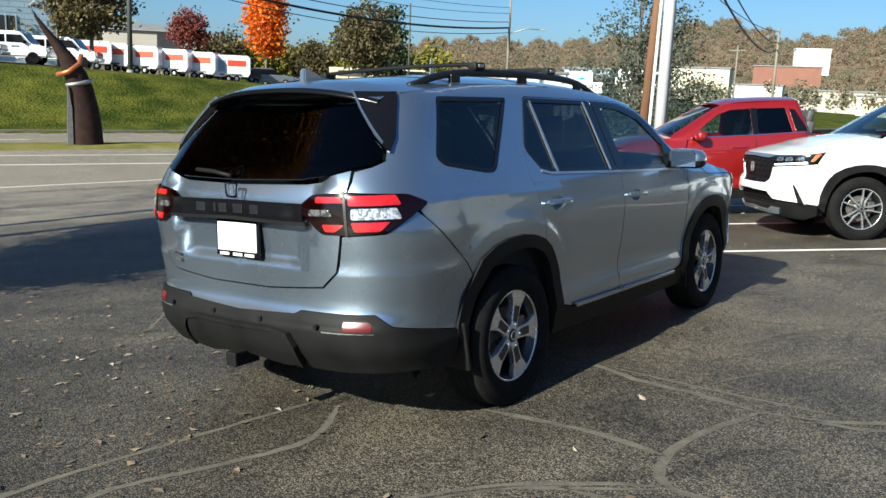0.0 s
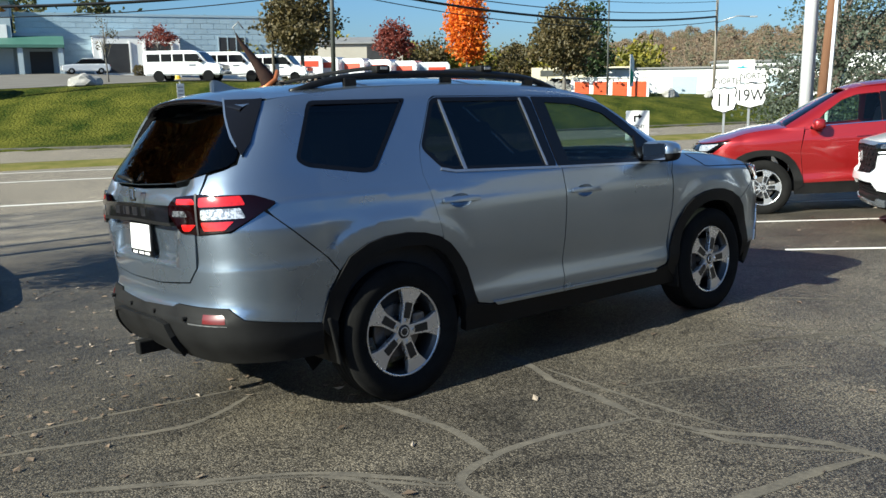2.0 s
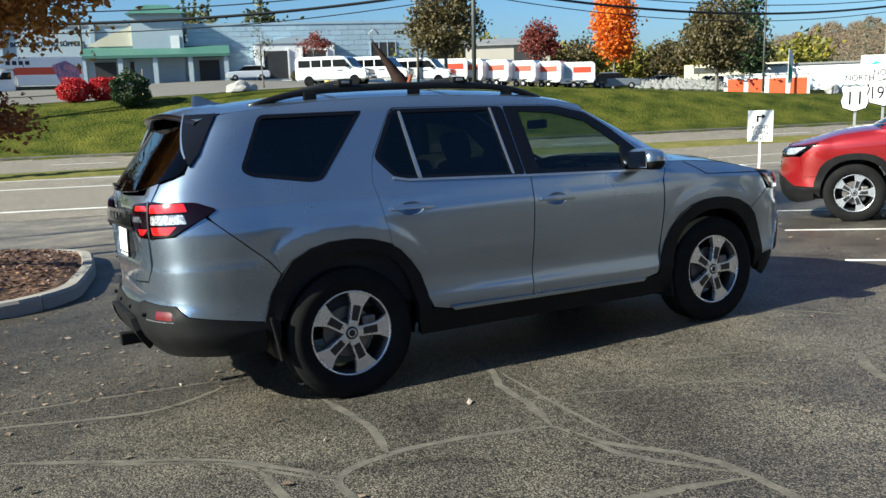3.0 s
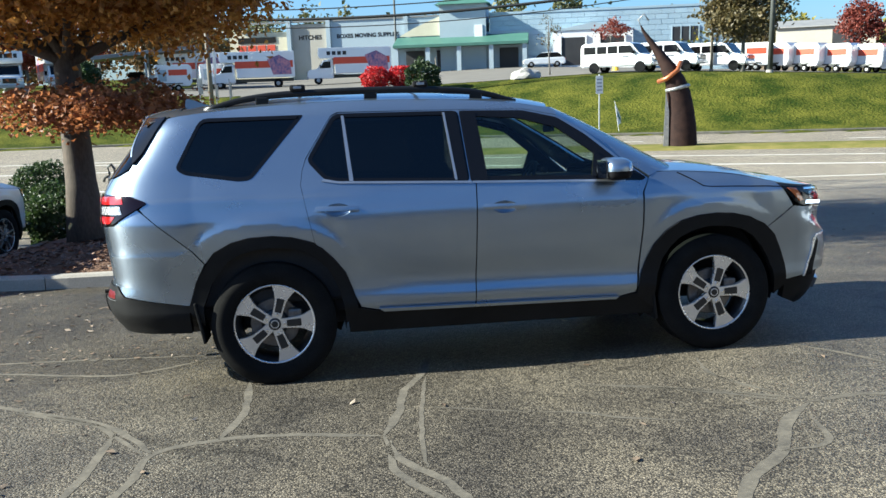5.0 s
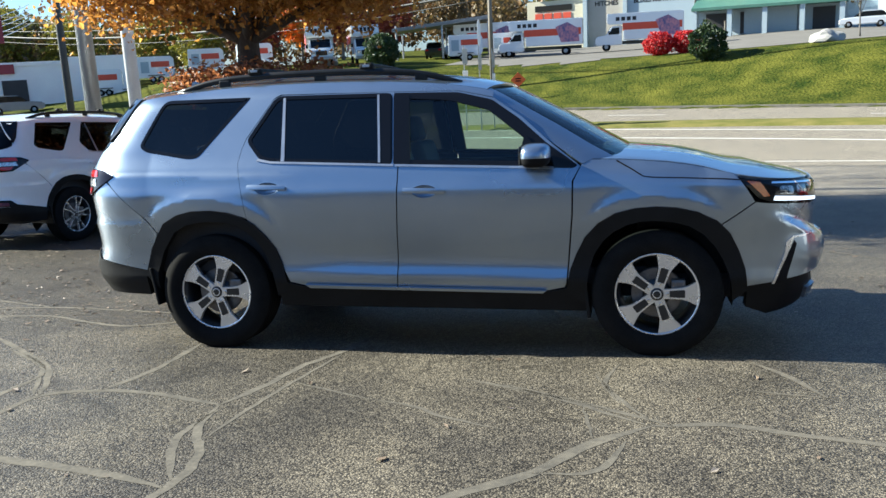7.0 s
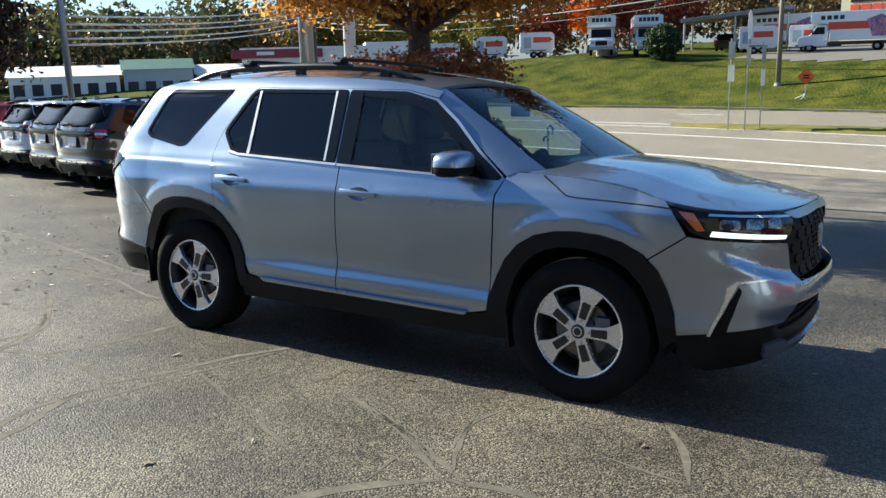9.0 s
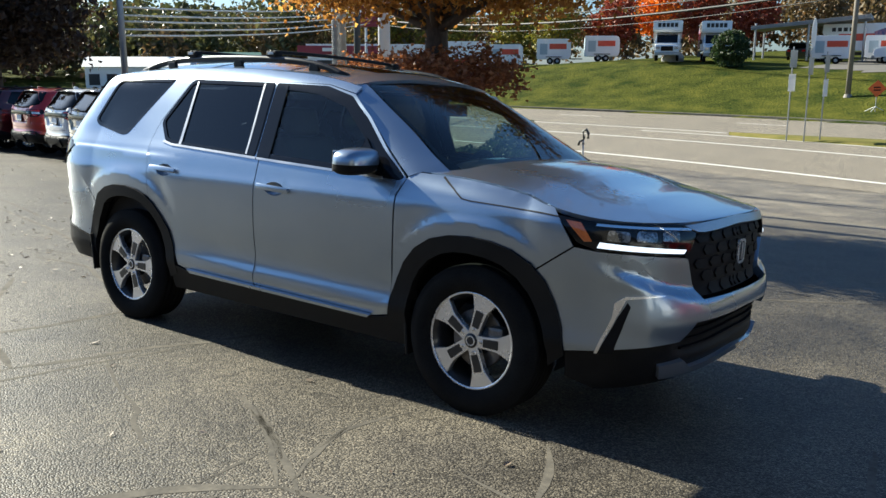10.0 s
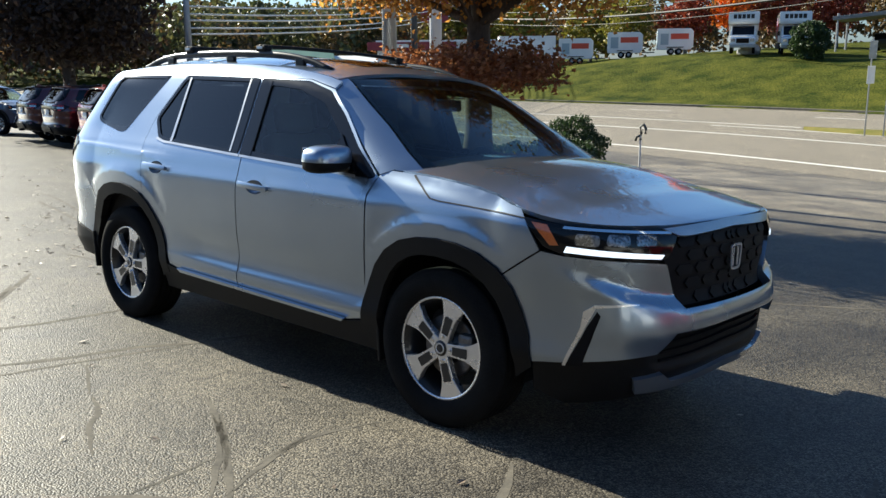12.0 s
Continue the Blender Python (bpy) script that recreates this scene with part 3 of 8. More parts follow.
def make_suv(name, m, paint, label, style=0, detail=True, group=""):
    car = thing(name, m, label, "car", group)
    L, U = SUV_LOW, SUV_UP
    gap = .0012
    roofline = [(x, float(roof_edge(x))) for x in np.linspace(.45, -2.14, 22)]
    for sd, word in ((1, "right"), (-1, "left")):
        S1 = (sd,)
        # quarter with the rear pillars
        q = [(-1.836, .787)] + [p for p in R_ARCH_OUT if -1.8 < p[0] < -1.15] + R_DOOR_BACK[1:]
        q += [(-1.02, 1.658), (-.98, 1.680), (-.205, 1.665), (.228, 1.653), (.452, 1.604)]
        q += roofline[:-1] + [(-2.16, 1.68), (-2.21, 1.60), (-2.26, 1.47), (-2.30, 1.37), (-2.37, 1.345), (-2.46, 1.325), (-2.505, 1.235), (-2.24, 1.214), (-2.14, 1.170), (-2.185, 1.14), (-2.155, 1.105), (-1.90, .865)]
        panel("quarter_panel", L, inset(q, gap), paint, car, [inset(D_GLASS, -.004)], body_off, S1, .035, lines=[[(x, float(crease_z(x)) - d) for x in np.linspace(-2.08, -1.235, 12)] for d in (0, .012)] + [flare_line(FLARE_R, -1.87, -1.20)])
        # rear door
        d = [(-1.13, .83), (-1.08, .80), (-1.02, .72), (-.97, .63), (-.935, .53), (-.90, .455), (-.80, .432), (-.172, .412), (-.137, 1.19), (-.167, 1.215), (-.192, 1.665), (-.97, 1.676), (-1.02, 1.655), (-1.19, 1.395)] + R_DOOR_BACK[:0:-1][1:]
        cups = [[(xm + .082 * math.cos(a), zm + .040 * math.sin(a)) for a in np.linspace(0, 2 * math.pi, 18, endpoint=False)] for xm, zm in ((-1.015, 1.074), (.035, 1.036))]
        door = panel("rear_door", L, inset(d, gap), paint, car, [inset(R_GLASS, -.003), cups[0]], door_off, S1, .035, lines=[[(x, float(crease_z(x)) - d) for x in np.linspace(-1.19, -.80, 7)] for d in (0, .012)] + [flare_line(FLARE_R, -1.15, -.99)])
        panel("window_frame", L, inset(R_GLASS, -.003), GLOSS_BLACK, door, [inset(R_GLASS, .022)], .001, S1, .05, .01)
        panel("window_glass", L, inset(R_GLASS, .020), PRIVACY, door, (), -.006, S1, .08, 0)
        panel("window_divider", L, [(-.955, 1.655), (-.938, 1.655), (-.905, 1.245), (-.93, 1.246)], TRIM_GREY, door, (), .003, S1, .05, .006)
        panel("window_divider", L, [(-.305, 1.648), (-.291, 1.648), (-.252, 1.220), (-.267, 1.221)], TRIM_GREY, door, (), .006, S1, .05, .006)
        panel("pillar_cover", L, [(-.288, 1.652), (-.215, 1.650), (-.185, 1.212), (-.25, 1.216)], GLOSS_BLACK, door, (), .004, S1, .05, .008)
        panel("chrome_strip", L, [(-1.10, 1.252), (-1.0, 1.233), (-.165, 1.195), (-.165, 1.208), (-1.0, 1.246), (-1.09, 1.266)], TRIM_GREY, door, (), .006, S1, .05, .01)
        # front door
        d = [(-.168, .412), (.78, .40), (.895, .425), (.905, .45), (.945, .88), (.95, 1.08), (1.000, 1.168), (.810, 1.322), (.634, 1.479), (.457, 1.600), (.228, 1.652), (-.19, 1.664), (-.165, 1.215), (-.132, 1.19)]
        fdoor = panel("front_door", L, inset(d, gap), paint, car, [inset(F_FRAME, -.003), cups[1]], door_off, S1)
        panel("window_frame", L, inset(F_FRAME, -.002), GLOSS_BLACK, fdoor, [inset(F_GLASS, .030)], .001, S1, .05, .01)
        panel("window_glass", L, inset(F_GLASS, .028), TINTED, fdoor, (), -.006, S1, .08, 0)
        panel("pillar_cover", L, [(-.185, 1.648), (-.09, 1.64), (-.055, 1.206), (-.16, 1.209)], GLOSS_BLACK, fdoor, (), .004, S1, .05, .008)
        panel("chrome_strip", L, [(-.155, 1.194), (.84, 1.155), (.84, 1.168), (-.155, 1.207)], TRIM_GREY, fdoor, (), .006, S1, .05, .01)
        panel("mirror_mount", L, [(.62, 1.20), (.66, 1.36), (.84, 1.18), (.80, 1.172)], GLOSS_BLACK, fdoor, (), .012, S1, .05, .02)
        # handles in their cups
        for dr, x0, x1, z0, z1, cup in ((door, -1.15, -.88, 1.083, 1.073, cups[0]), (fdoor, -.10, .17, 1.045, 1.034, cups[1])):
            xm, zm = (x0 + x1) / 2, (z0 + z1) / 2
            panel("handle_cup", L, cup, paint, dr, (), lambda s, z, xm=xm, zm=zm: door_off(s, z) - .034 * np.sqrt(np.clip(1 - ((s - xm) / .083) ** 2 - ((z - zm + .004) / .041) ** 2, 0, 1)), S1, .02, 0)
            grip = rounded([(x0, z0 - .016), (x1, z1 - .016), (x1, z1 + .014), (x0, z0 + .014)], .016)
            panel("door_handle", L, grip, paint, dr, (), lambda s, z, xm=xm, zm=zm: .030 - .35 * ((s - xm) ** 2) - 9.0 * (z - zm) ** 2, S1, .02, .022)
        # fender
        fe = [(.912, .44), (.955, .60), (1.02, .735), (1.10, .823), (1.20, .882), (1.32, .911), (1.44, .919), (1.56, .911), (1.68, .882), (1.78, .828), (1.802, .806), (1.969, .935), (1.90, 1.065), (1.87, 1.10)]
        fe += [(x, float(hood_edge(x)) - .002) for x in np.linspace(1.80, 1.06, 10)] + [(1.08, 1.212), (1.008, 1.180), (.958, 1.08), (.952, .88)]
        panel("front_fender", L, inset(fe, gap), paint, car, (), body_off, S1, .035, lines=[flare_line(FLARE_F, 1.02, 1.77)])
        panel("hood_gap", L, [(1.215, 1.196), (1.30, 1.148), (1.37, 1.103), (1.42, 1.0965), (1.60, 1.0895), (1.80, 1.0765), (1.90, 1.067), (1.90, 1.0615), (1.80, 1.071), (1.60, 1.084), (1.42, 1.091), (1.365, 1.0975), (1.295, 1.143), (1.208, 1.191)], GRILLE_BLACK, car, (), lambda s, z: body_off(s, z) + .0012, S1, .03, .004)
        # arches, sill
        for nm, o, i in (("rear_arch_cladding", R_ARCH_OUT, R_ARCH_IN), ("front_arch_cladding", F_ARCH_OUT, F_ARCH_IN)):
            panel(nm, L, o + i[::-1], PLASTIC, car, (), .012, S1, .04, .05)
        panel("sill_cladding", L, [(-.995, .455), (-.90, .45), (-.80, .428), (.78, .396), (.905, .42), (1.03, .45), (1.03, .27), (-.98, .29)], PLASTIC, car, (), lambda s, z: .010 * np.clip((z - .3) / .1, 0, 1), S1, .06, .05)
        panel("sill_strip", L, [(-.76, .425), (.76, .393), (.78, .410), (-.79, .446)], paint, car, (), .024, S1, .06, .02)
        # glass in the quarter
        panel("quarter_frame", L, inset(D_GLASS, -.003), GLOSS_BLACK, car, [inset(D_GLASS, .02)], .001, S1, .05, .01)
        panel("quarter_glass", L, inset(D_GLASS, .018), PRIVACY, car, (), -.005, S1, .08, 0)
        # front pillar
        ap = [(.455, 1.606), (.464, 1.602), (.642, 1.481), (.818, 1.325), (1.010, 1.180), (1.08, 1.205), (1.26, 1.20), (1.10, 1.30), (.93, 1.42), (.76, 1.53), (.60, 1.64), (.545, 1.665), (.44, 1.648)]
        panel("front_pillar", U, inset(ap, .002), paint, car, (), 0, S1, .05, .02)
        # mirror: shell, dark foot, glass
        bm = bmesh.new()
        bmesh.ops.create_uvsphere(bm, u_segments=20, v_segments=12, radius=1)
        for vert in bm.verts:
            x, y, z = vert.co
            k = lambda a: math.copysign(abs(a) ** .62, a)
            vert.co = (.73 + (.105 if x > 0 else .075) * k(x), -1.075 * sd + .130 * k(y), 1.242 + .072 * k(z) + .012 * y * sd)
        cut = bmesh.ops.bisect_plane(bm, geom=bm.verts[:] + bm.edges[:] + bm.faces[:], plane_co=(0, 0, 1.228), plane_no=(0, 0, 1), clear_inner=True)
        shell = part("mirror_shell", bm, paint, car, "", True)
        bm = bmesh.new()
        bmesh.ops.create_uvsphere(bm, u_segments=20, v_segments=12, radius=1)
        for vert in bm.verts:
            x, y, z = vert.co
            vert.co = (.73 + (.102 if x > 0 else .072) * k(x), -1.075 * sd + .127 * k(y), 1.2415 + .0685 * k(z) + .012 * y * sd)
        part("mirror_base", bm, GRILLE_BLACK, shell, "", True)
        part("mirror_arm", cyl_bm(.03, .022, (.80, -.90 * sd, 1.185), (.76, -1.03 * sd, 1.205), 10), GLOSS_BLACK, shell, "", True)
        part("mirror_glass", box_bm((.004, .18, .11), pose(.656, -1.075 * sd, 1.243), .0), CHROME, shell)
        # lamps at the rear: four-sided lens in three bands
        tl = rounded([(-2.765, 1.162), (-2.68, 1.222), (-2.52, 1.232), (-2.24, 1.218), (-2.135, 1.175), (-2.36, 1.050), (-2.53, 1.038), (-2.65, 1.042)], .02)
        lamp = panel("tail_lamp", L, tl, DARK_LENS, car, (), .010, S1, .04, .03)
        for x0, x1, z0, z1, mt, nm in ((-2.66, -2.54, 1.185, 1.212, RED_LENS, "red_band"), (-2.505, -2.295, 1.172, 1.216, RED_LENS, "red_band"),
                                       (-2.64, -2.54, 1.055, 1.088, RED_LENS, "red_band"), (-2.505, -2.345, 1.056, 1.098, RED_LENS, "red_band"),
                                       (-2.70, -2.60, 1.125, 1.155, SMOKED, "clear_lamp"), (-2.498, -2.30, 1.110, 1.160, CLEAR_LENS, "clear_lamp")):
            sk = .04 if z1 < 1.1 else -.015
            panel(nm, L, rounded([(x0 + sk * .3, z0), (x1 - sk, z0), (x1 + sk * .2, z1), (x0, z1)], .010), mt, lamp, (), .0135, S1, .03, .006)
        panel("lamp_gap", L, [(-2.533, 1.035), (-2.522, 1.035), (-2.518, 1.235), (-2.530, 1.235)], INK, lamp, (), .0145, S1, .04, .004)
        # reflector slot in the rear bumper
        panel("reflector", L, [(-2.555, .585), (-2.425, .585), (-2.425, .628), (-2.555, .628)], REFLECTOR, car, (), .006, S1, .03, .01)
        panel("bumper_accent", L, [(-2.66, .574), (-2.415, .569), (-2.415, .575), (-2.66, .580)], TRIM_GREY, car, (), .008, S1, .04, .008)
        # headlamp
        hl = rounded([(1.895, 1.068), (2.06, 1.050), (2.57, 1.032), (2.50, .915), (2.44, .900), (2.06, .928), (1.985, .955)], .012)
        head = panel("headlamp", L, hl, GLOSS_BLACK, car, (), .006, S1, .04, .03)
        panel("amber_marker", L, [(1.935, 1.052), (2.00, 1.045), (2.045, .965), (2.012, .962)], AMBER, head, (), .010, S1, .03, .006)
        panel("daylight_strip", L, [(2.065, .938), (2.46, .912), (2.475, .930), (2.075, .963)], DRL, head, (), .011, S1, .04, .008)
        panel("lamp_bar", L, [(2.06, 1.034), (2.52, 1.012), (2.525, 1.022), (2.065, 1.044)], CHROME, head, (), .011, S1, .04, .008)
        for x0 in (2.10, 2.22, 2.34):
            panel("projector_lens", L, rounded([(x0, .972), (x0 + .095, .966), (x0 + .10, 1.012), (x0 + .01, 1.018)], .015), SMOKED, head, (), .009, S1, .03, .006)
        # blade at the front corner
        panel("corner_blade", L, [(2.073, .445), (2.086, .445), (2.149, .62), (2.188, .706), (2.35, .717), (2.35, .724), (2.184, .719), (2.143, .69), (2.132, .62)], ALLOY, car, (), lambda s, z: front_off(s, z) + .005, S1, .03, .008)
        panel("corner_vent", L, [(2.088, .445), (2.150, .452), (2.182, .60), (2.205, .672), (2.193, .692), (2.154, .62)], GRILLE_BLACK, car, (), lambda s, z: front_off(s, z) + .003, S1, .03, .01)
        # mud flap
        part("mud_flap", box_bm((.02, .24, .26), pose(-1.895, -.86 * sd, .42, 0, -10, 0), .008), PLASTIC, car)
        part("mud_flap", box_bm((.02, .22, .20), pose(1.03, -.86 * sd, .33, 0, -6, 0), .008), PLASTIC, car)
        # roof rail
        pts = [(x, -sd * (.600 - .02 * abs(x + .6)), float(SUV_ROOF.raw(x, .88)[2]) + .050 * min(1, max(0, (1.04 - abs((x + .80) / .98) ** 6))) - .004) for x in np.linspace(-1.82, .22, 30)]
        tube("roof_rail", pts, lambda t: .019 + .005 * math.sin(t * math.pi), RAIL_BLACK, car, "", 10)
        for x in (-1.45, -.75, -.05):
            part("rail_foot", box_bm((.085, .026, .050), pose(x, -sd * .597, float(SUV_ROOF.raw(x, .88)[2]) + .016), .010), RAIL_BLACK, car)
        for x in (-1.22, -.42):
            foot = part("crossbar_foot", box_bm((.10, .060, .045), pose(x, -sd * .588, float(SUV_ROOF.raw(x, .88)[2]) + .080), .016), PLASTIC, car)
            part("foot_cap", box_bm((.05, .006, .016), pose(x, -sd * .620, float(SUV_ROOF.raw(x, .88)[2]) + .083), .002), TRIM_GREY, foot)
        # wheels and liners
        for x in (-1.445, 1.445):
            make_wheel(car, x, -sd * .865, 0 if sd > 0 else 180, style)
            v, f = lathe([(.462, .015), (.462, .33), (.05, .33)], 40)
            lin = pyd("wheel_liner", v, [g for g in f if (v[g[0]][2] + v[g[2]][2]) > -.25], PLASTIC, car, "", True)
            lin.location = (x, -sd * .90, .44)
            lin.rotation_euler = (0, 0, 0 if sd > 0 else math.pi)
    # panels that cross the middle
    B = (1, -1)
    g = [(-3.2, .758), (-3.0, .758), (-2.67, .786), (-2.595, .862), (-2.565, 1.04), (-2.53, 1.20), (-2.475, 1.33), (-2.62, 1.300), (-2.75, 1.285), (-3.2, 1.275)]
    gate = panel("tailgate", L, g, paint, car, (), gate_off, B)
    panel("gate_bar", L, [(-3.2, 1.105), (-2.74, 1.092), (-2.74, 1.180), (-3.2, 1.185)], GLOSS_BLACK, gate, (), .012, B, .05, .03)
    panel("gate_lip", L, [(-3.2, 1.088), (-2.72, 1.077), (-2.73, 1.094), (-3.2, 1.104)], PLASTIC, gate, (), .016, B, .05, .03)
    for k, y in enumerate((.235, .12, .055, -.06, -.175)):  # raised badge blocks on the bar, unlettered
        if detail:
            x = float(L.raw(-3.12, 1.14)[0])
            part("badge_block", box_bm((.008, (.07, .016, .06, .07, .06)[k], .045), pose(x - .016 + .03 * abs(y), y, 1.142), .002), DARK_PAINT, gate)
    # rear glass on the gate, wiper, spoiler with side fins
    rg = [(-3.2, 1.283), (-2.75, 1.292), (-2.62, 1.308), (-2.45, 1.342), (-2.36, 1.36), (-2.31, 1.385), (-2.27, 1.47), (-2.235, 1.56), (-2.215, 1.64)] + [(float(L.xr(1.64)) - 1.3, 1.64)] + [(float(L.xr(z)) - 1.3, z) for z in (1.56, 1.48, 1.40, 1.32)]
    panel("rear_glass", L, rg, REAR_GLASS, gate, (), .001, B, .06, .012)
    bm = bmesh.new()
    rows = []
    for y in np.linspace(-.66, .66, 25):
        e = abs(y) / .66
        zt = 1.800 - .075 * abs(y / .66) ** 2.6 - .012
        rows.append([bm.verts.new((x + .13 * e**2 * max(0, (-x - 2.0) / .3), y, z)) for x, z in ((-1.98, zt - .010), (-2.14, zt - .025), (-2.26, zt - .055), (-2.295, zt - .070), (-2.29, zt - .082), (-2.20, zt - .088), (-2.05, zt - .08))])
    lip = bmesh.new()
    for a, b in zip(rows, rows[1:]):
        for i in range(6):
            if i < 2:
                bm.faces.new((a[i], a[i + 1], b[i + 1], b[i]))
            else:
                lip.faces.new([lip.verts.new(p.co) for p in (a[i], a[i + 1], b[i + 1], b[i])])
    bmesh.ops.remove_doubles(lip, verts=lip.verts, dist=.0005)
    bmesh.ops.delete(bm, geom=[p for p in bm.verts if not p.link_faces], context="VERTS")
    spoiler = part("spoiler", bm, paint, car, "", True)
    part("spoiler_lip", lip, GLOSS_BLACK, spoiler, "gloss black trailing edge", True)
    fin_off = lambda s, z: .012 + .026 * np.clip((-s - 2.18) / .22, 0, 1) ** 1.5
    for sd in (1, -1):
        panel("spoiler_fin", L, [(-2.13, 1.690), (-2.39, 1.680), (-2.365, 1.60), (-2.315, 1.48), (-2.270, 1.405), (-2.220, 1.47), (-2.170, 1.60)], GLOSS_BLACK, spoiler, (), fin_off, (sd,), .03, .05)
        panel("fin_edge", L, [(-2.396, 1.688), (-2.384, 1.688), (-2.358, 1.60), (-2.312, 1.49), (-2.290, 1.445), (-2.297, 1.440), (-2.322, 1.48), (-2.370, 1.60)], paint, spoiler, (), lambda s, z: fin_off(s, z) + .003, (sd,), .03, .012)
    tube("wiper_arm", [(-2.515, .02, 1.30), (-2.505, .16, 1.318), (-2.49, .32, 1.325)], .011, PLASTIC, gate)
    # number plate, blank, with its frame
    xr = float(L.raw(-3.15, .98)[0]) + .030
    part("plate_frame", box_bm((.012, .325, .185), pose(xr - .012, 0, .985, 0, 2, 0), .004), GLOSS_BLACK, gate)
    part("number_plate", box_bm((.006, .295, .145), pose(xr - .019, 0, .993, 0, 2, 0), .002), PLATE_WHITE, gate)
    for y in (.10, 0, -.09):
        part("plate_bar", box_bm((.004, .07, .014), pose(xr - .0195, y, .903, 0, 2, 0)), PLATE_WHITE, gate)
    xb = float(L.raw(-3.19, 1.235)[0])
    badge = ring_badge(xb - .010, 1.232, .098, .078, .010, CHROME, gate, -1)
    for y in (-.018, .018):
        part("badge_bar", box_bm((.006, .008, .054), pose(xb - .010, y, 1.232), .002), CHROME, badge)
    if detail:
        for z in (.872, .838):
            part("badge_bar", box_bm((.006, .085, .014), pose(float(L.raw(-2.72, z)[0]) - .006, -float(L.raw(-2.72, z)[1]), z, 0, 0, -18), .002), CHROME, gate)
    # bumpers
    rb = [(-3.2, .750), (-3.0, .750), (-2.663, .778), (-2.585, .858), (-2.555, 1.03), (-2.36, 1.042), (-2.20, 1.135), (-2.162, 1.105), (-1.907, .865), (-1.842, .785), (-1.90, .68), (-1.945, .53), (-2.33, .605), (-2.41, .662), (-2.79, .664), (-2.82, .645), (-3.2, .628)]
    panel("rear_bumper", L, rb, paint, car, (), lambda s, z: -.009 * np.maximum((z - BUMPER_Z) / .05, 0) * np.exp(1 - np.maximum((z - BUMPER_Z) / .05, 0)) * np.clip((-1.9 - s) / .1, 0, 1), B, .04, lines=[[(-2.55, BUMPER_Z), (-2.3, BUMPER_Z), (-2.0, BUMPER_Z)]])
    lb = [(-3.2, .626), (-2.82, .643), (-2.79, .660), (-2.41, .658), (-2.33, .600), (-1.95, .525), (-1.95, .36), (-2.33, .375), (-2.60, .365), (-2.92, .372), (-3.2, .405)]
    low = panel("rear_valance", L, lb, PLASTIC, car, (), lambda s, z: -.012 * bump(z, .61, .02) * np.clip((-s - 2.40) / .05, 0, 1) + .010, B, .05, .06)
    panel("skid_plate", L, rounded([(-3.2, .555), (-2.93, .560), (-2.85, .548), (-2.80, .40), (-2.92, .385), (-3.2, .42)][::1], .004), PLASTIC, low, (), .034, B, .05, .03)
    panel("skid_lip", L, [(-3.2, .572), (-2.93, .576), (-2.835, .560), (-2.80, .50), (-2.785, .40), (-2.802, .40), (-2.82, .50), (-2.85, .545), (-2.93, .558), (-3.2, .554)], PLASTIC, low, (), .044, B, .04, .03)
    for y in (.55, .18, -.18, -.55):
        part("parking_sensor", cyl_bm(.012, .012, (-2.555 + .10 * abs(y) ** 3, y, .60), (-2.535 + .10 * abs(y) ** 3, y, .60), 12), PLASTIC, low)
    part("tow_receiver", box_bm((.16, .075, .075), pose(-2.52, .0, .375), .008), PLASTIC, car)
    part("tow_beam", box_bm((.07, .9, .06), pose(-2.36, 0, .43), .01), PLASTIC, car)
    fb = [(1.806, .801), (1.974, .931), (2.055, .920), (2.44, .894), (2.50, .885), (2.575, .680), (3.02, .675), (3.02, .600), (2.52, .590), (2.44, .505), (2.16, .47), (1.94, .43), (1.928, .54), (1.890, .66), (1.85, .752)]
    panel("front_bumper", L, fb, paint, car, (), front_off, B, .035, .045)
    fl = [(1.945, .428), (2.16, .467), (2.44, .502), (2.52, .588), (3.02, .598), (3.02, .30), (2.45, .275), (2.10, .245), (1.95, .30)]
    flow = panel("front_valance", L, fl, PLASTIC, car, (), lambda s, z: -.03 * np.clip((s - 2.42) / .08, 0, 1) * np.clip((z - .40) / .05, 0, 1), B, .05, .05)
    panel("front_skid_plate", L, rounded([(2.36, .385), (2.50, .398), (2.56, .355), (3.02, .375), (3.02, .335), (2.50, .315), (2.38, .315)], .004), GREY_PAINT, flow, (), .022, B, .05, .03)
    for z in (.44, .48, .52, .56):
        panel("intake_slat", L, [(2.50, z), (3.02, z + .012), (3.02, z + .022), (2.505, z + .010)], GRILLE_BLACK, flow, (), -.012, B, .05, .015)
    gr = [(2.585, 1.018), (3.02, 1.030), (3.02, .690), (2.615, .694), (2.545, .80), (2.50, .90)]
    grille = panel("grille", L, gr, GRILLE_BLACK, car, (), -.02, B, .05, .03)
    for k, z in enumerate((.722, .786, .850, .914, .978)):
        for j in range(4):
            for sd in (1, -1):
                s0 = 2.57 + .135 * j - (.068 if k % 2 else 0)
                s1 = min(s0 + .118, 3.018)
                if s0 > 2.98 or s0 < 2.52 or (s0 < 2.58 and z < .80):
                    continue
                panel("grille_cell", L, [(s0 + .02, z - .024), (s1 - .02, z - .024), (s1, z), (s1 - .02, z + .022), (s0 + .02, z + .022), (s0, z)], GRILLE_BLACK, grille, (), lambda s, zz, z=z: -.012 + .14 * (z - zz), (sd,), .06, .02)
    xg = float(L.raw(3.01, .87)[0])
    badge = ring_badge(xg + .010, .872, .125, .125, .012, ALLOY, grille, 1)
    for y in (-.024, .024):
        part("badge_bar", box_bm((.008, .012, .090), pose(xg + .010, y, .872), .002), ALLOY, badge)
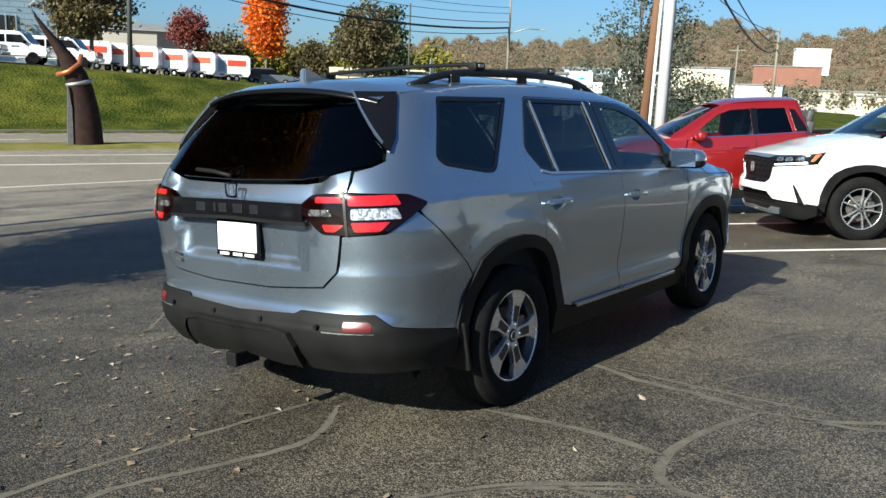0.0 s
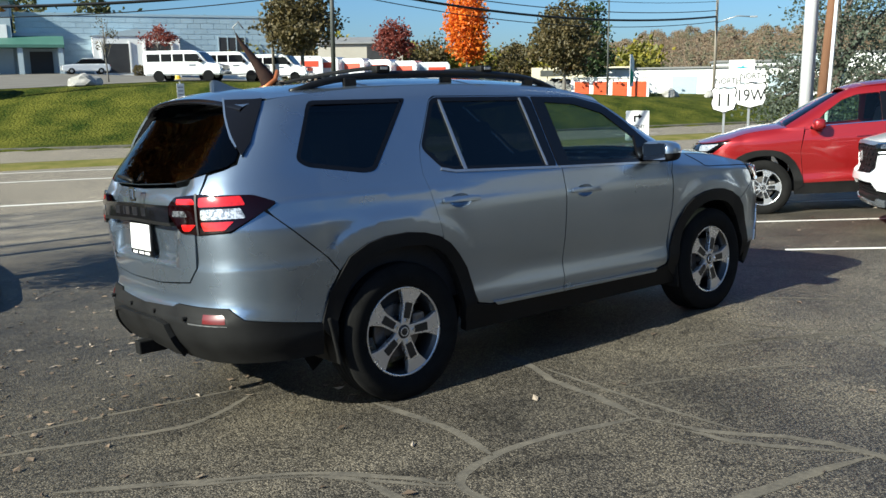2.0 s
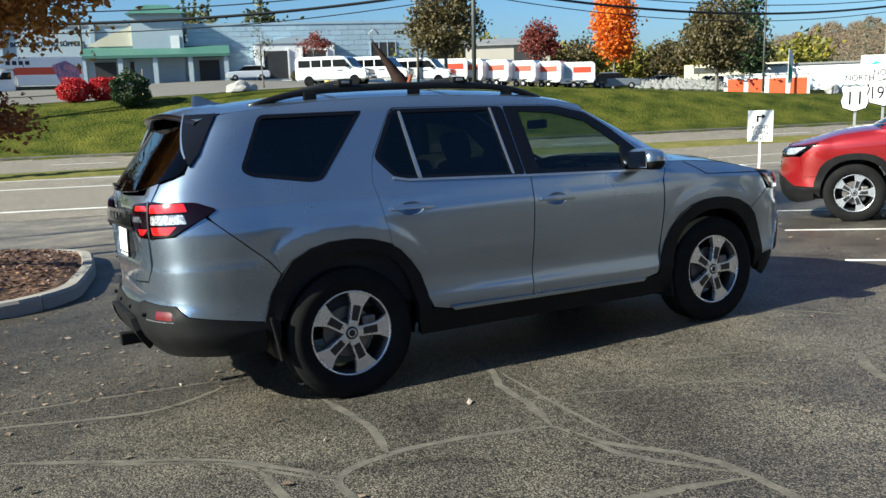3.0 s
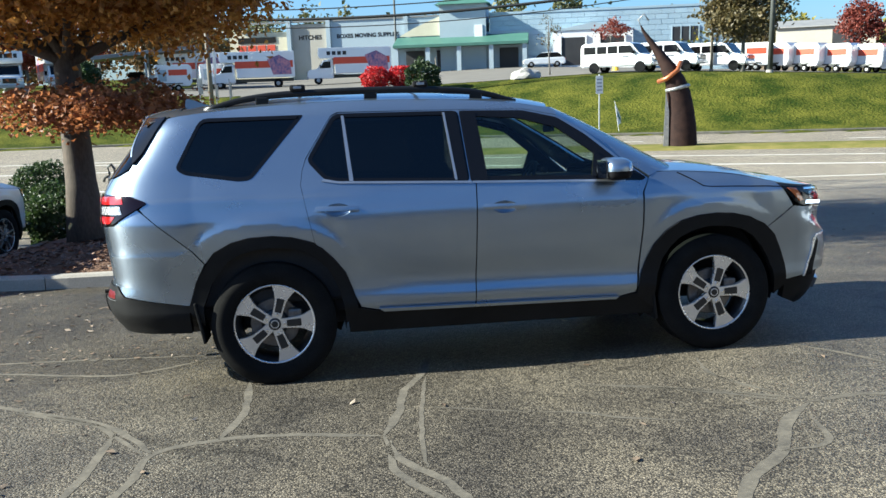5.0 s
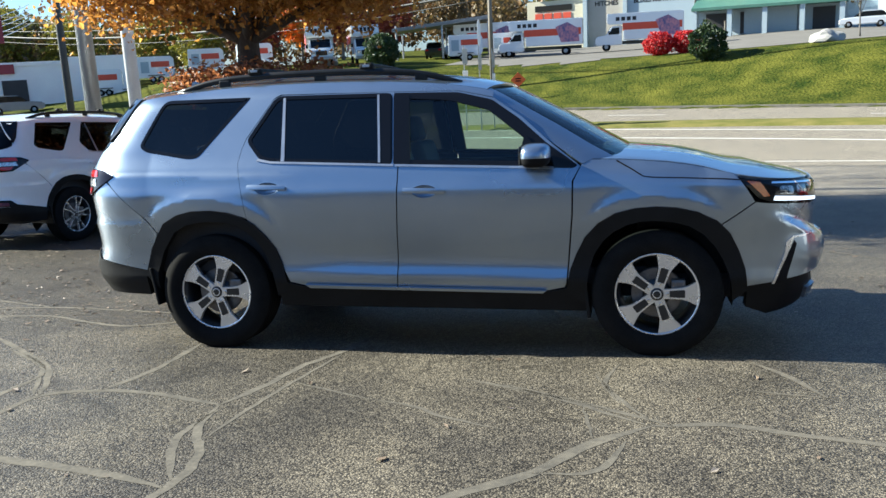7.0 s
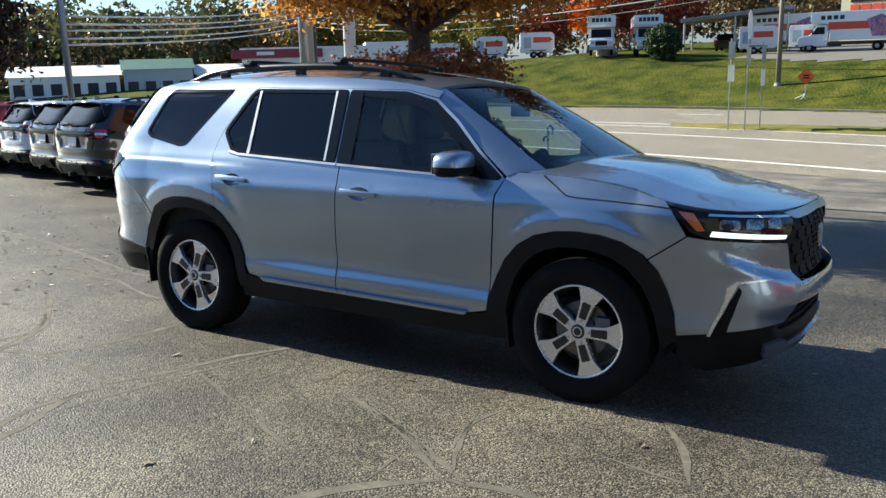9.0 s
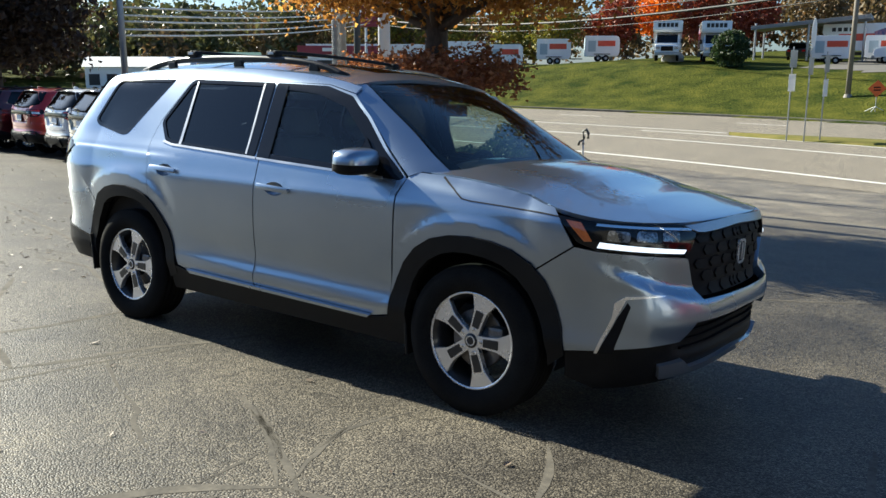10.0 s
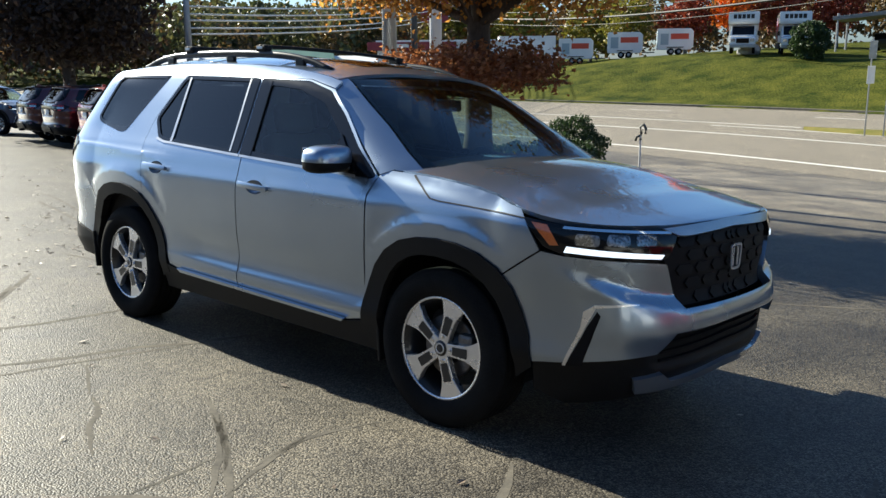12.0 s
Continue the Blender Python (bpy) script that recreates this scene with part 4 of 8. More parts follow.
    panel("grille_brow", L, [(2.48, 1.034), (2.60, 1.038), (3.02, 1.048), (3.02, 1.012), (2.62, 1.000), (2.56, 1.004)], TRIM_GREY, car, (), .012, B, .05, .02)
    # hood, roof, windscreen
    panel("hood", SUV_HOOD, [(1.12, -.985), (1.9, -.985), (2.5, -.985), (2.98, -.98), (2.98, .98), (2.5, .985), (1.9, .985), (1.12, .985)], paint, car, (),
          lambda s, v: .0035 * bump(np.abs(v), .66 + .06 * (s - 1.2), .07) * np.clip((2.3 - s) / .4, 0, 1), (1,), .075, .02, "", True)
    panel("cowl", SUV_HOOD, [(.98, -.96), (1.14, -.97), (1.14, .97), (.98, .96)], PLASTIC, car, (), -.018, (1,), .07, .02, "", True)
    panel("roof", SUV_ROOF, [(-2.10, -.998), (.40, -.998), (.46, -.6), (.49, 0), (.46, .6), (.40, .998), (-2.10, .998)], paint, car, (), 0, (1,), .08, .02, "", True)
    panel("moonroof_glass", SUV_ROOF, rounded([(-.25, -.55), (.28, -.55), (.28, .55), (-.25, .55)], .06), PRIVACY, car, (), .003, (1,), .08, .006, "", True)
    cz = lambda z: float(U.xf(z)) + 1.299
    ws = [(1.275, 1.195), (1.115, 1.30), (.945, 1.42), (.775, 1.53), (.615, 1.64), (.57, 1.662)] + [(cz(z), z) for z in (1.695, 1.66, 1.56, 1.46, 1.36, 1.27, 1.18)]
    panel("windscreen", U, ws, SCREEN, car, (), -.004, B, .07, 0)
    panel("windscreen_band", U, [(1.275, 1.195), (1.115, 1.30), (.945, 1.42), (.775, 1.53), (.615, 1.64), (.57, 1.662), (cz(1.695), 1.695), (cz(1.655), 1.655), (.66, 1.635), (.82, 1.52), (.99, 1.41), (1.15, 1.30), (1.32, 1.225), (cz(1.215), 1.215), (cz(1.18), 1.18)], GLOSS_BLACK, car, (), -.010, B, .06, 0)
    # roof bars and aerial
    if detail:
        for x in (-1.22, -.42):
            pts = [(x, y, float(SUV_ROOF.raw(x, .0)[2]) + .050 - .012 * (y / .6) ** 2) for y in np.linspace(-.62, .62, 15)]
            tube("crossbar", pts, .012, PLASTIC, car)
    fin = [(-2.02, 1.765), (-1.80, 1.785), (-1.88, 1.80), (-1.95, 1.83), (-1.99, 1.845), (-2.015, 1.84)]
    prism("aerial_fin", fin, -.022, .022, paint, car, "", .008)
    # cabin and underside
    cabin(car)
    part("underbody", box_bm((4.4, 1.5, .16), pose(0, 0, .40), .04), CABIN, car)
    part("engine_block", box_bm((.9, 1.35, .55), pose(1.78, 0, .70), .05), CABIN, car)
    part("cabin_floor", box_bm((3.7, 1.62, .12), pose(-.45, 0, .47), .02), CABIN, car)
    for sd in (1, -1):
        part("door_lining", box_bm((3.1, .05, .66), pose(-.55, -.855 * sd, .83), .02), CABIN, car)
    part("tail_lining", box_bm((.06, 1.5, .8), pose(-2.30, 0, .80), .02), CABIN, car)
    return car


def cabin(car):
    """Seats in three rows, dashboard, wheel and mirror."""
    for x, ys, w in ((.05, (.40, -.40), .50), (-.85, (.42, -.42), .52), (-1.62, (.36, -.36), .50)):
        for y in ys:
            seat = part("seat_cushion", box_bm((.50, w, .16), pose(x, y, .70, 0, -6, 0), .05, 3), SEAT, car, "", True)
            part("seat_back", box_bm((.15, w, .62), pose(x - .30, y, 1.02, 0, -16, 0), .055, 3), SEAT, seat, "", True)
            part("headrest", box_bm((.10, .27, .19), pose(x - .41, y, 1.42, 0, -14, 0), .045, 3), SEAT, seat, "", True)
    part("dashboard", box_bm((.42, 1.52, .26), pose(.86, 0, 1.03), .07, 3), CABIN, car, "", True)
    v, f = lathe([(.185 + .016 * math.cos(a), .016 * math.sin(a)) for a in np.linspace(0, 2 * math.pi, 9)], 32)
    wheel = pyd("steering_wheel", v, f, CABIN, car, "", True)
    wheel.matrix_local = pose(.50, .40, 1.10, 0, 0, 0) @ Matrix.Rotation(radians(-66), 4, "Y") @ Matrix.Rotation(radians(90), 4, "X")
    part("wheel_spoke", box_bm((.36, .02, .06), None, .008), CABIN, wheel)
    part("steering_column", cyl_bm(.03, .04, (.52, .40, 1.10), (.80, .40, 1.0), 12), CABIN, car)
    part("rear_view_mirror", box_bm((.03, .24, .07), pose(.60, 0, 1.535), .012), CABIN, car)
    part("headliner", box_bm((1.9, 1.15, .03), pose(-.95, 0, 1.70), .01), SEAT, car)


LOT = Matrix(((0.999997, 0.000171, -0.002425), (0.0, 0.99751, 0.070527), (0.002431, -0.070527, 0.997507))).to_4x4()


def on_lot(x, y, turn=0.0, z=0.0):
    """A pose on the sloping lot: x along the silver car, y to its left."""
    return LOT @ pose(x, y, z, 0, 0, turn)


# ---- ground: lot sloping to the road, level road, grass bank beyond ----
ROAD_Z = -1.5


def kerb_y(x):
    """The far kerb's line across the road."""
    return pw(x, -400, 8, -150, 42, -60, 52.5, -30, 53, -8, 50.5, 5, 46.2, 15, 41.8, 22, 39, 40, 34, 60, 28.5, 120, 12, 400, -70)


def lot_z(x, y):
    """The lot's plane, easing down to the road's level beyond the stalls."""
    z = 0.002431 * x - 0.070703 * y
    return z - np.clip((x - 20) / 22, 0, 1) * np.maximum(z - ROAD_Z, 0)


def paved_z(x, y):
    return np.maximum(lot_z(x, y), ROAD_Z)


def bank_top(x):
    return pw(x, -400, .8, -60, .9, -50, 1.2, -40, 2.8, -28, 3.3, -16, 2.9, -6, 2.75, 4, 2.85, 14, 3.2, 22, 3.3, 30, 3.0, 45, 2.2, 60, 1.3, 90, .8, 400, -6)


def ground_z(x, y):
    d = y - kerb_y(x)
    near = np.maximum(lot_z(x, np.maximum(y, -60)), ROAD_Z)
    t = np.clip((d - .8) / pw(x, -400, 14, -30, 15, 10, 12, 30, 11, 60, 10, 400, 10), 0, 1)
    s = t * t * (3 - 2 * t)
    far = ROAD_Z + .14 + bank_top(x) * (.25 * t + .75 * s) + np.clip(d - 14, 0, 60) * .03
    return np.where(d > 0, far, near)


def grid_mesh(name, xs, ys, zfun, material, label="", category="", kind="structure", keep=None, smooth=True):
    X, Y = np.meshgrid(xs, ys)
    Z = zfun(X, Y)
    v = np.stack([X.ravel(), Y.ravel(), Z.ravel()], -1)
    n, k = len(xs), len(ys)
    i = (np.arange(k - 1)[:, None] * n + np.arange(n - 1)).ravel()
    f = np.stack([i, i + 1, i + n + 1, i + n], -1)
    if keep is not None:
        c = v[f].mean(1)
        f = f[keep(c[:, 0], c[:, 1])]
    me = bpy.data.meshes.new(name)
    me.from_pydata(v.tolist(), [], f.tolist())
    me.update()
    return tagged(part_of_mesh(name, me, material, None, "", smooth), label, category, "", kind)


def asphalt_mat(name, dark, light, patch, rough=.62, side_tone=(1, 1), cracked=.0, stones=112.0, apron=1.0, mottle=1.0):
    """Asphalt: rounded stones in bitumen, each its own tone, worn patches, stains, hairline cracks, a paler apron by the road."""
    m = pbr(name, dark, rough, 0, light, .9, 30, .012, spec=.22, contrast=(.36, .64))
    nt = m.node_tree
    b = nt.nodes["Principled BSDF"]
    src = b.inputs["Base Color"].links[0].from_socket
    tc = [n for n in nt.nodes if n.type == "TEX_COORD"][0]
    where = tc.outputs["Object"]

    def node(kind, **values):
        n = nt.nodes.new("ShaderNode" + kind)
        for key, value in values.items():
            n.inputs[key].default_value = value
        return n

    def ramp_of(value, p0, c0, p1, c1):
        r = nt.nodes.new("ShaderNodeValToRGB")
        r.color_ramp.elements[0].position, r.color_ramp.elements[1].position = p0, p1
        r.color_ramp.elements[0].color, r.color_ramp.elements[1].color = (*c0, 1), (*c1, 1)
        nt.links.new(value, r.inputs[0])
        return r.outputs[0]

    def times(a, c, factor=1.0):
        x = nt.nodes.new("ShaderNodeMix")
        x.data_type, x.blend_type = "RGBA", "MULTIPLY"
        nt.links.new(a, x.inputs["A"])
        if isinstance(c, tuple):
            x.inputs["B"].default_value = (*c, 1)
        else:
            nt.links.new(c, x.inputs["B"])
        if isinstance(factor, float):
            x.inputs["Factor"].default_value = factor
        else:
            nt.links.new(factor, x.inputs["Factor"])
        return x.outputs["Result"]

    stone = node("TexVoronoi", Scale=stones)
    nt.links.new(where, stone.inputs["Vector"])
    split = node("SeparateColor")
    nt.links.new(stone.outputs["Color"], split.inputs[0])
    tone = ramp_of(split.outputs[0], .15, (.42, .42, .43), .97, (2.15, 2.08, 1.92))
    colour = times(src, tone, .9)
    colour = times(colour, ramp_of(stone.outputs["Distance"], .30, (1.12, 1.12, 1.12), .62, (.42, .42, .42)))
    fog = node("TexNoise", Scale=.16, Detail=5.0)
    nt.links.new(where, fog.inputs["Vector"])
    colour = times(colour, patch, ramp_of(fog.outputs["Fac"], .42, (0, 0, 0), .62, (1, 1, 1)))
    blot = node("TexNoise", Scale=1.1, Detail=7.0, Roughness=.62)
    nt.links.new(where, blot.inputs["Vector"])
    colour = times(colour, ramp_of(blot.outputs["Fac"], .36, (.66, .66, .68), .66, (1.22, 1.2, 1.14)), float(mottle))
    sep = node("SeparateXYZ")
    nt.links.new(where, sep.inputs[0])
    for lo, hi, to in ((1.5, -3.5, side_tone), (8.0, 13.0, (1.0, apron))):  # tone graded along y: paler towards -y and, by apron, towards the road
        graded = nt.nodes.new("ShaderNodeMapRange")
        graded.interpolation_type = "SMOOTHSTEP"
        graded.inputs["From Min"].default_value, graded.inputs["From Max"].default_value = lo, hi
        graded.inputs["To Min"].default_value, graded.inputs["To Max"].default_value = to
        nt.links.new(sep.outputs["Y"], graded.inputs["Value"])
        colour = times(colour, graded.outputs[0])
    edge, warp, add = node("TexVoronoi", Scale=1.3), node("TexNoise", Scale=2.2, Detail=6.0), node("VectorMath")
    edge.feature = "DISTANCE_TO_EDGE"  # hairline cracks
    nt.links.new(where, warp.inputs["Vector"])
    add.operation = "MULTIPLY_ADD"
    add.inputs[1].default_value = (.7, .7, .0)
    nt.links.new(warp.outputs["Color"], add.inputs[0])
    nt.links.new(where, add.inputs[2])
    nt.links.new(add.outputs[0], edge.inputs["Vector"])
    colour = times(colour, ramp_of(edge.outputs["Distance"], .002, (.5, .5, .5), .012, (1, 1, 1)), float(cracked))
    nt.links.new(colour, b.inputs["Base Color"])
    relief = node("Bump", Strength=.85, Distance=.0045)
    relief.invert = True
    nt.links.new(stone.outputs["Distance"], relief.inputs["Height"])
    nt.links.new(relief.outputs[0], b.inputs["Normal"])
    return m


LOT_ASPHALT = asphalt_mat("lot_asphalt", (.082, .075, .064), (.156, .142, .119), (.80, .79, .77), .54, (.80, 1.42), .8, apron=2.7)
ROAD_ASPHALT = asphalt_mat("road_asphalt", (.255, .228, .186), (.305, .274, .226), (.93, .93, .93), .75, stones=70.0, mottle=.3)
GRASS = pbr("mown_grass", (.020, .034, .005), .95, 0, (.112, .112, .018), .55, 7, .12, spec=.04, contrast=(.38, .64))
VERGE = pbr("dry_verge", (.09, .10, .022), .95, 0, (.20, .17, .06), 1.2, 20, .02, spec=.05)
CONCRETE = pbr("kerb_concrete", (.24, .22, .19), .85, 0, (.34, .315, .275), 2.5, 60, .003)
DRIVE = pbr("yard_gravel", (.125, .116, .102), .9, 0, (.18, .170, .150), .5, 20, .01, spec=.15)
LINE_PAINT = pbr("road_paint", (.80, .78, .72), .7, 0, (.62, .60, .55), 3, 60)

xs = np.concatenate([np.linspace(-3000, -400, 14), np.linspace(-380, -80, 26), np.linspace(-76, 110, 125), np.linspace(116, 400, 30), np.linspace(430, 3000, 14)])
ys = np.concatenate([np.linspace(-1500, -120, 10), np.linspace(-100, 10, 24), np.linspace(12, 84, 97), np.linspace(86, 160, 32), np.linspace(170, 400, 16), np.linspace(450, 3000, 14)])
grid_mesh("ground", xs, ys, lambda x, y: ground_z(x, y) - np.where(y - kerb_y(x) < 0, .06, 0), GRASS, "mown autumn grass bank and open ground", "ground")
lot_end = lambda x: kerb_y(x) - 26.2
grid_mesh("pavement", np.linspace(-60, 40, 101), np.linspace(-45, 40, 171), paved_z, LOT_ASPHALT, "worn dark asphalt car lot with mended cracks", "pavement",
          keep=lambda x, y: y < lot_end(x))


def strip(name, x0, x1, d0, d1, lift, material, label="", category="", kind="structure", n=None, zf=None, dash=None):
    """A band along the road between two distances before the far kerb; dash = (paint, gap)."""
    n = n or int((x1 - x0) / 2) + 2
    xs = np.linspace(x0, x1, n)
    zf = zf or paved_z
    v, f = [], []
    if dash:
        x = x0
        while x < x1:
            k = len(v)
            for q in (x, min(x + dash[0], x1)):
                for d in (d0, d1):
                    y = float(kerb_y(q)) - d
                    v.append((q, y, float(zf(q, y)) + lift))
            f.append((k, k + 2, k + 3, k + 1))
            x += dash[0] + dash[1]
    else:
        for q in xs:
            for d in (d0, d1):
                y = float(kerb_y(q)) - d
                v.append((q, y, float(zf(q, y)) + lift))
        f = [(2 * i, 2 * i + 2, 2 * i + 3, 2 * i + 1) for i in range(n - 1)]
    f = [g[::-1] if d0 < d1 else g for g in f]
    return tagged(pyd(name, v, f, material), label, category, "", kind)


rx, rd = np.linspace(-300, 300, 301), np.array([27.2, 26, 24.5, 23, 21.5, 20, 18, 12, 6, 0])
RX, RD = np.meshgrid(rx, rd)
RY = kerb_y(RX) - RD
v = np.stack([RX, RY, paved_z(RX, RY) + .004], -1).reshape(-1, 3)
n = len(rx)
tagged(pyd("road", v, [(j * n + i, j * n + i + 1, (j + 1) * n + i + 1, (j + 1) * n + i) for j in range(len(rd) - 1) for i in range(n - 1)], ROAD_ASPHALT), "sunlit grey-tan divided highway", "road", "", "structure")
strip("road_marking", -120, 160, 25.25, 25.0, .012, LINE_PAINT, "white edge line painted on the road", "road marking", n=160)
strip("road_marking", -120, 160, 18.05, 17.83, .012, LINE_PAINT, "white lane line painted on the road", "road marking", n=160)


def kerb(name, x0, x1, d, w, h, material, label, n):
    xs = np.linspace(x0, x1, n)
    v, f = [], []
    for q in xs:
        y = float(kerb_y(q)) - d
        v += [(q, y, ROAD_Z - .05), (q, y, ROAD_Z + h - .02), (q, y + .03, ROAD_Z + h), (q, y + w, ROAD_Z + h), (q, y + w, ROAD_Z - .05)]
    for i in range(n - 1):
        for k in range(4):
            f.append((5 * i + k, 5 * i + 5 + k, 5 * i + 6 + k, 5 * i + 1 + k))
    return tagged(pyd(name, v, [g[::-1] for g in f], material), label, "kerb", "", "structure")


# kerb coloured dark to stand for the shadow line along the gutter
kerb("kerb", -150, 160, 0.0, .16, .15, pbr("shaded_kerb", (.07, .066, .055), .9, 0, (.15, .14, .115), 2.5, 30, .003), "low concrete kerb at the bank's foot, gutter shadow in its colour", 200)
strip("verge", -150, 160, -.16, -1.3, .15, GRASS, "mown grass behind the kerb", "grass", n=200, zf=lambda x, y: ROAD_Z)


# ---- vehicles ----
silver = make_suv("utility_vehicle", on_lot(0.01, 0.955), SILVER, "silver three-row utility vehicle with black arches and roof rails")


def recolour(ob, old, fresh, label=""):
    """A copy's paint, set on the objects."""
    for o in (ob, *ob.children_recursive):
        if o.type == "MESH" and o.data.materials and o.data.materials[0] is old:
            o.material_slots[0].link = "OBJECT"
            o.material_slots[0].material = fresh
    return tagged(ob, label)


# stalls lie along heading 125 degrees; two cars face the road beside the silver one
HEAD = math.degrees(math.atan2(.82, -.58))


def parked(front_left_x, front_left_y, heading, back=1.445, half=.93):
    """The pose of a car whose front left hub stands there."""
    h = radians(heading)
    fx, fy, lx, ly = math.cos(h), math.sin(h), -math.sin(h), math.cos(h)
    return on_lot(front_left_x - back * fx - half * lx, front_left_y - back * fy - half * ly, heading)


white = make_suv("utility_vehicle", parked(6.03, -.25, HEAD), WHITE_PAINT, "white three-row utility vehicle with black grille, parked in a stall", 1, False, "parked utility vehicles")
row = [(-7.1, 7.1, 80, None, "white utility vehicle with roof rails, parked beside the mulched island"),
       (-11.0, 8.5, 83, DARK_PAINT, "glossy black utility vehicle parked facing the road"),
       (-13.4, 9.5, 82, DARK_PAINT, "black utility vehicle parked facing the road"),
       (-16.0, 10.4, 82, None, "white utility vehicle parked in the far row"),
       (-18.6, 10.9, 82, RED_PAINT, "red utility vehicle parked in the far row"),
       (-21.3, 11.1, 82, MAROON_PAINT, "maroon utility vehicle parked in the far row"),
       (-24.0, 11.5, 82, MAROON_PAINT, "dark maroon utility vehicle parked in the far row"),
       (-30.5, 10.5, 20, NAVY_PAINT, "dark blue car standing across the far row")]
for x, y, turn, paint, label in row:
    c = copy_thing(white, on_lot(x, y, turn))
    recolour(c, WHITE_PAINT, paint or WHITE_PAINT, label)

# ---- the pickup: same family of skins, with a crew cab and an open bed ----
PICK_LOW = Skin(.18, 1.30, lambda x, z: suv_side(np.minimum(x, 2.0), np.minimum(z, 1.2)) * .99,
                lambda z: pw(z, .18, -2.70, .45, -2.88, .60, -2.93, .72, -2.86, 1.30, -2.84),
                lambda z: pw(z, .18, 2.18, .30, 2.36, .50, 2.44, .66, 2.45, .80, 2.42, .95, 2.40, 1.05, 2.32, 1.30, 2.1),
                lambda z: pw(z, .18, -2.35, 1.30, -2.35), lambda z: pw(z, .18, 1.72, 1.30, 1.72), 4.5, 2.7)


def cab_side(x, z):
    q = np.clip((z - 1.60) / .16, 0, 1.2)
    return pw(z, 1.10, .955, 1.20, .94, 1.40, .86, 1.60, .775, 1.80, .70) - .06 * q**2.2


PICK_CAB = Skin(1.10, 1.80, cab_side, lambda z: pw(z, 1.10, -1.02, 1.30, -.98, 1.70, -.88, 1.80, -.85),
                lambda z: pw(z, 1.10, 1.50, 1.20, 1.35, 1.50, .80, 1.66, .50, 1.80, .22),
                lambda z: pw(z, 1.10, -.80, 1.80, -.70), lambda z: pw(z, 1.10, .98, 1.20, .84, 1.40, .52, 1.66, .15, 1.80, .0), 6, 2.7)
PICK_HOOD = Patch(PICK_LOW, hood_edge, lambda x: .075 * np.clip((2.36 - x) / .35, 0, 1) ** .7, 2.6)


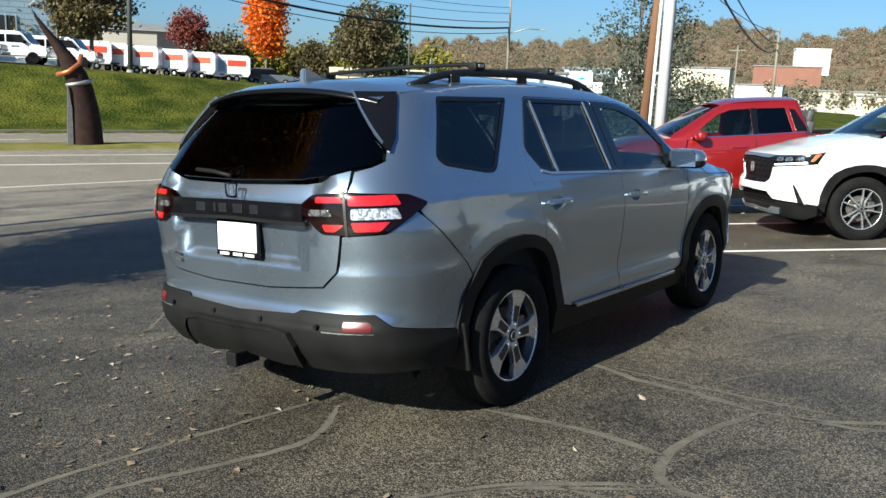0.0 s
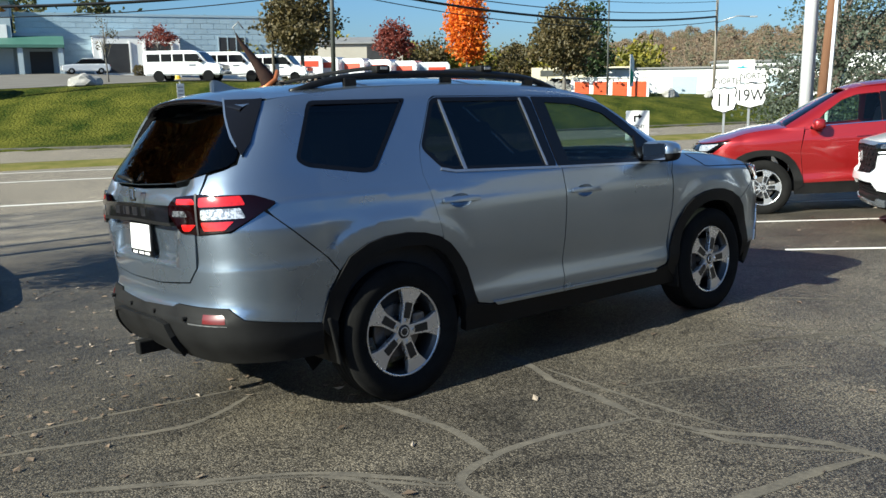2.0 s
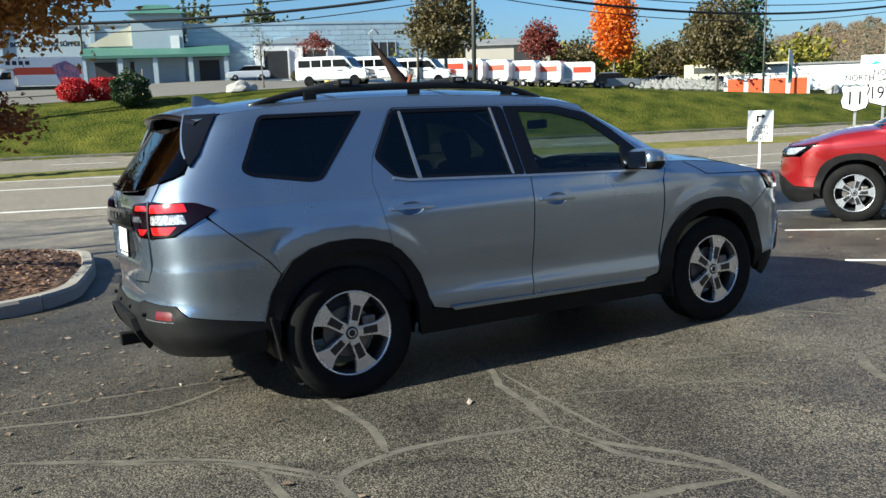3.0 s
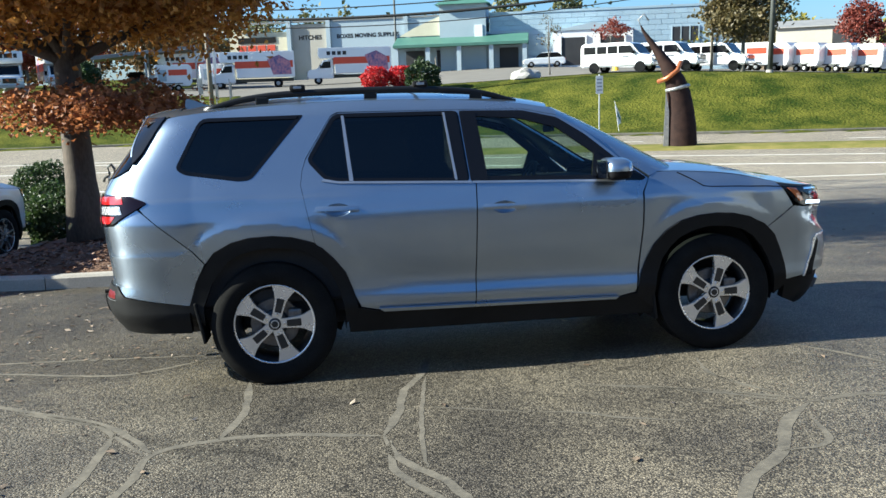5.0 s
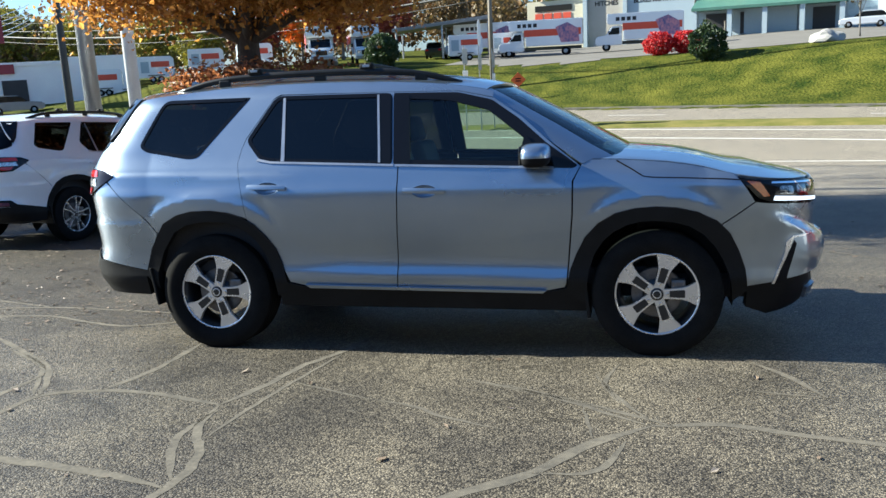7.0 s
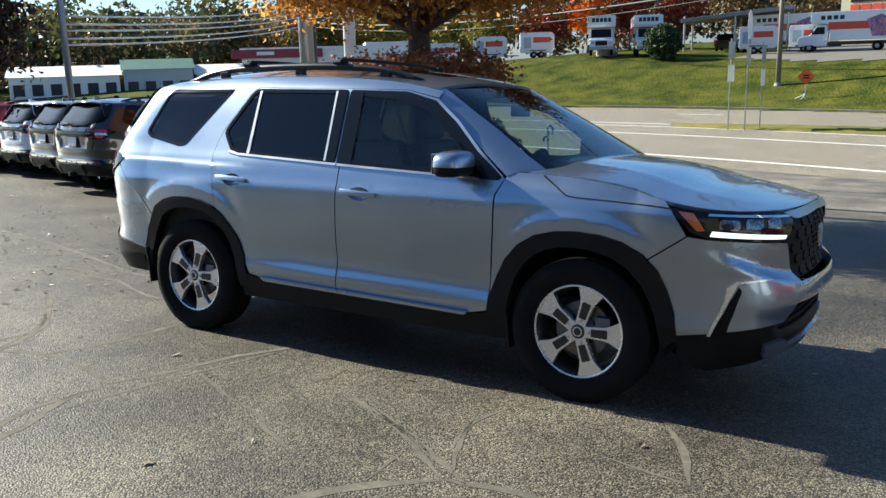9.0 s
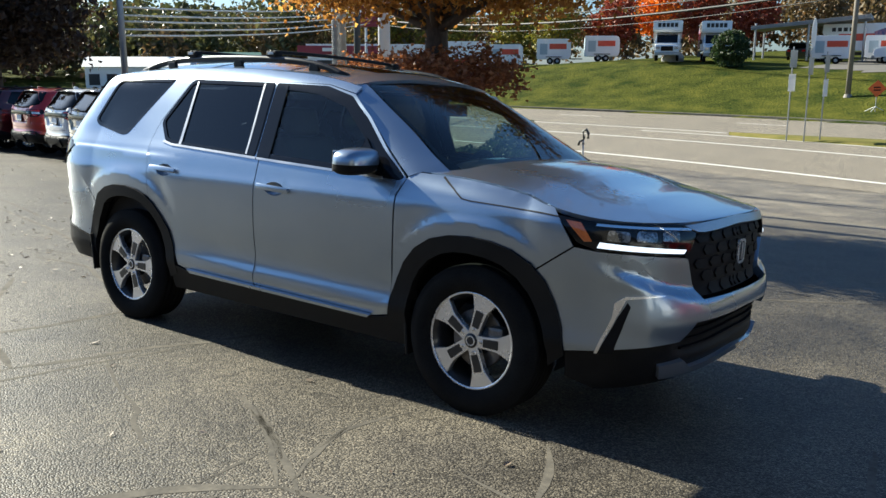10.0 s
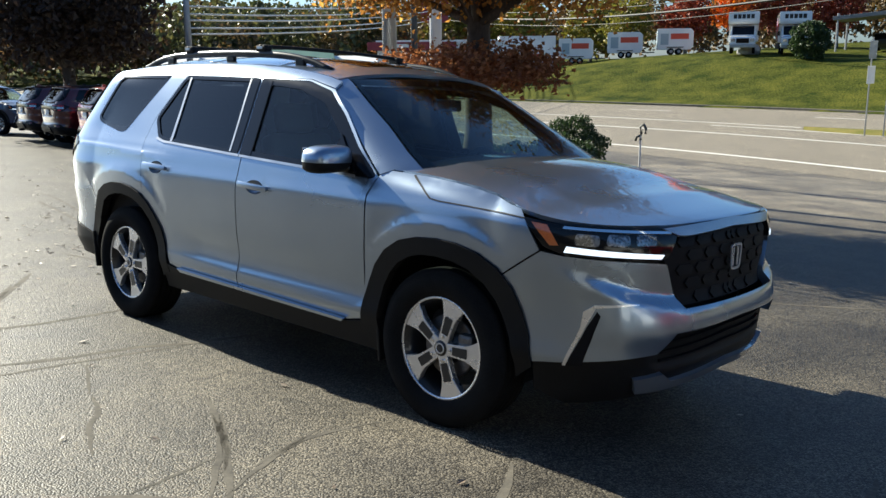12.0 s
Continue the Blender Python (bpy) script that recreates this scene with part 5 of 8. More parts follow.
def make_pickup(m, paint, label):
    car = thing("pickup_truck", m, label, "truck")
    L, C, B = PICK_LOW, PICK_CAB, (1, -1)
    ra = [(x - .26, z) for x, z in R_ARCH_OUT]
    ri = [(x - .26, z) for x, z in R_ARCH_IN]
    for sd in B:
        S1 = (sd,)
        bed = [(-1.13, .47), (-1.13, 1.225), (-2.75, 1.215), (-2.78, .60), (-2.22, .52)] + ra[1:]
        panel("bed_side", L, bed, paint, car, (), 0, S1, .08)
        d = [(-1.12, .44), (-.16, .43), (-.14, 1.20), (-1.12, 1.215)]
        panel("rear_door", L, d, paint, car, (), door_off, S1, .07)
        d = [(-.153, .43), (.905, .43), (.945, .88), (.88, 1.17), (-.133, 1.20)]
        fd = panel("front_door", L, d, paint, car, (), door_off, S1, .07)
        fe = [(.912, .44), (.955, .60), (1.03, .735), (1.11, .81), (1.21, .866), (1.32, .892), (1.44, .90), (1.56, .892), (1.67, .866), (1.77, .815), (1.84, .745), (1.90, .63), (2.06, .62), (2.10, .90), (1.93, 1.04), (1.87, 1.10)] + [(x, float(hood_edge(x)) - .002) for x in np.linspace(1.80, .89, 10)] + [(.95, .88)]
        panel("front_fender", L, fe, paint, car, (), 0, S1, .06)
        for nm, o, i in (("rear_arch_cladding", ra, ri), ("front_arch_cladding", F_ARCH_OUT, F_ARCH_IN)):
            panel(nm, L, o + i[::-1], PLASTIC, car, (), .012, S1, .05, .05)
        panel("sill_cladding", L, [(-1.25, .46), (.905, .43), (1.03, .45), (1.03, .27), (-1.25, .29)], PLASTIC, car, (), .004, S1, .08, .05)
        rg, fg = [(-.70, 1.265), (-.18, 1.245), (-.19, 1.63), (-.62, 1.63)], [(-.10, 1.24), (.78, 1.215), (.62, 1.40), (.42, 1.555), (.20, 1.615), (-.09, 1.63)]
        vent = [(-.97, 1.28), (-.75, 1.27), (-.67, 1.62), (-.78, 1.60)]
        cab = [(-1.02, 1.20), (.86, 1.175), (1.25, 1.185), (1.10, 1.29), (.93, 1.41), (.76, 1.53), (.58, 1.65), (.40, 1.70), (-.85, 1.745), (-1.06, 1.5)]
        panel("cab_side", C, cab, paint, car, [rounded(rg, .03), rounded(fg, .03)], 0, S1, .06)
        panel("window_glass", C, rounded(rg, .03), PRIVACY, car, (), -.006, S1, .08, 0)
        panel("window_glass", C, rounded(fg, .03), TINTED, car, (), -.006, S1, .08, 0)
        panel("vent_glass", C, rounded(vent, .03), GLOSS_BLACK, car, (), .003, S1, .08, .01)
        panel("window_trim", C, [(-.98, 1.255), (.80, 1.205), (.80, 1.215), (-.98, 1.266)], CHROME, car, (), .006, S1, .06, .01)
        panel("pillar_cover", C, [(-.18, 1.245), (-.10, 1.24), (-.09, 1.635), (-.19, 1.635)], GLOSS_BLACK, car, (), .003, S1, .06, .01)
        for dr, x0 in ((car, -.98), (fd, .0)):
            panel("door_handle", L, rounded([(x0, 1.05), (x0 + .24, 1.045), (x0 + .24, 1.075), (x0, 1.08)], .014), paint, dr, (), .024, S1, .03, .02)
        bm = bmesh.new()
        bmesh.ops.create_uvsphere(bm, u_segments=18, v_segments=10, radius=1)
        for vert in bm.verts:
            k = lambda a: math.copysign(abs(a) ** .65, a)
            x, y, z = vert.co
            vert.co = (.72 + .085 * k(x), -1.08 * sd + .115 * k(y), 1.24 + .075 * k(z))
        part("mirror_shell", bm, paint, car, "", True)
        part("mirror_arm", cyl_bm(.03, .022, (.80, -.90 * sd, 1.19), (.76, -1.03 * sd, 1.20), 10), GLOSS_BLACK, car)
        hl = rounded([(1.86, 1.075), (2.06, 1.055), (2.62, 1.02), (2.60, .90), (2.20, .91)], .015)
        head = panel("headlamp", L, hl, GLOSS_BLACK, car, (), .006, S1, .05, .03)
        panel("lamp_lens", L, rounded([(2.02, 1.03), (2.40, 1.01), (2.36, .93), (2.18, .935)], .02), CLEAR_LENS, head, (), .010, S1, .04, .008)
        fb = [(1.905, .625), (2.06, .615), (2.105, .90), (2.20, .90), (2.62, .89), (2.62, .66), (2.40, .62), (2.20, .50), (1.93, .48)]
        panel("bumper_corner", L, fb, paint, car, (), .002, S1, .05)
        for x in (-1.70, 1.445):
            make_wheel(car, x, -sd * .86, 0 if sd > 0 else 180, 0)
    lowv = [(1.94, .47), (2.2, .495), (2.40, .615), (2.62, .655), (3.02, .66), (3.02, .29), (2.2, .26), (1.95, .30)]
    panel("front_valance", L, lowv, PLASTIC, car, (), .004, B, .06, .05)
    panel("grille", L, [(2.625, 1.035), (3.02, 1.045), (3.02, .68), (2.62, .68)], GLOSS_BLACK, car, (), -.01, B, .06, .03)
    panel("grille_brow", L, [(2.60, 1.0), (3.02, 1.01), (3.02, .955), (2.62, .95)], GLOSS_BLACK, car, (), .014, B, .06, .03)
    for z in (.74, .80, .86):
        panel("grille_slat", L, [(2.63, z), (3.02, z), (3.02, z + .025), (2.63, z + .025)], PLASTIC, car, (), .004, B, .06, .02)
    panel("hood", PICK_HOOD, [(1.12, -.985), (2.5, -.985), (2.98, -.98), (2.98, .98), (2.5, .985), (1.12, .985)], paint, car, (), 0, (1,), .09, .02, "", True)
    panel("cowl", PICK_HOOD, [(.95, -.95), (1.13, -.96), (1.13, .96), (.95, .95)], PLASTIC, car, (), -.02, (1,), .09, .02, "", True)
    cz = lambda z: float(C.xf(z)) + 1.299
    panel("windscreen", C, [(1.26, 1.19), (1.11, 1.29), (.94, 1.41), (.77, 1.53), (.59, 1.65)] + [(cz(z), z) for z in (1.69, 1.60, 1.50, 1.40, 1.30, 1.18)], SCREEN, car, (), -.003, B, .08, 0)
    rz = lambda z: float(C.xr(z)) - 1.299
    panel("cab_back", C, [(-1.04, 1.20), (-1.03, 1.50), (-.87, 1.745)] + [(rz(z), z) for z in (1.745, 1.6, 1.4, 1.2)], paint, car, (), 0, B, .08)
    roof = Patch(C, lambda s: pw(s, -1.0, 1.735, -.3, 1.745, .2, 1.715, .5, 1.66), lambda x: .07 + 0 * x, 2.6)
    panel("roof", roof, [(-1.0, -.99), (.42, -.99), (.50, 0), (.42, .99), (-1.0, .99)], paint, car, (), 0, (1,), .09, .02, "", True)
    part("bed_floor", box_bm((1.6, 1.5, .06), pose(-1.95, 0, .78), .01), PLASTIC, car)
    part("bed_front", box_bm((.05, 1.7, .55), pose(-1.12, 0, .95), .01), paint, car)
    for sd in B:
        part("bed_rail", box_bm((1.6, .12, .04), pose(-1.93, -.86 * sd, 1.235), .012), PLASTIC, car)
        part("bed_lining", box_bm((1.6, .05, .45), pose(-1.93, -.78 * sd, .98), .012), PLASTIC, car)
    part("tailgate", box_bm((.08, 1.55, .52), pose(-2.76, 0, .97), .02), paint, car)
    part("underbody", box_bm((4.8, 1.5, .2), pose(-.2, 0, .40), .04), CABIN, car)
    part("cabin_floor", box_bm((2.0, 1.6, .7), pose(-.1, 0, .78), .05), CABIN, car)
    part("engine_block", box_bm((.9, 1.35, .55), pose(1.75, 0, .70), .05), CABIN, car)
    for y in (.4, -.4):
        for x in (-.05, -.75):
            s_ = part("seat_back", box_bm((.14, .5, .62), pose(x - .25, y, 1.12, 0, -14, 0), .05, 3), SEAT, car, "", True)
            part("headrest", box_bm((.10, .27, .18), pose(x - .35, y, 1.50, 0, -14, 0), .04, 3), SEAT, s_, "", True)
    part("dashboard", box_bm((.42, 1.5, .24), pose(.84, 0, 1.05), .07, 3), CABIN, car, "", True)
    return car


make_pickup(parked(7.05, 2.92, HEAD), RED_PAINT, "red crew-cab pickup truck with alloy wheels, parked in a stall")


# ---- plants ----
BARK = pbr("bark", (.055, .045, .036), .9, 0, (.11, .09, .072), 5, 40, .012, stretch=(1, 1, .3))
BARK_GREY = pbr("grey_bark", (.10, .095, .085), .9, 0, (.17, .16, .145), 5, 40, .01, stretch=(1, 1, .3))
MAPLE = leaf_mat("maple_leaves", (.26, .11, .025), (.66, .39, .09), (.48, .23, .045), .6)
MAPLE_LOW = leaf_mat("brown_leaves", (.20, .075, .03), (.48, .22, .085), (.34, .135, .05), .5)
ORANGE = leaf_mat("orange_leaves", (.62, .15, .008), (.85, .27, .012), (.74, .20, .01), .4)
RUST = leaf_mat("rust_leaves", (.14, .03, .02), (.26, .06, .035), (.20, .045, .03))
SCARLET = leaf_mat("scarlet_leaves", (.18, .03, .016), (.36, .085, .03), (.27, .05, .02), .3)
OLIVE = leaf_mat("olive_leaves", (.075, .066, .026), (.165, .125, .05), (.12, .095, .036))
GREEN = leaf_mat("green_leaves", (.022, .045, .012), (.06, .09, .025), (.04, .065, .018))
YELLOW = leaf_mat("yellow_green_leaves", (.14, .14, .02), (.34, .27, .03), (.22, .20, .025))
CEDAR = leaf_mat("cedar_sprays", (.05, .065, .042), (.13, .15, .11), (.085, .105, .072), .3)
DARKLEAF = leaf_mat("dark_russet_leaves", (.030, .018, .012), (.075, .045, .022), (.05, .03, .018))
BUSHRED = leaf_mat("burning_bush_leaves", (.36, .012, .018), (.55, .03, .03))
MIXED = leaf_mat("autumn_wood_leaves", (.10, .075, .032), (.27, .15, .05), (.17, .11, .04), .3)
# far leaves kept paler and greyer, distance haze mixed into their colour
HAZED_BROWN = leaf_mat("hazed_brown_leaves", (.17, .125, .08), (.27, .19, .12), (.21, .155, .10), .2)
HAZED_OLIVE = leaf_mat("hazed_olive_leaves", (.13, .125, .075), (.20, .18, .11), (.16, .15, .09), .2)
MIXED_GREEN = leaf_mat("late_wood_leaves", (.055, .068, .025), (.16, .15, .05), (.10, .10, .035), .3)


def leaf_mesh(name, centres, size, rng, material, parent=None, flat=0.0, label=""):
    """Folded leaves, four corners each, at the centres."""
    n = len(centres)
    a = rng.normal(size=(n, 3))
    a /= np.linalg.norm(a, axis=1, keepdims=True)
    b = rng.normal(size=(n, 3))
    b[:, 2] *= 1 - flat
    a[:, 2] *= 1 - flat
    b -= a * (a * b).sum(1, keepdims=True) / np.maximum((a * a).sum(1, keepdims=True), 1e-6)
    b /= np.maximum(np.linalg.norm(b, axis=1, keepdims=True), 1e-6)
    s = size * rng.uniform(.6, 1.35, (n, 1))
    up = np.cross(a, b) * s * .18
    v = np.stack([centres - a * s * .5, centres + b * s * .36 + up, centres + a * s * .5, centres - b * s * .36 + up], 1).reshape(-1, 3)
    k = np.arange(n)[:, None] * 4
    f = np.concatenate([k + np.array([[0, 1, 2]]), k + np.array([[0, 2, 3]])])
    me = bpy.data.meshes.new(name)
    me.from_pydata(v.tolist(), [], f.tolist())
    me.update()
    return part_of_mesh(name, me, material, parent, label)


def crown_points(rng, lobes, n, clump):
    """Points in clumps through egg-shaped lobes (x, y, z, rx, ry, rz), denser to the outside, with gaps."""
    w = np.array([l[3] * l[4] * l[5] for l in lobes]) ** .8
    out = []
    per = 22
    for l, m in zip(lobes, np.maximum((n * w / w.sum()).astype(int), per)):
        k = max(2, m // per)
        d = rng.normal(size=(k, 3))
        d /= np.linalg.norm(d, axis=1, keepdims=True)
        r = rng.uniform(.25, 1, (k, 1)) ** .45 * rng.uniform(.82, 1.12, (k, 1))
        c = np.array(l[:3]) + d * r * np.array(l[3:])
        p = c[:, None] + rng.normal(size=(k, per, 3)) * clump * np.array([1, 1, .75])
        out.append(p.reshape(-1, 3))
    return np.concatenate(out)


def make_tree(name, x, y, z, height, lobes, material, n, leaf, label, trunk=.15, seed=1, bark=None, clump=None, limbs=7, category="tree", lean=0.0):
    rng = np.random.default_rng(seed)
    tree = thing(name, pose(x, y, z), label, category)
    bark = bark or BARK
    top = max(l[2] for l in lobes)
    pts = [(lean * t * height + .04 * math.sin(3 * t + seed), .05 * math.sin(4 * t + 2 * seed), t * top - .1 * (t == 0)) for t in np.linspace(0, 1, 9)]
    tube("trunk", pts, lambda t: trunk * (1.35 - .35 * min(t * 8, 1)) * (1 - .8 * t) + .015, bark, tree, "", 10)
    for k in range(limbs):
        l = lobes[k % len(lobes)]
        d = rng.normal(size=3)
        d /= np.linalg.norm(d)
        e = np.array(l[:3]) + d * np.array(l[3:]) * .8
        t0 = min(max(.36, (e[2] - .35 * height) / top), .85)
        s0 = np.array([lean * t0 * height, 0, t0 * top])
        mid = (s0 + e) / 2 + np.array([0, 0, .08 * height * rng.uniform(-.2, 1)])
        tube("limb", [s0, s0 * .6 + mid * .4, mid, mid * .4 + e * .6, e], lambda t: trunk * .38 * (1 - .85 * t) + .006, bark, tree, "", 6)
    leaf_mesh("crown", crown_points(rng, lobes, n, clump or leaf * 2.2), leaf, rng, material, tree)
    return tree


def shrub(name, x, y, z, rx, ry, rz, material, n, leaf, label, seed=1):
    rng = np.random.default_rng(seed)
    sh = thing(name, pose(x, y, z), label, "bush")
    for k in range(5):
        a = 2 * math.pi * k / 5 + seed
        tube("stem", [(0, 0, -.05), (.25 * rx * math.cos(a), .25 * ry * math.sin(a), .6 * rz), (.5 * rx * math.cos(a), .5 * ry * math.sin(a), 1.2 * rz)], .02 + .01 * rz, BARK, sh, "", 6)
    d = rng.normal(size=(n, 3))
    d /= np.linalg.norm(d, axis=1, keepdims=True)
    wob = 1 + .13 * np.sin(5 * d[:, :1] + seed) * np.cos(6 * d[:, 1:2]) + .08 * np.sin(9 * d[:, 2:] + 2 * seed)
    p = d * rng.uniform(.3, 1, (n, 1)) ** .3 * wob * np.array([rx, ry, rz]) + np.array([0, 0, rz * .92])
    p = p[p[:, 2] > .02]
    leaf_mesh("foliage", p, leaf, rng, material, sh)
    return sh


gz = lambda x, y: float(ground_z(np.float64(x), np.float64(y)))

# the maple on the island, over the parked cars
maple = make_tree("maple_tree", -4.55, 7.75, -.32, 8.5,
                  [(0, 0, 5.8, 2.8, 2.8, 1.7), (-1.3, -.2, 3.9, 1.5, 1.7, .85), (1.4, .2, 3.8, 1.6, 1.8, .85), (.2, 1.3, 3.9, 1.8, 1.4, .9), (0, -1.1, 3.95, 1.7, 1.2, .8), (0, 0, 7.2, 1.8, 1.8, 1.1), (2.4, .4, 4.4, 1.1, 1.3, .8), (-.5, -1.0, 3.5, 1.7, 1.0, .5), (1.7, -.4, 3.5, 1.3, 1.2, .5), (-2.0, .1, 3.6, 1.1, 1.3, .5)],
                  MAPLE, 84000, .098, "spreading maple with orange-brown autumn leaves on the mulched island", .23, 3, BARK, .30, 10)
rng = np.random.default_rng(9)
leaf_mesh("low_foliage", crown_points(rng, [(-.1, -1.0, 1.98, .75, .9, .20), (1.2, -.9, 1.88, .8, .9, .20), (.6, -.2, 2.02, .9, .8, .24), (.6, -1.6, 1.92, .7, .6, .18)], 6000, .13), .085, rng, MAPLE_LOW, maple, .3, "drooping brown lower foliage")
for k, (dx, dy) in enumerate(((-.3, -.9), (1.2, -.8), (.6, -.3), (.5, -1.4))):
    tube("limb", [(0, 0, 1.9), (dx * .4, dy * .4, 2.1), (dx * .8, dy * .8, 1.95), (dx * 1.2, dy * 1.2, 1.7)], lambda t: .06 * (1 - .8 * t), BARK, maple, "", 6)

# trees beyond the road
T = make_tree
T("maple_tree", 54.2, 64.8, gz(54.2, 64.8) - .6, 10, [(0, 0, 6.2, 1.9, 1.9, 2.6), (0, 0, 8.4, 1.7, 1.7, 2.4), (.3, 0, 4.4, 1.2, 1.2, 1.0)], ORANGE, 5200, .38, "bright orange maple with an egg-shaped crown", .16, 11, BARK_GREY, .40, 4)
T("red_tree", 47.2, 67.7, gz(47.2, 67.7) - .3, 7, [(0, 0, 4.4, 1.8, 1.8, 1.5), (-.9, .5, 5.4, 1.0, 1.0, .8), (1.0, 0, 5.2, .9, .9, 1.0), (.2, 0, 6.0, .8, .8, .8)], RUST, 2400, .30, "young tree with thin rusty red leaves", .11, 12, BARK_GREY, .34, 8)
T("shade_tree", 30.6, 57.0, gz(30.6, 57) - .2, 9, [(0, 0, 4.6, 3.0, 3.0, 1.8), (0, 0, 6.6, 2.4, 2.4, 1.8), (-1.2, 0, 3.8, 1.6, 1.6, 1.0)], OLIVE, 5200, .34, "olive-brown shade tree thinning in autumn", .17, 13, BARK_GREY, .42, 10)
T("shade_tree", 60.0, 56.7, gz(60, 56.7) - .5, 10, [(0, 0, 5.2, 3.4, 3.4, 2.0), (0, 0, 7.4, 2.6, 2.6, 2.0), (.5, 0, 3.8, 2.2, 2.2, 1.2)], OLIVE, 6000, .36, "round olive-brown shade tree on the bank", .2, 14, BARK_GREY, .45, 10)
T("small_tree", 16.6, 60.5, gz(16.6, 60.5), 4.5, [(0, 0, 3.0, .9, .9, 1.2), (.2, 0, 4.0, .6, .6, .7)], OLIVE, 260, .14, "young thin-leaved tree in a mulch bed", .05, 15, BARK_GREY, .25, 9)
T("small_tree", 31.0, 88.0, gz(31, 88), 4.5, [(0, 0, 4.0, 1.9, 1.9, .9), (.4, 0, 4.6, 1.2, 1.2, .7)], RUST, 900, .26, "small red-leaved tree beside the warehouse doors", .09, 16, BARK_GREY, .3, 6)
T("pine_tree", 70, 62, gz(70, 62), 10, [(0, 0, 3.5, 2.6, 2.6, 1.6), (0, 0, 6, 2.0, 2.0, 1.6), (0, 0, 8.4, 1.2, 1.2, 1.6)], GREEN, 3200, .4, "dark green evergreen behind the storage units", .2, 17, BARK, .5, 4)
T("cedar_tree", 31.2, 14.3, -1.7, 9, [(0, 0, 2.6, 2.6, 2.9, 1.6), (.4, -.5, 5.0, 1.8, 1.9, 1.2), (-.4, 1.9, 4.0, 1.5, 1.2, .8), (.4, -2.3, 3.4, 1.4, 1.3, .7), (.3, -1.2, 6.4, 1.2, 1.2, .6), (.2, 1.1, 6.2, 1.0, 1.0, .6), (.3, 0, 7.8, .8, .8, 1.2), (0, -2.6, 1.9, 1.2, 1.2, .6), (0, 2.8, 2.2, 1.3, 1.2, .6)], CEDAR, 11000, .15, "ragged grey-green cedar behind the parked pickup", .28, 18, BARK, .42, 18)
T("shade_tree", -29.0, 12.9, float(lot_z(-29.0, 12.9)), 10, [(0, 0, 5.2, 3.8, 3.8, 2.6), (0, .6, 7.0, 3.2, 3.2, 2.4), (.6, -2.0, 4.6, 2.4, 2.4, 1.8), (.8, 1.2, 4.0, 2.2, 2.0, 1.4)], DARKLEAF, 15000, .26, "dense dark russet shade tree over the parked row", .32, 19, BARK, .5, 12)
for k, (x, y, h, mt) in enumerate(((-39.3, 86.7, 7.5, SCARLET), (-35.5, 90, 9.5, ORANGE), (-31.0, 91.0, 9.0, SCARLET), (-25.5, 92.5, 8.0, SCARLET), (-19.5, 96, 9, MIXED), (-45, 84, 8, YELLOW))):
    T("red_tree" if mt is SCARLET else "autumn_tree", x, y, gz(x, y), h, [(0, 0, h * .5, 2.6, 2.6, h * .28), (.5, 0, h * .75, 1.9, 1.9, h * .22), (-.8, .4, h * .4, 1.8, 1.8, h * .2)], mt, 2600, .40, {SCARLET: "scarlet autumn tree behind the trucks", ORANGE: "orange autumn tree behind the trucks", MIXED: "brown autumn tree behind the yard", YELLOW: "yellow-green autumn tree behind the trailers"}[mt], .16, 30 + k, BARK_GREY, .5, 5)
for k, (x, y, h) in enumerate(((-78, 92, 12), (-70, 98, 11), (-62, 104, 10))):
    T("autumn_tree", x, y, gz(x, y), h, [(0, 0, h * .5, 4.4, 4.4, h * .3), (.5, 0, h * .72, 3.2, 3.2, h * .22)], YELLOW, 3600, .5, "broad yellow tree behind the service station", .25, 50 + k, BARK, .7, 5)

# shrubs
shrub("bush", 6.2, 56.0, gz(6.2, 56) - .1, 1.25, 1.25, 1.25, GREEN, 2600, .22, "loose green bush on the bank", 21)
shrub("red_bush", 3.2, 60.5, gz(3.2, 60.5), 1.15, 1.1, .85, BUSHRED, 1700, .20, "clipped crimson bush beside the drive", 22)
shrub("red_bush", 5.2, 60.9, gz(5.2, 60.9), 1.1, 1.1, .85, BUSHRED, 1700, .20, "clipped crimson bush beside the drive", 23)
shrub("bush", -19.3, 66.4, gz(-19.3, 66.4), 1.5, 1.5, 1.5, GREEN, 3000, .26, "green bush at the top of the bank", 24)
shrub("bush", -7.2, 14.6, float(lot_z(-7.2, 14.6)), .80, .80, .74, GREEN, 6500, .075, "round clipped green bush at the lot's edge", 25)
shrub("hedge_bush", -5.5, 9.9, float(lot_z(-5.5, 9.9)), .62, .62, .50, GREEN, 4200, .075, "clipped green bush on the island", 26)
shrub("hedge_bush", -6.6, 13.2, float(lot_z(-6.6, 13.2)), .80, .70, .55, GREEN, 4200, .08, "low green bush behind the island", 27)
shrub("hedge_bush", -4.4, 10.3, float(lot_z(-4.4, 10.3)), .60, .60, .46, GREEN, 3800, .075, "clipped green bush on the island", 28)
shrub("bush", 29.3, 89.0, gz(29.3, 89), .8, .8, .6, OLIVE, 700, .2, "small brown bush by the drive", 29)
for k in range(9):
    x = 43 + 5.2 * k
    y = 92 - 2.1 * k
    T("hedgerow_tree", x, y, gz(x, y), 6.5, [(0, 0, 2.6, 3.2, 2.4, 2.0), (.6, 0, 4.4, 2.4, 2.0, 1.4)], (YELLOW, OLIVE, YELLOW, MIXED, OLIVE)[k % 5], 1900, .46, "yellow-green hedgerow tree behind the yard", .15, 60 + k, BARK_GREY, .6, 4)


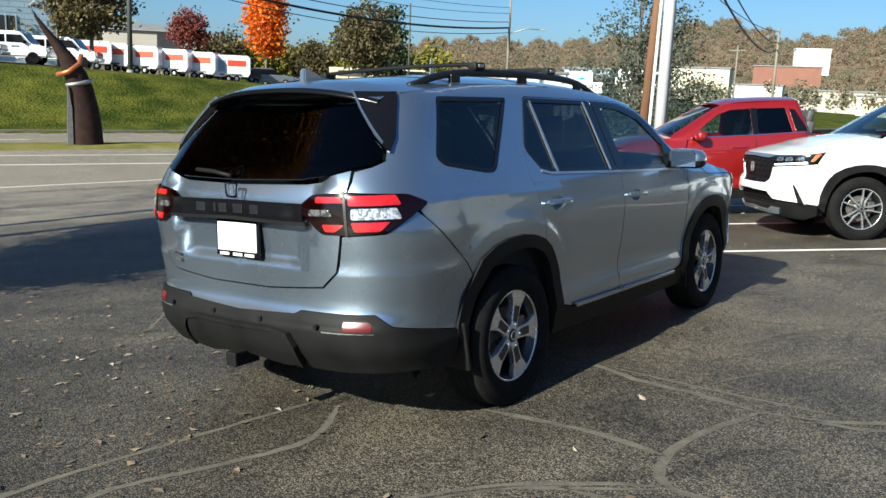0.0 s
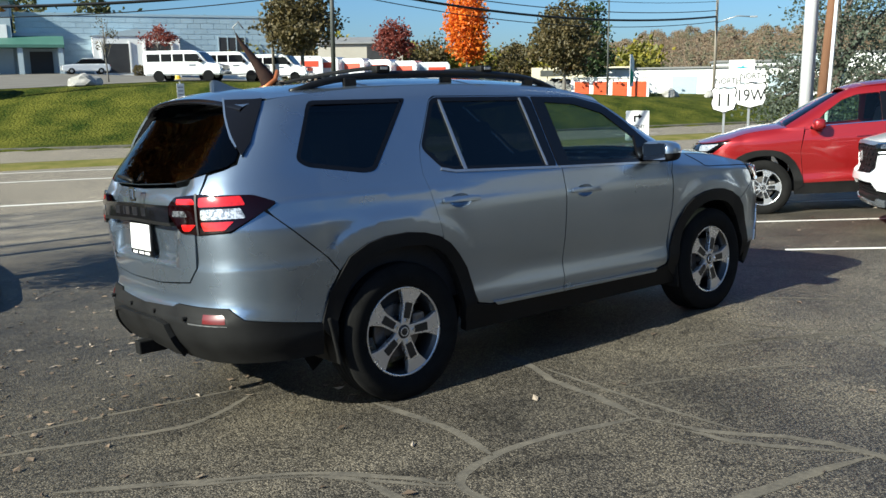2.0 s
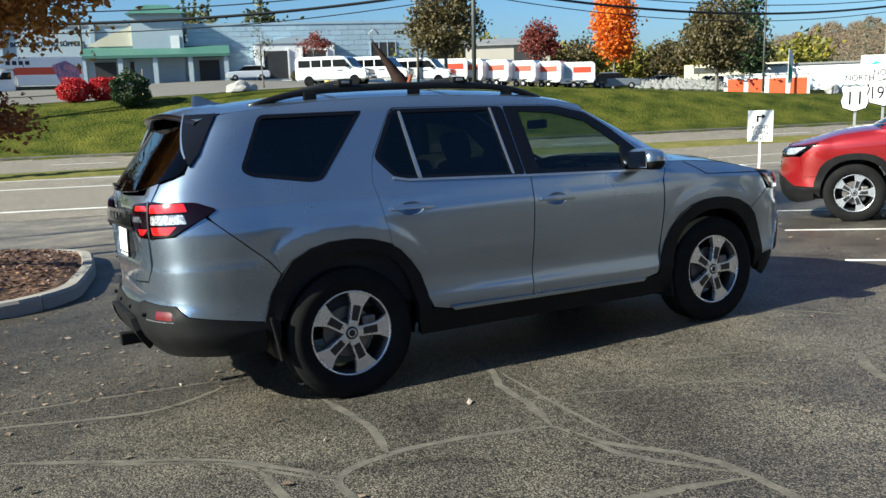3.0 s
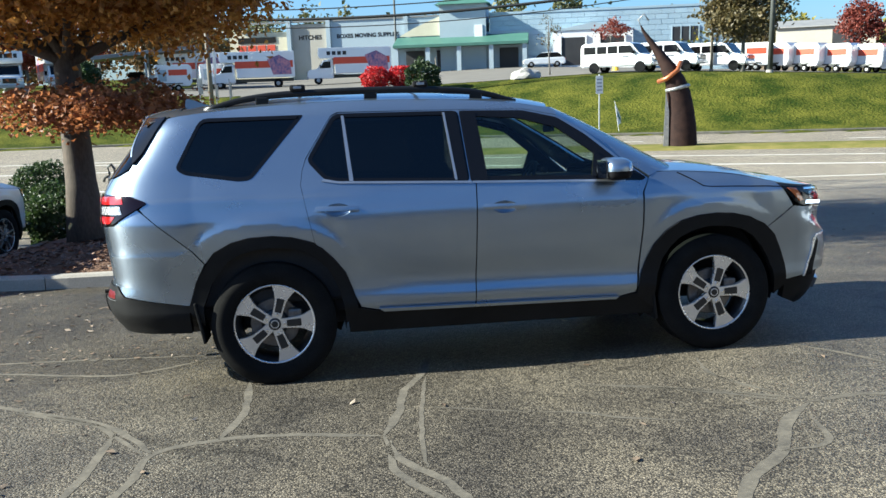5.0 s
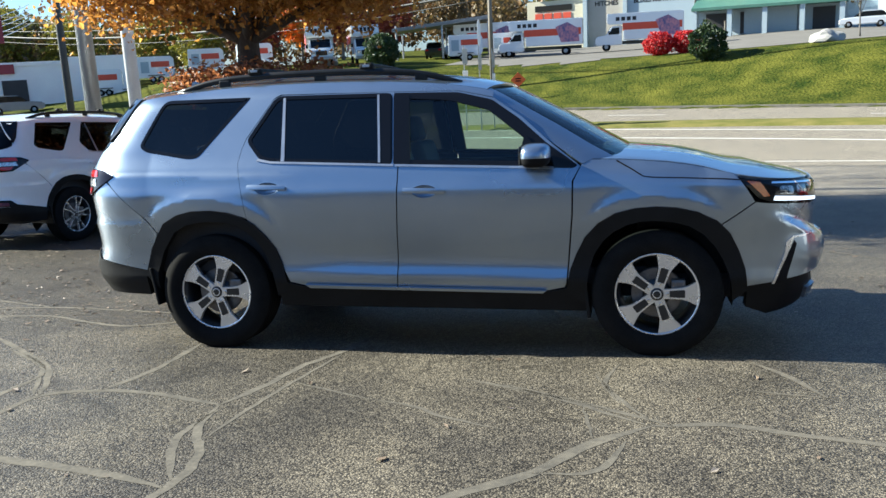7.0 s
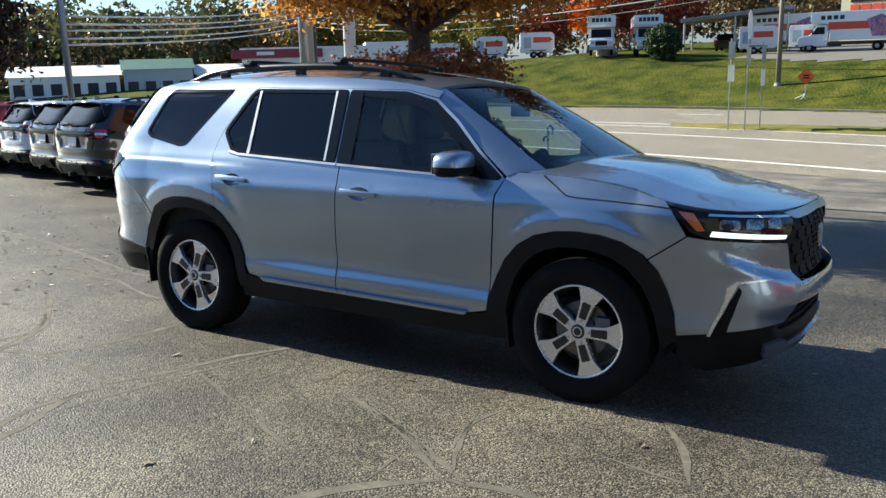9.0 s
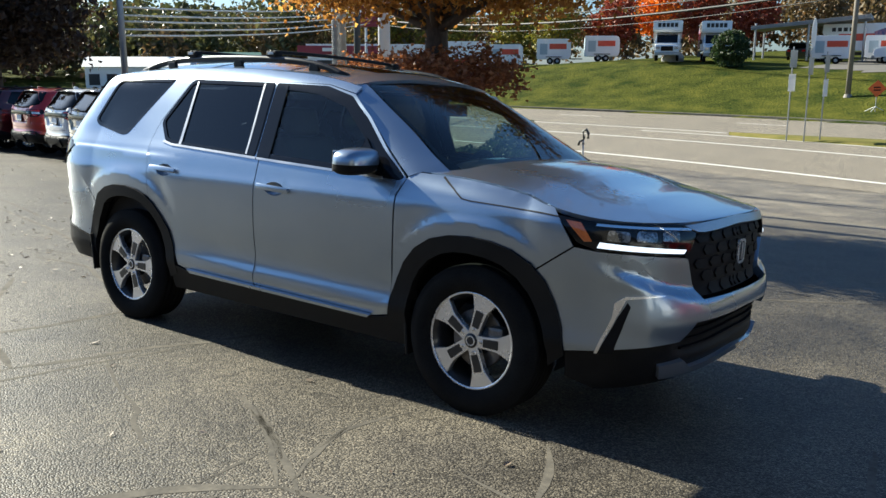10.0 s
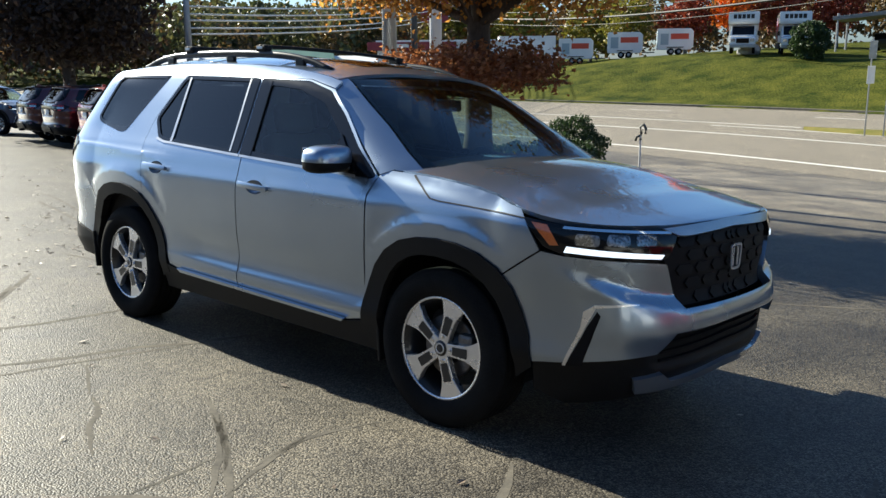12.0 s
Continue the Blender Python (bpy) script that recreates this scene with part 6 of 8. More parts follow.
def woods(name, spots, material, size, per, label, seed):
    """Far woodland as one body of leaf clumps: spots of (x, y, z, crown radius, height)."""
    rng = np.random.default_rng(seed)
    cs = []
    for x, y, z, r, h in spots:
        k = max(4, per // 14)
        d = rng.normal(size=(k, 3))
        d /= np.linalg.norm(d, axis=1, keepdims=True)
        c = np.array((x, y, z + h * .58)) + d * np.array((r, r, h * .42)) * rng.uniform(.5, 1, (k, 1))
        cs.append((c[:, None] + rng.normal(size=(k, 14, 3)) * r * .22).reshape(-1, 3))
    return tagged(leaf_mesh(name, np.concatenate(cs), size, rng, material), label, "woods", "", "stuff")


def band(a0, a1, d0, d1, n, r, h, seed, base=None):
    rng = np.random.default_rng(seed)
    out = []
    for _ in range(n):
        a, d = radians(rng.uniform(a0, a1)), rng.uniform(d0, d1)
        x, y = d * math.cos(a), d * math.sin(a)
        out.append((x, y, base(x, y) if base else gz(x, y), r * rng.uniform(.7, 1.3), h * rng.uniform(.75, 1.2)))
    return out


woods("woodland", band(128, 162, 120, 185, 170, 4.0, 11, 1), MIXED_GREEN, .95, 200, "mixed late-autumn woodland behind the road", 71)
woods("woodland", band(127, 160, 118, 180, 100, 3.6, 9.5, 2), MIXED, .95, 190, "brown and rust autumn woodland behind the road", 72)
woods("woodland", band(97, 129, 125, 175, 100, 4.0, 10, 3), MIXED, .95, 180, "autumn woodland behind the yard", 73)
woods("woodland", band(60, 97, 150, 190, 50, 4.0, 13, 4), MIXED_GREEN, 1.0, 170, "tree tops behind the warehouse", 74)
woods("woodland", band(38, 58, 130, 170, 50, 3.4, 6, 5), YELLOW, 1.0, 150, "olive tree line behind the storage yard", 75)


# ---- hills: ridges clothed in trees ----
HILL = pbr("hill_forest_floor", (.11, .085, .05), .95, 0, (.17, .12, .07), .03, .4, .5)


def ridge_z(x, y):
    a, d = np.degrees(np.arctan2(y, x)), np.hypot(x, y)
    top = pw(a, -40, 60, 0, 62, 8, 66, 12, 58, 15.5, 50, 17, 56, 19.5, 66, 22, 60, 25, 50, 28, 44, 31, 41, 34, 42, 37, 40, 39, 36, 41, 26, 46, 30, 60, 34)
    t = np.clip((d - 420) / 480, 0, 1)
    return -8 + (top + 8 + 3 * np.sin(a * 2.7) + 2 * np.sin(a * 6.1)) * t * t * (3 - 2 * t)


def hill_mesh():
    aa, dd = np.radians(np.linspace(-40, 62, 140)), np.linspace(300, 1100, 30)
    A, D = np.meshgrid(aa, dd)
    X, Y = D * np.cos(A), D * np.sin(A)
    v = np.stack([X, Y, ridge_z(X, Y)], -1).reshape(-1, 3)
    n = len(aa)
    f = [(j * n + i, j * n + i + 1, (j + 1) * n + i + 1, (j + 1) * n + i) for j in range(len(dd) - 1) for i in range(n - 1)]
    return tagged(pyd("backdrop", v, [g[::-1] for g in f], HILL, None, "", True), "wooded autumn ridge on the skyline", "hill", "", "structure")


hill_mesh()
rz = lambda x, y: float(ridge_z(np.float64(x), np.float64(y))) - 1
woods("hill_woods", band(-8, 44, 540, 900, 3000, 3.4, 7, 6, rz), HAZED_BROWN, 1.05, 70, "rust-brown woods on the ridge", 76)
woods("hill_woods", band(-8, 44, 460, 900, 1700, 3.4, 7, 7, rz), HAZED_OLIVE, 1.05, 70, "olive woods on the ridge", 77)

woods("valley_trees", band(4, 36, 190, 380, 150, 3.0, 5.0, 8, lambda x, y: -3.0 + .01 * math.hypot(x, y)), HAZED_OLIVE, .75, 112, "olive and brown trees along the valley floor", 78)
woods("valley_trees", band(4, 36, 200, 400, 110, 3.0, 5.5, 9, lambda x, y: -3.0 + .01 * math.hypot(x, y)), HAZED_BROWN, .75, 112, "brown autumn trees along the valley floor", 79)


# ---- buildings, yard and street furniture beyond the lot ----
WALL_BLUE = pbr("pale_blue_block", (.30, .40, .48), .8, 0, (.36, .46, .53), .4, 9, .02, random_tint=.06)
WALL_CREAM = pbr("cream_panel", (.55, .50, .36), .8, 0, (.62, .57, .43), .5, 8)
WALL_PALE = pbr("pale_panel", (.33, .40, .45), .75, 0, (.38, .45, .49), .5, 8)
WALL_WHITE = pbr("white_siding", (.82, .82, .80), .7, 0, (.74, .74, .73), .6, 10)
WALL_TAN = pbr("tan_metal_siding", (.38, .35, .29), .7, 0, (.45, .42, .36), .6, 10)
ROOF_GREEN = pbr("green_roofing", (.05, .13, .10), .55, 0, (.075, .17, .13), .8, 12)
ROOF_GREY = pbr("grey_roofing", (.16, .16, .16), .7, 0, (.22, .22, .22), .8, 12)
DARK_OPENING = pbr("dark_doorway", (.02, .02, .022), .6, 0, (.035, .035, .037), 1, 12)
DOOR_ORANGE = pbr("orange_shutter", (.62, .095, .025), .55, 0, (.54, .08, .02), 1.5, 14, random_tint=.05)
BAND_ORANGE = pbr("orange_band", (.60, .075, .03), .5, 0, (.52, .065, .03), 1.5, 20)
MAROON = pbr("maroon_fascia", (.20, .02, .035), .5, 0, (.25, .03, .045), 1.5, 20)
STEEL_GREY = pbr("galvanised_steel", (.30, .31, .32), .45, .6, (.38, .39, .40), 4, 60)
POLE_WHITE = pbr("white_pole_paint", (.62, .63, .64), .5, 0, (.70, .71, .72), 3, 50)
POLE_DARK = pbr("dark_pole_paint", (.045, .05, .045), .6, 0, (.07, .075, .07), 3, 40)
WOOD_POLE = pbr("creosoted_pole", (.15, .072, .036), .85, 0, (.22, .115, .06), 4, 60, .006, stretch=(1, 1, .08))
WOOD_GREY = pbr("weathered_pole", (.17, .15, .12), .9, 0, (.24, .215, .175), 4, 60, .006, stretch=(1, 1, .08))
WIRE = pbr("black_cable", (.02, .02, .02), .6)
SIGN_WHITE = pbr("sign_white", (.80, .80, .78), .5, 0, (.76, .76, .74), 3, 40)
SIGN_BLACK = pbr("sign_black", (.008, .008, .008), .7, spec=.2)
SIGN_ORANGE = pbr("sign_orange", (.80, .14, .02), .5, 0, (.74, .12, .02), 3, 40)
RUSTED = pbr("rusted_plate", (.018, .011, .010), .75, .1, (.042, .024, .019), 3, 40, .004, spec=.15)
COPPER = pbr("copper_band", (.55, .20, .08), .4, .6, (.45, .15, .06), 6, 40)
FOIL = pbr("bare_metal_plate", (.55, .55, .55), .3, .8, (.30, .30, .30), 9, 60)
STONE = pbr("field_stone", (.26, .25, .23), .9, 0, (.38, .37, .35), 1.5, 20, .02)
MULCH = pbr("bark_mulch", (.060, .030, .017), .95, 0, (.17, .095, .055), 9, 60, .03, contrast=(.25, .75))
YELLOW_PAINT = pbr("yellow_post_paint", (.65, .42, .02), .6, 0, (.58, .37, .02), 3, 40)


def text_part(body, size, m, material, parent, name="lettering", squeeze=1.0, bold=0.0):
    cu = bpy.data.curves.new(name, "FONT")
    cu.body, cu.size, cu.align_x, cu.align_y, cu.extrude = body, size, "CENTER", "CENTER", .006
    cu.offset = bold
    tmp = bpy.data.objects.new("tmp", cu)
    scene.collection.objects.link(tmp)
    me = bpy.data.meshes.new_from_object(tmp.evaluated_get(bpy.context.evaluated_depsgraph_get()))
    bpy.data.objects.remove(tmp)
    me.materials.clear()
    ob = part_of_mesh(name, me, material, parent)
    ob.matrix_local = m @ Matrix.Diagonal((squeeze, 1, 1, 1))
    return ob


def quad_box(name, parent, material, u0, u1, n0, n1, z0, z1, bevel=.0, label=""):
    return part(name, box_bm((abs(u1 - u0), abs(n1 - n0), z1 - z0), pose((u0 + u1) / 2, (n0 + n1) / 2, (z0 + z1) / 2), bevel), material, parent, label)


# the blue warehouse: u along the front from its left end, y of the frame goes inwards
ang = math.degrees(math.atan2(-12.5, 46.5))
hall = thing("warehouse", pose(-4.0, 102.7, 3.2, 0, 0, ang), "long pale blue warehouse with cream wing and green porch", "building")
Q = lambda nm, mt, *a, **k: quad_box(nm, hall, mt, *a, **k)
Q("block_wall", WALL_BLUE, 24, 52, 0, 30, -1, 6.1)
Q("parapet", WALL_BLUE, 23.9, 52.1, -.12, .3, 6.1, 6.35)
for r in range(10):  # courses of the block front
    for c in range(19):
        x0 = 24.1 + c * 1.45 + (.72 if r % 2 else 0)
        if x0 + 1.4 < 52 and not (30.8 < x0 + .7 < 40.6 and r < 6):
            Q("wall_block", WALL_BLUE, x0, x0 + 1.41, -.06, 0, .1 + r * .59, .1 + r * .59 + .55, bevel=.02)
Q("portal", WALL_WHITE, 31.3, 40.3, -1.6, 0, -1, 3.9)
v = [(31.1, -1.7, 3.9), (40.5, -1.7, 3.9), (35.8, -1.7, 4.7), (31.1, 0, 3.9), (40.5, 0, 3.9), (35.8, 0, 4.7)]
pyd("portal_gable", v, [(0, 1, 2), (5, 4, 3), (0, 2, 5, 3), (2, 1, 4, 5)], WALL_PALE, hall)
for u in (33.6, 38.0):
    Q("roller_door", DARK_OPENING, u - 1.35, u + 1.35, -1.66, -1.6, 0, 3.1)
    for s in (-1.43, 1.43):
        Q("door_post", WALL_WHITE, u + s - .09, u + s + .09, -1.75, -1.58, 0, 3.3)
for u in (45.3, 46.3, 47.3):
    Q("window_pane", DARK_OPENING, u - .42, u + .42, -.1, -.02, 2.3, 3.9)
for u in (44.8, 45.8, 46.8, 47.8):
    Q("window_bar", WALL_PALE, u - .05, u + .05, -.14, -.02, 2.2, 4.0)
Q("tower", WALL_PALE, 18.2, 23.6, -1, 5, -1, 7.4)
Q("tower_window", WALL_WHITE, 22.3, 23.2, -1.08, -1.0, 3.3, 5.0)
v = [(17.7, -1.6, 7.4), (24.1, -1.6, 7.4), (24.1, 5.6, 7.4), (17.7, 5.6, 7.4), (19.6, .6, 8.5), (22.2, .6, 8.5), (22.2, 3.4, 8.5), (19.6, 3.4, 8.5)]
pyd("tower_roof", v, [(0, 1, 5, 4), (1, 2, 6, 5), (2, 3, 7, 6), (3, 0, 4, 7), (4, 5, 6, 7), (3, 2, 1, 0)], ROOF_GREEN, hall)
v = [(13.0, -3.5, 2.9), (28.5, -3.5, 2.9), (28.5, 0, 4.0), (13.0, 0, 4.0), (13.0, -3.5, 2.6), (28.5, -3.5, 2.6), (28.5, 0, 2.6), (13.0, 0, 2.6)]
pyd("porch_roof", v, [(0, 1, 2, 3), (4, 7, 6, 5), (0, 4, 5, 1), (1, 5, 6, 2), (3, 7, 4, 0)], ROOF_GREEN, hall)
for u in (13.3, 17, 20.6, 24.3, 28.1):
    Q("porch_post", WALL_PALE, u - .25, u + .25, -3.3, -2.8, -1, 2.6)
for u in (15.1, 18.8, 22.5, 26.2):
    Q("porch_door", DARK_OPENING, u - 1.1, u + 1.1, -.35, -.25, 0, 2.3)
Q("porch_wall", WALL_PALE, 13, 28.5, -.25, .5, -1, 4.2)
v = [(13.2, -.4, 4.0), (18.2, -.4, 4.0), (18.2, -.4, 6.2), (15.2, -.4, 5.0)]
pyd("cream_gable", v, [(0, 1, 2, 3)], WALL_CREAM, hall)
Q("back_wing", WALL_PALE, 3.9, 22, 3, 20, -1, 6.4)
Q("cream_wing", WALL_CREAM, -9, -1.1, 3.5, 18, -1, 5.4)
Q("pale_wing", WALL_TAN, -1.1, 3.9, 3.2, 18, -1, 6.2)
for u in (-1.1, 3.9, 13.6, 21.8):
    Q("pilaster", WALL_PALE, u - .25, u + .25, 2.7, 3.2, -1, 6.7)
Q("wing_cap", ROOF_GREY, -9, 22, 2.9, 3.3, 6.4, 6.6)
up = Matrix.Rotation(radians(90), 4, "X")
for body, u, n, size in (("HITCHES", 1.5, 3.19, .74), ("BOXES MOVING SUPPLIES", 8.8, 2.99, .68), ("PROPANE", 16.0, 2.99, .80)):
    text_part(body, size, pose(u, n, 4.55) @ up, SIGN_BLACK, hall, bold=.022)
Q("wall_bar", SIGN_BLACK, -7.9, -3.0, 3.42, 3.5, 4.15, 4.85)
for k in range(4):
    Q("wall_bar", BAND_ORANGE, -7.9 + 1.25 * k, -6.9 + 1.25 * k, 3.42, 3.5, 3.2, 3.9)

shed = thing("metal_shed", pose(51, 79.5, 4.0, 0, 0, -33), "low tan metal shed with an open dark bay", "shed")
part("wall", box_bm((9.5, 7, 3.2), pose(0, 3.5, .6)), WALL_TAN, shed)
pyd("roof", [(-5, -.3, 2.1), (5, -.3, 2.1), (5, 7.3, 2.1), (-5, 7.3, 2.1), (-5, 3.5, 3.0), (5, 3.5, 3.0)], [(0, 1, 5, 4), (2, 3, 4, 5), (0, 4, 3), (1, 2, 5)], ROOF_GREY, shed)
part("bay_opening", box_bm((2.6, .1, 1.9), pose(2.0, -.03, .9)), DARK_OPENING, shed)

units = thing("storage_units", pose(60.6, 56.0, -.45, 0, 0, math.degrees(math.atan2(-5.4, 4.7))), "white storage block with four orange roller doors", "storage block")
part("block", box_bm((7.6, 3, 2.45), pose(3.6, 1.5, 1.1), .02), WALL_WHITE, units)
for k in range(4):
    door = part("roller_door", box_bm((1.42, .06, 1.85), pose(.85 + 1.85 * k, -.02, 1.05), .01), DOOR_ORANGE, units)
    for j in range(7):
        part("slat", box_bm((1.40, .03, .2), pose(.85 + 1.85 * k, -.055, .28 + j * .255), .01), DOOR_ORANGE, door)
part("roof_edge", box_bm((7.8, 3.2, .10), pose(3.6, 1.5, 2.37), .02), WALL_WHITE, units)
annex = thing("white_workshop", pose(71.5, 63.0, -.6, 0, 0, math.degrees(math.atan2(-12.4, 8.9))), "long low white workshop beside the road", "building")
part("wall", box_bm((24, 8, 3.6), pose(12, 4, 1.6), .02), WALL_WHITE, annex)
part("roof", box_bm((24.4, 8.4, .2), pose(12, 4, 3.5), .02), ROOF_GREY, annex)
for k in range(4):
    part("sunlit_panel", box_bm((2.6, .06, 2.4), pose(5 + 5 * k, -.02, 1.4), .01), WALL_PALE, annex)
sign_house = thing("workshop_sign", pose(75.5, 72.0, 1.0, 0, 0, -46), "cream workshop front with a dark name board", "building")
part("wall", box_bm((12, 4, 3.4), pose(2.5, 2, .6), .02), WALL_CREAM, sign_house)
for u, w in ((-.6, 3.6), (4.2, 2.6)):
    part("sign_bar", box_bm((w, .06, .7), pose(u, -.03, 1.6)), POLE_DARK, sign_house)

station = thing("service_station", pose(-61.5, 63.5, -.7, 0, 0, 39), "white service station with a maroon fascia", "building")
part("wall", box_bm((13, 9, 4.3), pose(5, 5.5, 2.1), .02), WALL_WHITE, station)
part("fascia", box_bm((9.5, .3, .9), pose(2.2, .9, 3.9), .02), MAROON, station)
part("white_cap", box_bm((13.3, 9.3, .35), pose(5, 5.5, 4.35), .02), WALL_WHITE, station)
for k in range(3):
    part("bay_door", box_bm((2.2, .1, 2.7), pose(.6 + 3.1 * k, .96, 1.5)), DARK_OPENING, station)
part("side_wing", box_bm((6, 6, 4.9), pose(14.5, 4.2, 2.4), .02), WALL_WHITE, station)
part("fascia_bar", box_bm((1.8, .1, .35), pose(1.0, .72, 3.95)), SIGN_WHITE, station)
pylon = thing("station_sign", pose(-52.5, 60.5, -.9, 0, 0, 39), "maroon sign board on a white pole", "sign")
part("pole", cyl_bm(.14, .12, (0, 0, 0), (0, 0, 6.5), 10), POLE_WHITE, pylon)
part("board", box_bm((2.6, .3, 2.9), pose(0, 0, 7.6), .03), MAROON, pylon)
part("board_bar", box_bm((1.5, .04, .35), pose(.2, -.17, 7.6)), SIGN_WHITE, pylon)
low = thing("roadside_shops", pose(-92, 55, -1.6, 0, 0, 52), "row of low white-roofed roadside shops", "building")
for k, (w, h, mt) in enumerate(((12, 3.0, WALL_WHITE), (8, 3.6, WALL_PALE), (12, 2.8, WALL_WHITE))):
    x0 = (0, 12.5, 21)[k]
    part("shop_wall", box_bm((w, 7, h), pose(x0 + w / 2, 3.5, h / 2), .02), mt, low)
    pyd("shop_roof", [(x0 - .3, -.4, h), (x0 + w + .3, -.4, h), (x0 + w + .3, 7.4, h), (x0 - .3, 7.4, h), (x0 - .3, 3.5, h + 1.2), (x0 + w + .3, 3.5, h + 1.2)], [(0, 1, 5, 4), (2, 3, 4, 5), (0, 4, 3), (1, 2, 5)], (WALL_WHITE, ROOF_GREEN, WALL_WHITE)[k], low)
    for j in range(int(w / 2)):
        part("shop_window", box_bm((1.2, .08, 1.3), pose(x0 + 1 + 2 * j, -.02, 1.5)), DARK_OPENING, low)

# town on the valley floor, far off
rng = np.random.default_rng(77)
for k, (a, d, w, h, z, mt, label) in enumerate((
        (14.3, 418, 14, 7, 15.5, WALL_WHITE, "white block on the hillside far off"), (15.6, 330, 22, 6, 6.0, pbr("far_brick", (.19, .085, .06), .85, 0, (.25, .12, .085), .3, 3), "red brick hall in the valley"),
        (20.5, 230, 14, 5, 3, WALL_CREAM, "cream shop in the valley"), (17.5, 250, 16, 3.5, 1.0, WALL_WHITE, "white low store in the valley"),
        (12.5, 240, 18, 3.5, 0, WALL_TAN, "tan low store in the valley"), (24.5, 240, 12, 5, 2.5, WALL_WHITE, "white shop in the valley"),
        (31, 170, 14, 4, 0.5, WALL_WHITE, "white store beside the highway"), (27.5, 190, 10, 5, 1, WALL_PALE, "pale store beside the highway"), (9.5, 210, 14, 3.5, -1, WALL_CREAM, "cream store in the valley"))):
    x, y = d * math.cos(radians(a)) - 5, d * math.sin(radians(a)) - 2
    b = thing("far_building", pose(x, y, z - 4, 0, 0, a + 90 + rng.uniform(-15, 15)), label, "building")
    part("wall", box_bm((w, w * .6, h + 4), pose(0, 0, (h + 4) / 2), .05), mt, b)
    part("roof", box_bm((w + .6, w * .6 + .6, .4), pose(0, 0, h + 4.1), .05), ROOF_GREY if k else WALL_WHITE, b)
    for j in range(int(w / 3) if k in (6, 7) else 0):
        for sd in (-1, 1):
            part("window", box_bm((1.5, .1, 1.6), pose(-w / 2 + 1.8 + 3 * j, sd * (w * .3 + .03), h * .55 + 4)), DARK_OPENING, b)


# ---- far vehicles ----
def side_form(name, profile, width, material, parent, bevel=.06, y=0.0):
    return prism(name, profile, y - width / 2, y + width / 2, material, parent, "", bevel)


def plain_wheel(parent, x, y, r, w=.22):
    v, f = lathe([(.02, -w / 2), (r * .55, -w / 2), (r * .62, -w / 2 - .015), (r * .95, -w / 2 + .01), (r, -w / 2 + .04), (r, w / 2 - .04), (r * .95, w / 2 - .01), (r * .6, w / 2), (.02, w / 2)], 20)
    o = pyd("wheel", v, f, RUBBER, parent, "", True)
    o.location = (x, y, r)
    for sd in (-1, 1):
        v, f = lathe([(.0, sd * (w / 2 + .008)), (r * .35, sd * (w / 2 + .012)), (r * .56, sd * (w / 2 - .01))], 14)
        pyd("rim", v, f, STEEL_GREY, o)
    return o


def make_van(m, label):
    van = thing("passenger_van", m, label, "van", "vans on the bank")
    side_form("body", [(-2.85, .42), (2.75, .42), (2.85, .75), (2.75, 1.12), (1.75, 1.28), (1.15, 2.02), (.8, 2.12), (-2.7, 2.12), (-2.85, 1.9)], 1.98, WHITE_PAINT, van, .09)
    for sd in (1, -1):
        for x0, x1 in ((-2.55, -1.6), (-1.5, -.75), (-.65, .1)):
            part("side_window", box_bm((x1 - x0, .02, .52), pose((x0 + x1) / 2, -.995 * sd, 1.62), .008), GLOSS_BLACK, van)
        prism("door_window", [(.2, 1.36), (1.55, 1.34), (1.12, 1.88), (.2, 1.88)], -1.0 * sd - .008, -1.0 * sd + .008, GLOSS_BLACK, van)
        part("head_lamp", box_bm((.06, .36, .22), pose(2.80, -.72 * sd, .95), .02), CLEAR_LENS, van)
        part("mirror", box_bm((.12, .22, .28), pose(1.35, -1.1 * sd, 1.42), .03), GLOSS_BLACK, van)
        for x in (-1.75, 1.85):
            plain_wheel(van, x, -.85 * sd, .36)
            part("wheel_arch", cyl_bm(.395, .395, (x, -.90 * sd, .37), (x, -.995 * sd, .37), 24), GLOSS_BLACK, van)
    part("windscreen", box_bm((.02, 1.7, .86), pose(1.52, 0, 1.66, 0, -39, 0), .004), GLOSS_BLACK, van)
    part("grille", box_bm((.05, 1.05, .30), pose(2.83, 0, .93), .02), GLOSS_BLACK, van)
    part("bumper", box_bm((.16, 1.9, .24), pose(2.84, 0, .56), .04), GREY_PAINT, van)
    part("door_bar", box_bm((.5, .01, .12), pose(.75, -1.0, 1.1)), GREY_PAINT, van)
    return van


van = make_van(pose(21.0, 56.6, gz(21.0, 56.6) + .02, 0, 0, -44), "white passenger van parked on the bank top")
for x, y, a in ((25.0, 58.0, -44), (29.4, 59.2, -46)):
    copy_thing(van, pose(x, y, gz(x, y) + .02, 0, 0, a))


PICTURE = pbr("printed_picture", (.10, .09, .22), .5, 0, (.50, .22, .26), 1.6, 5, contrast=(.40, .60))


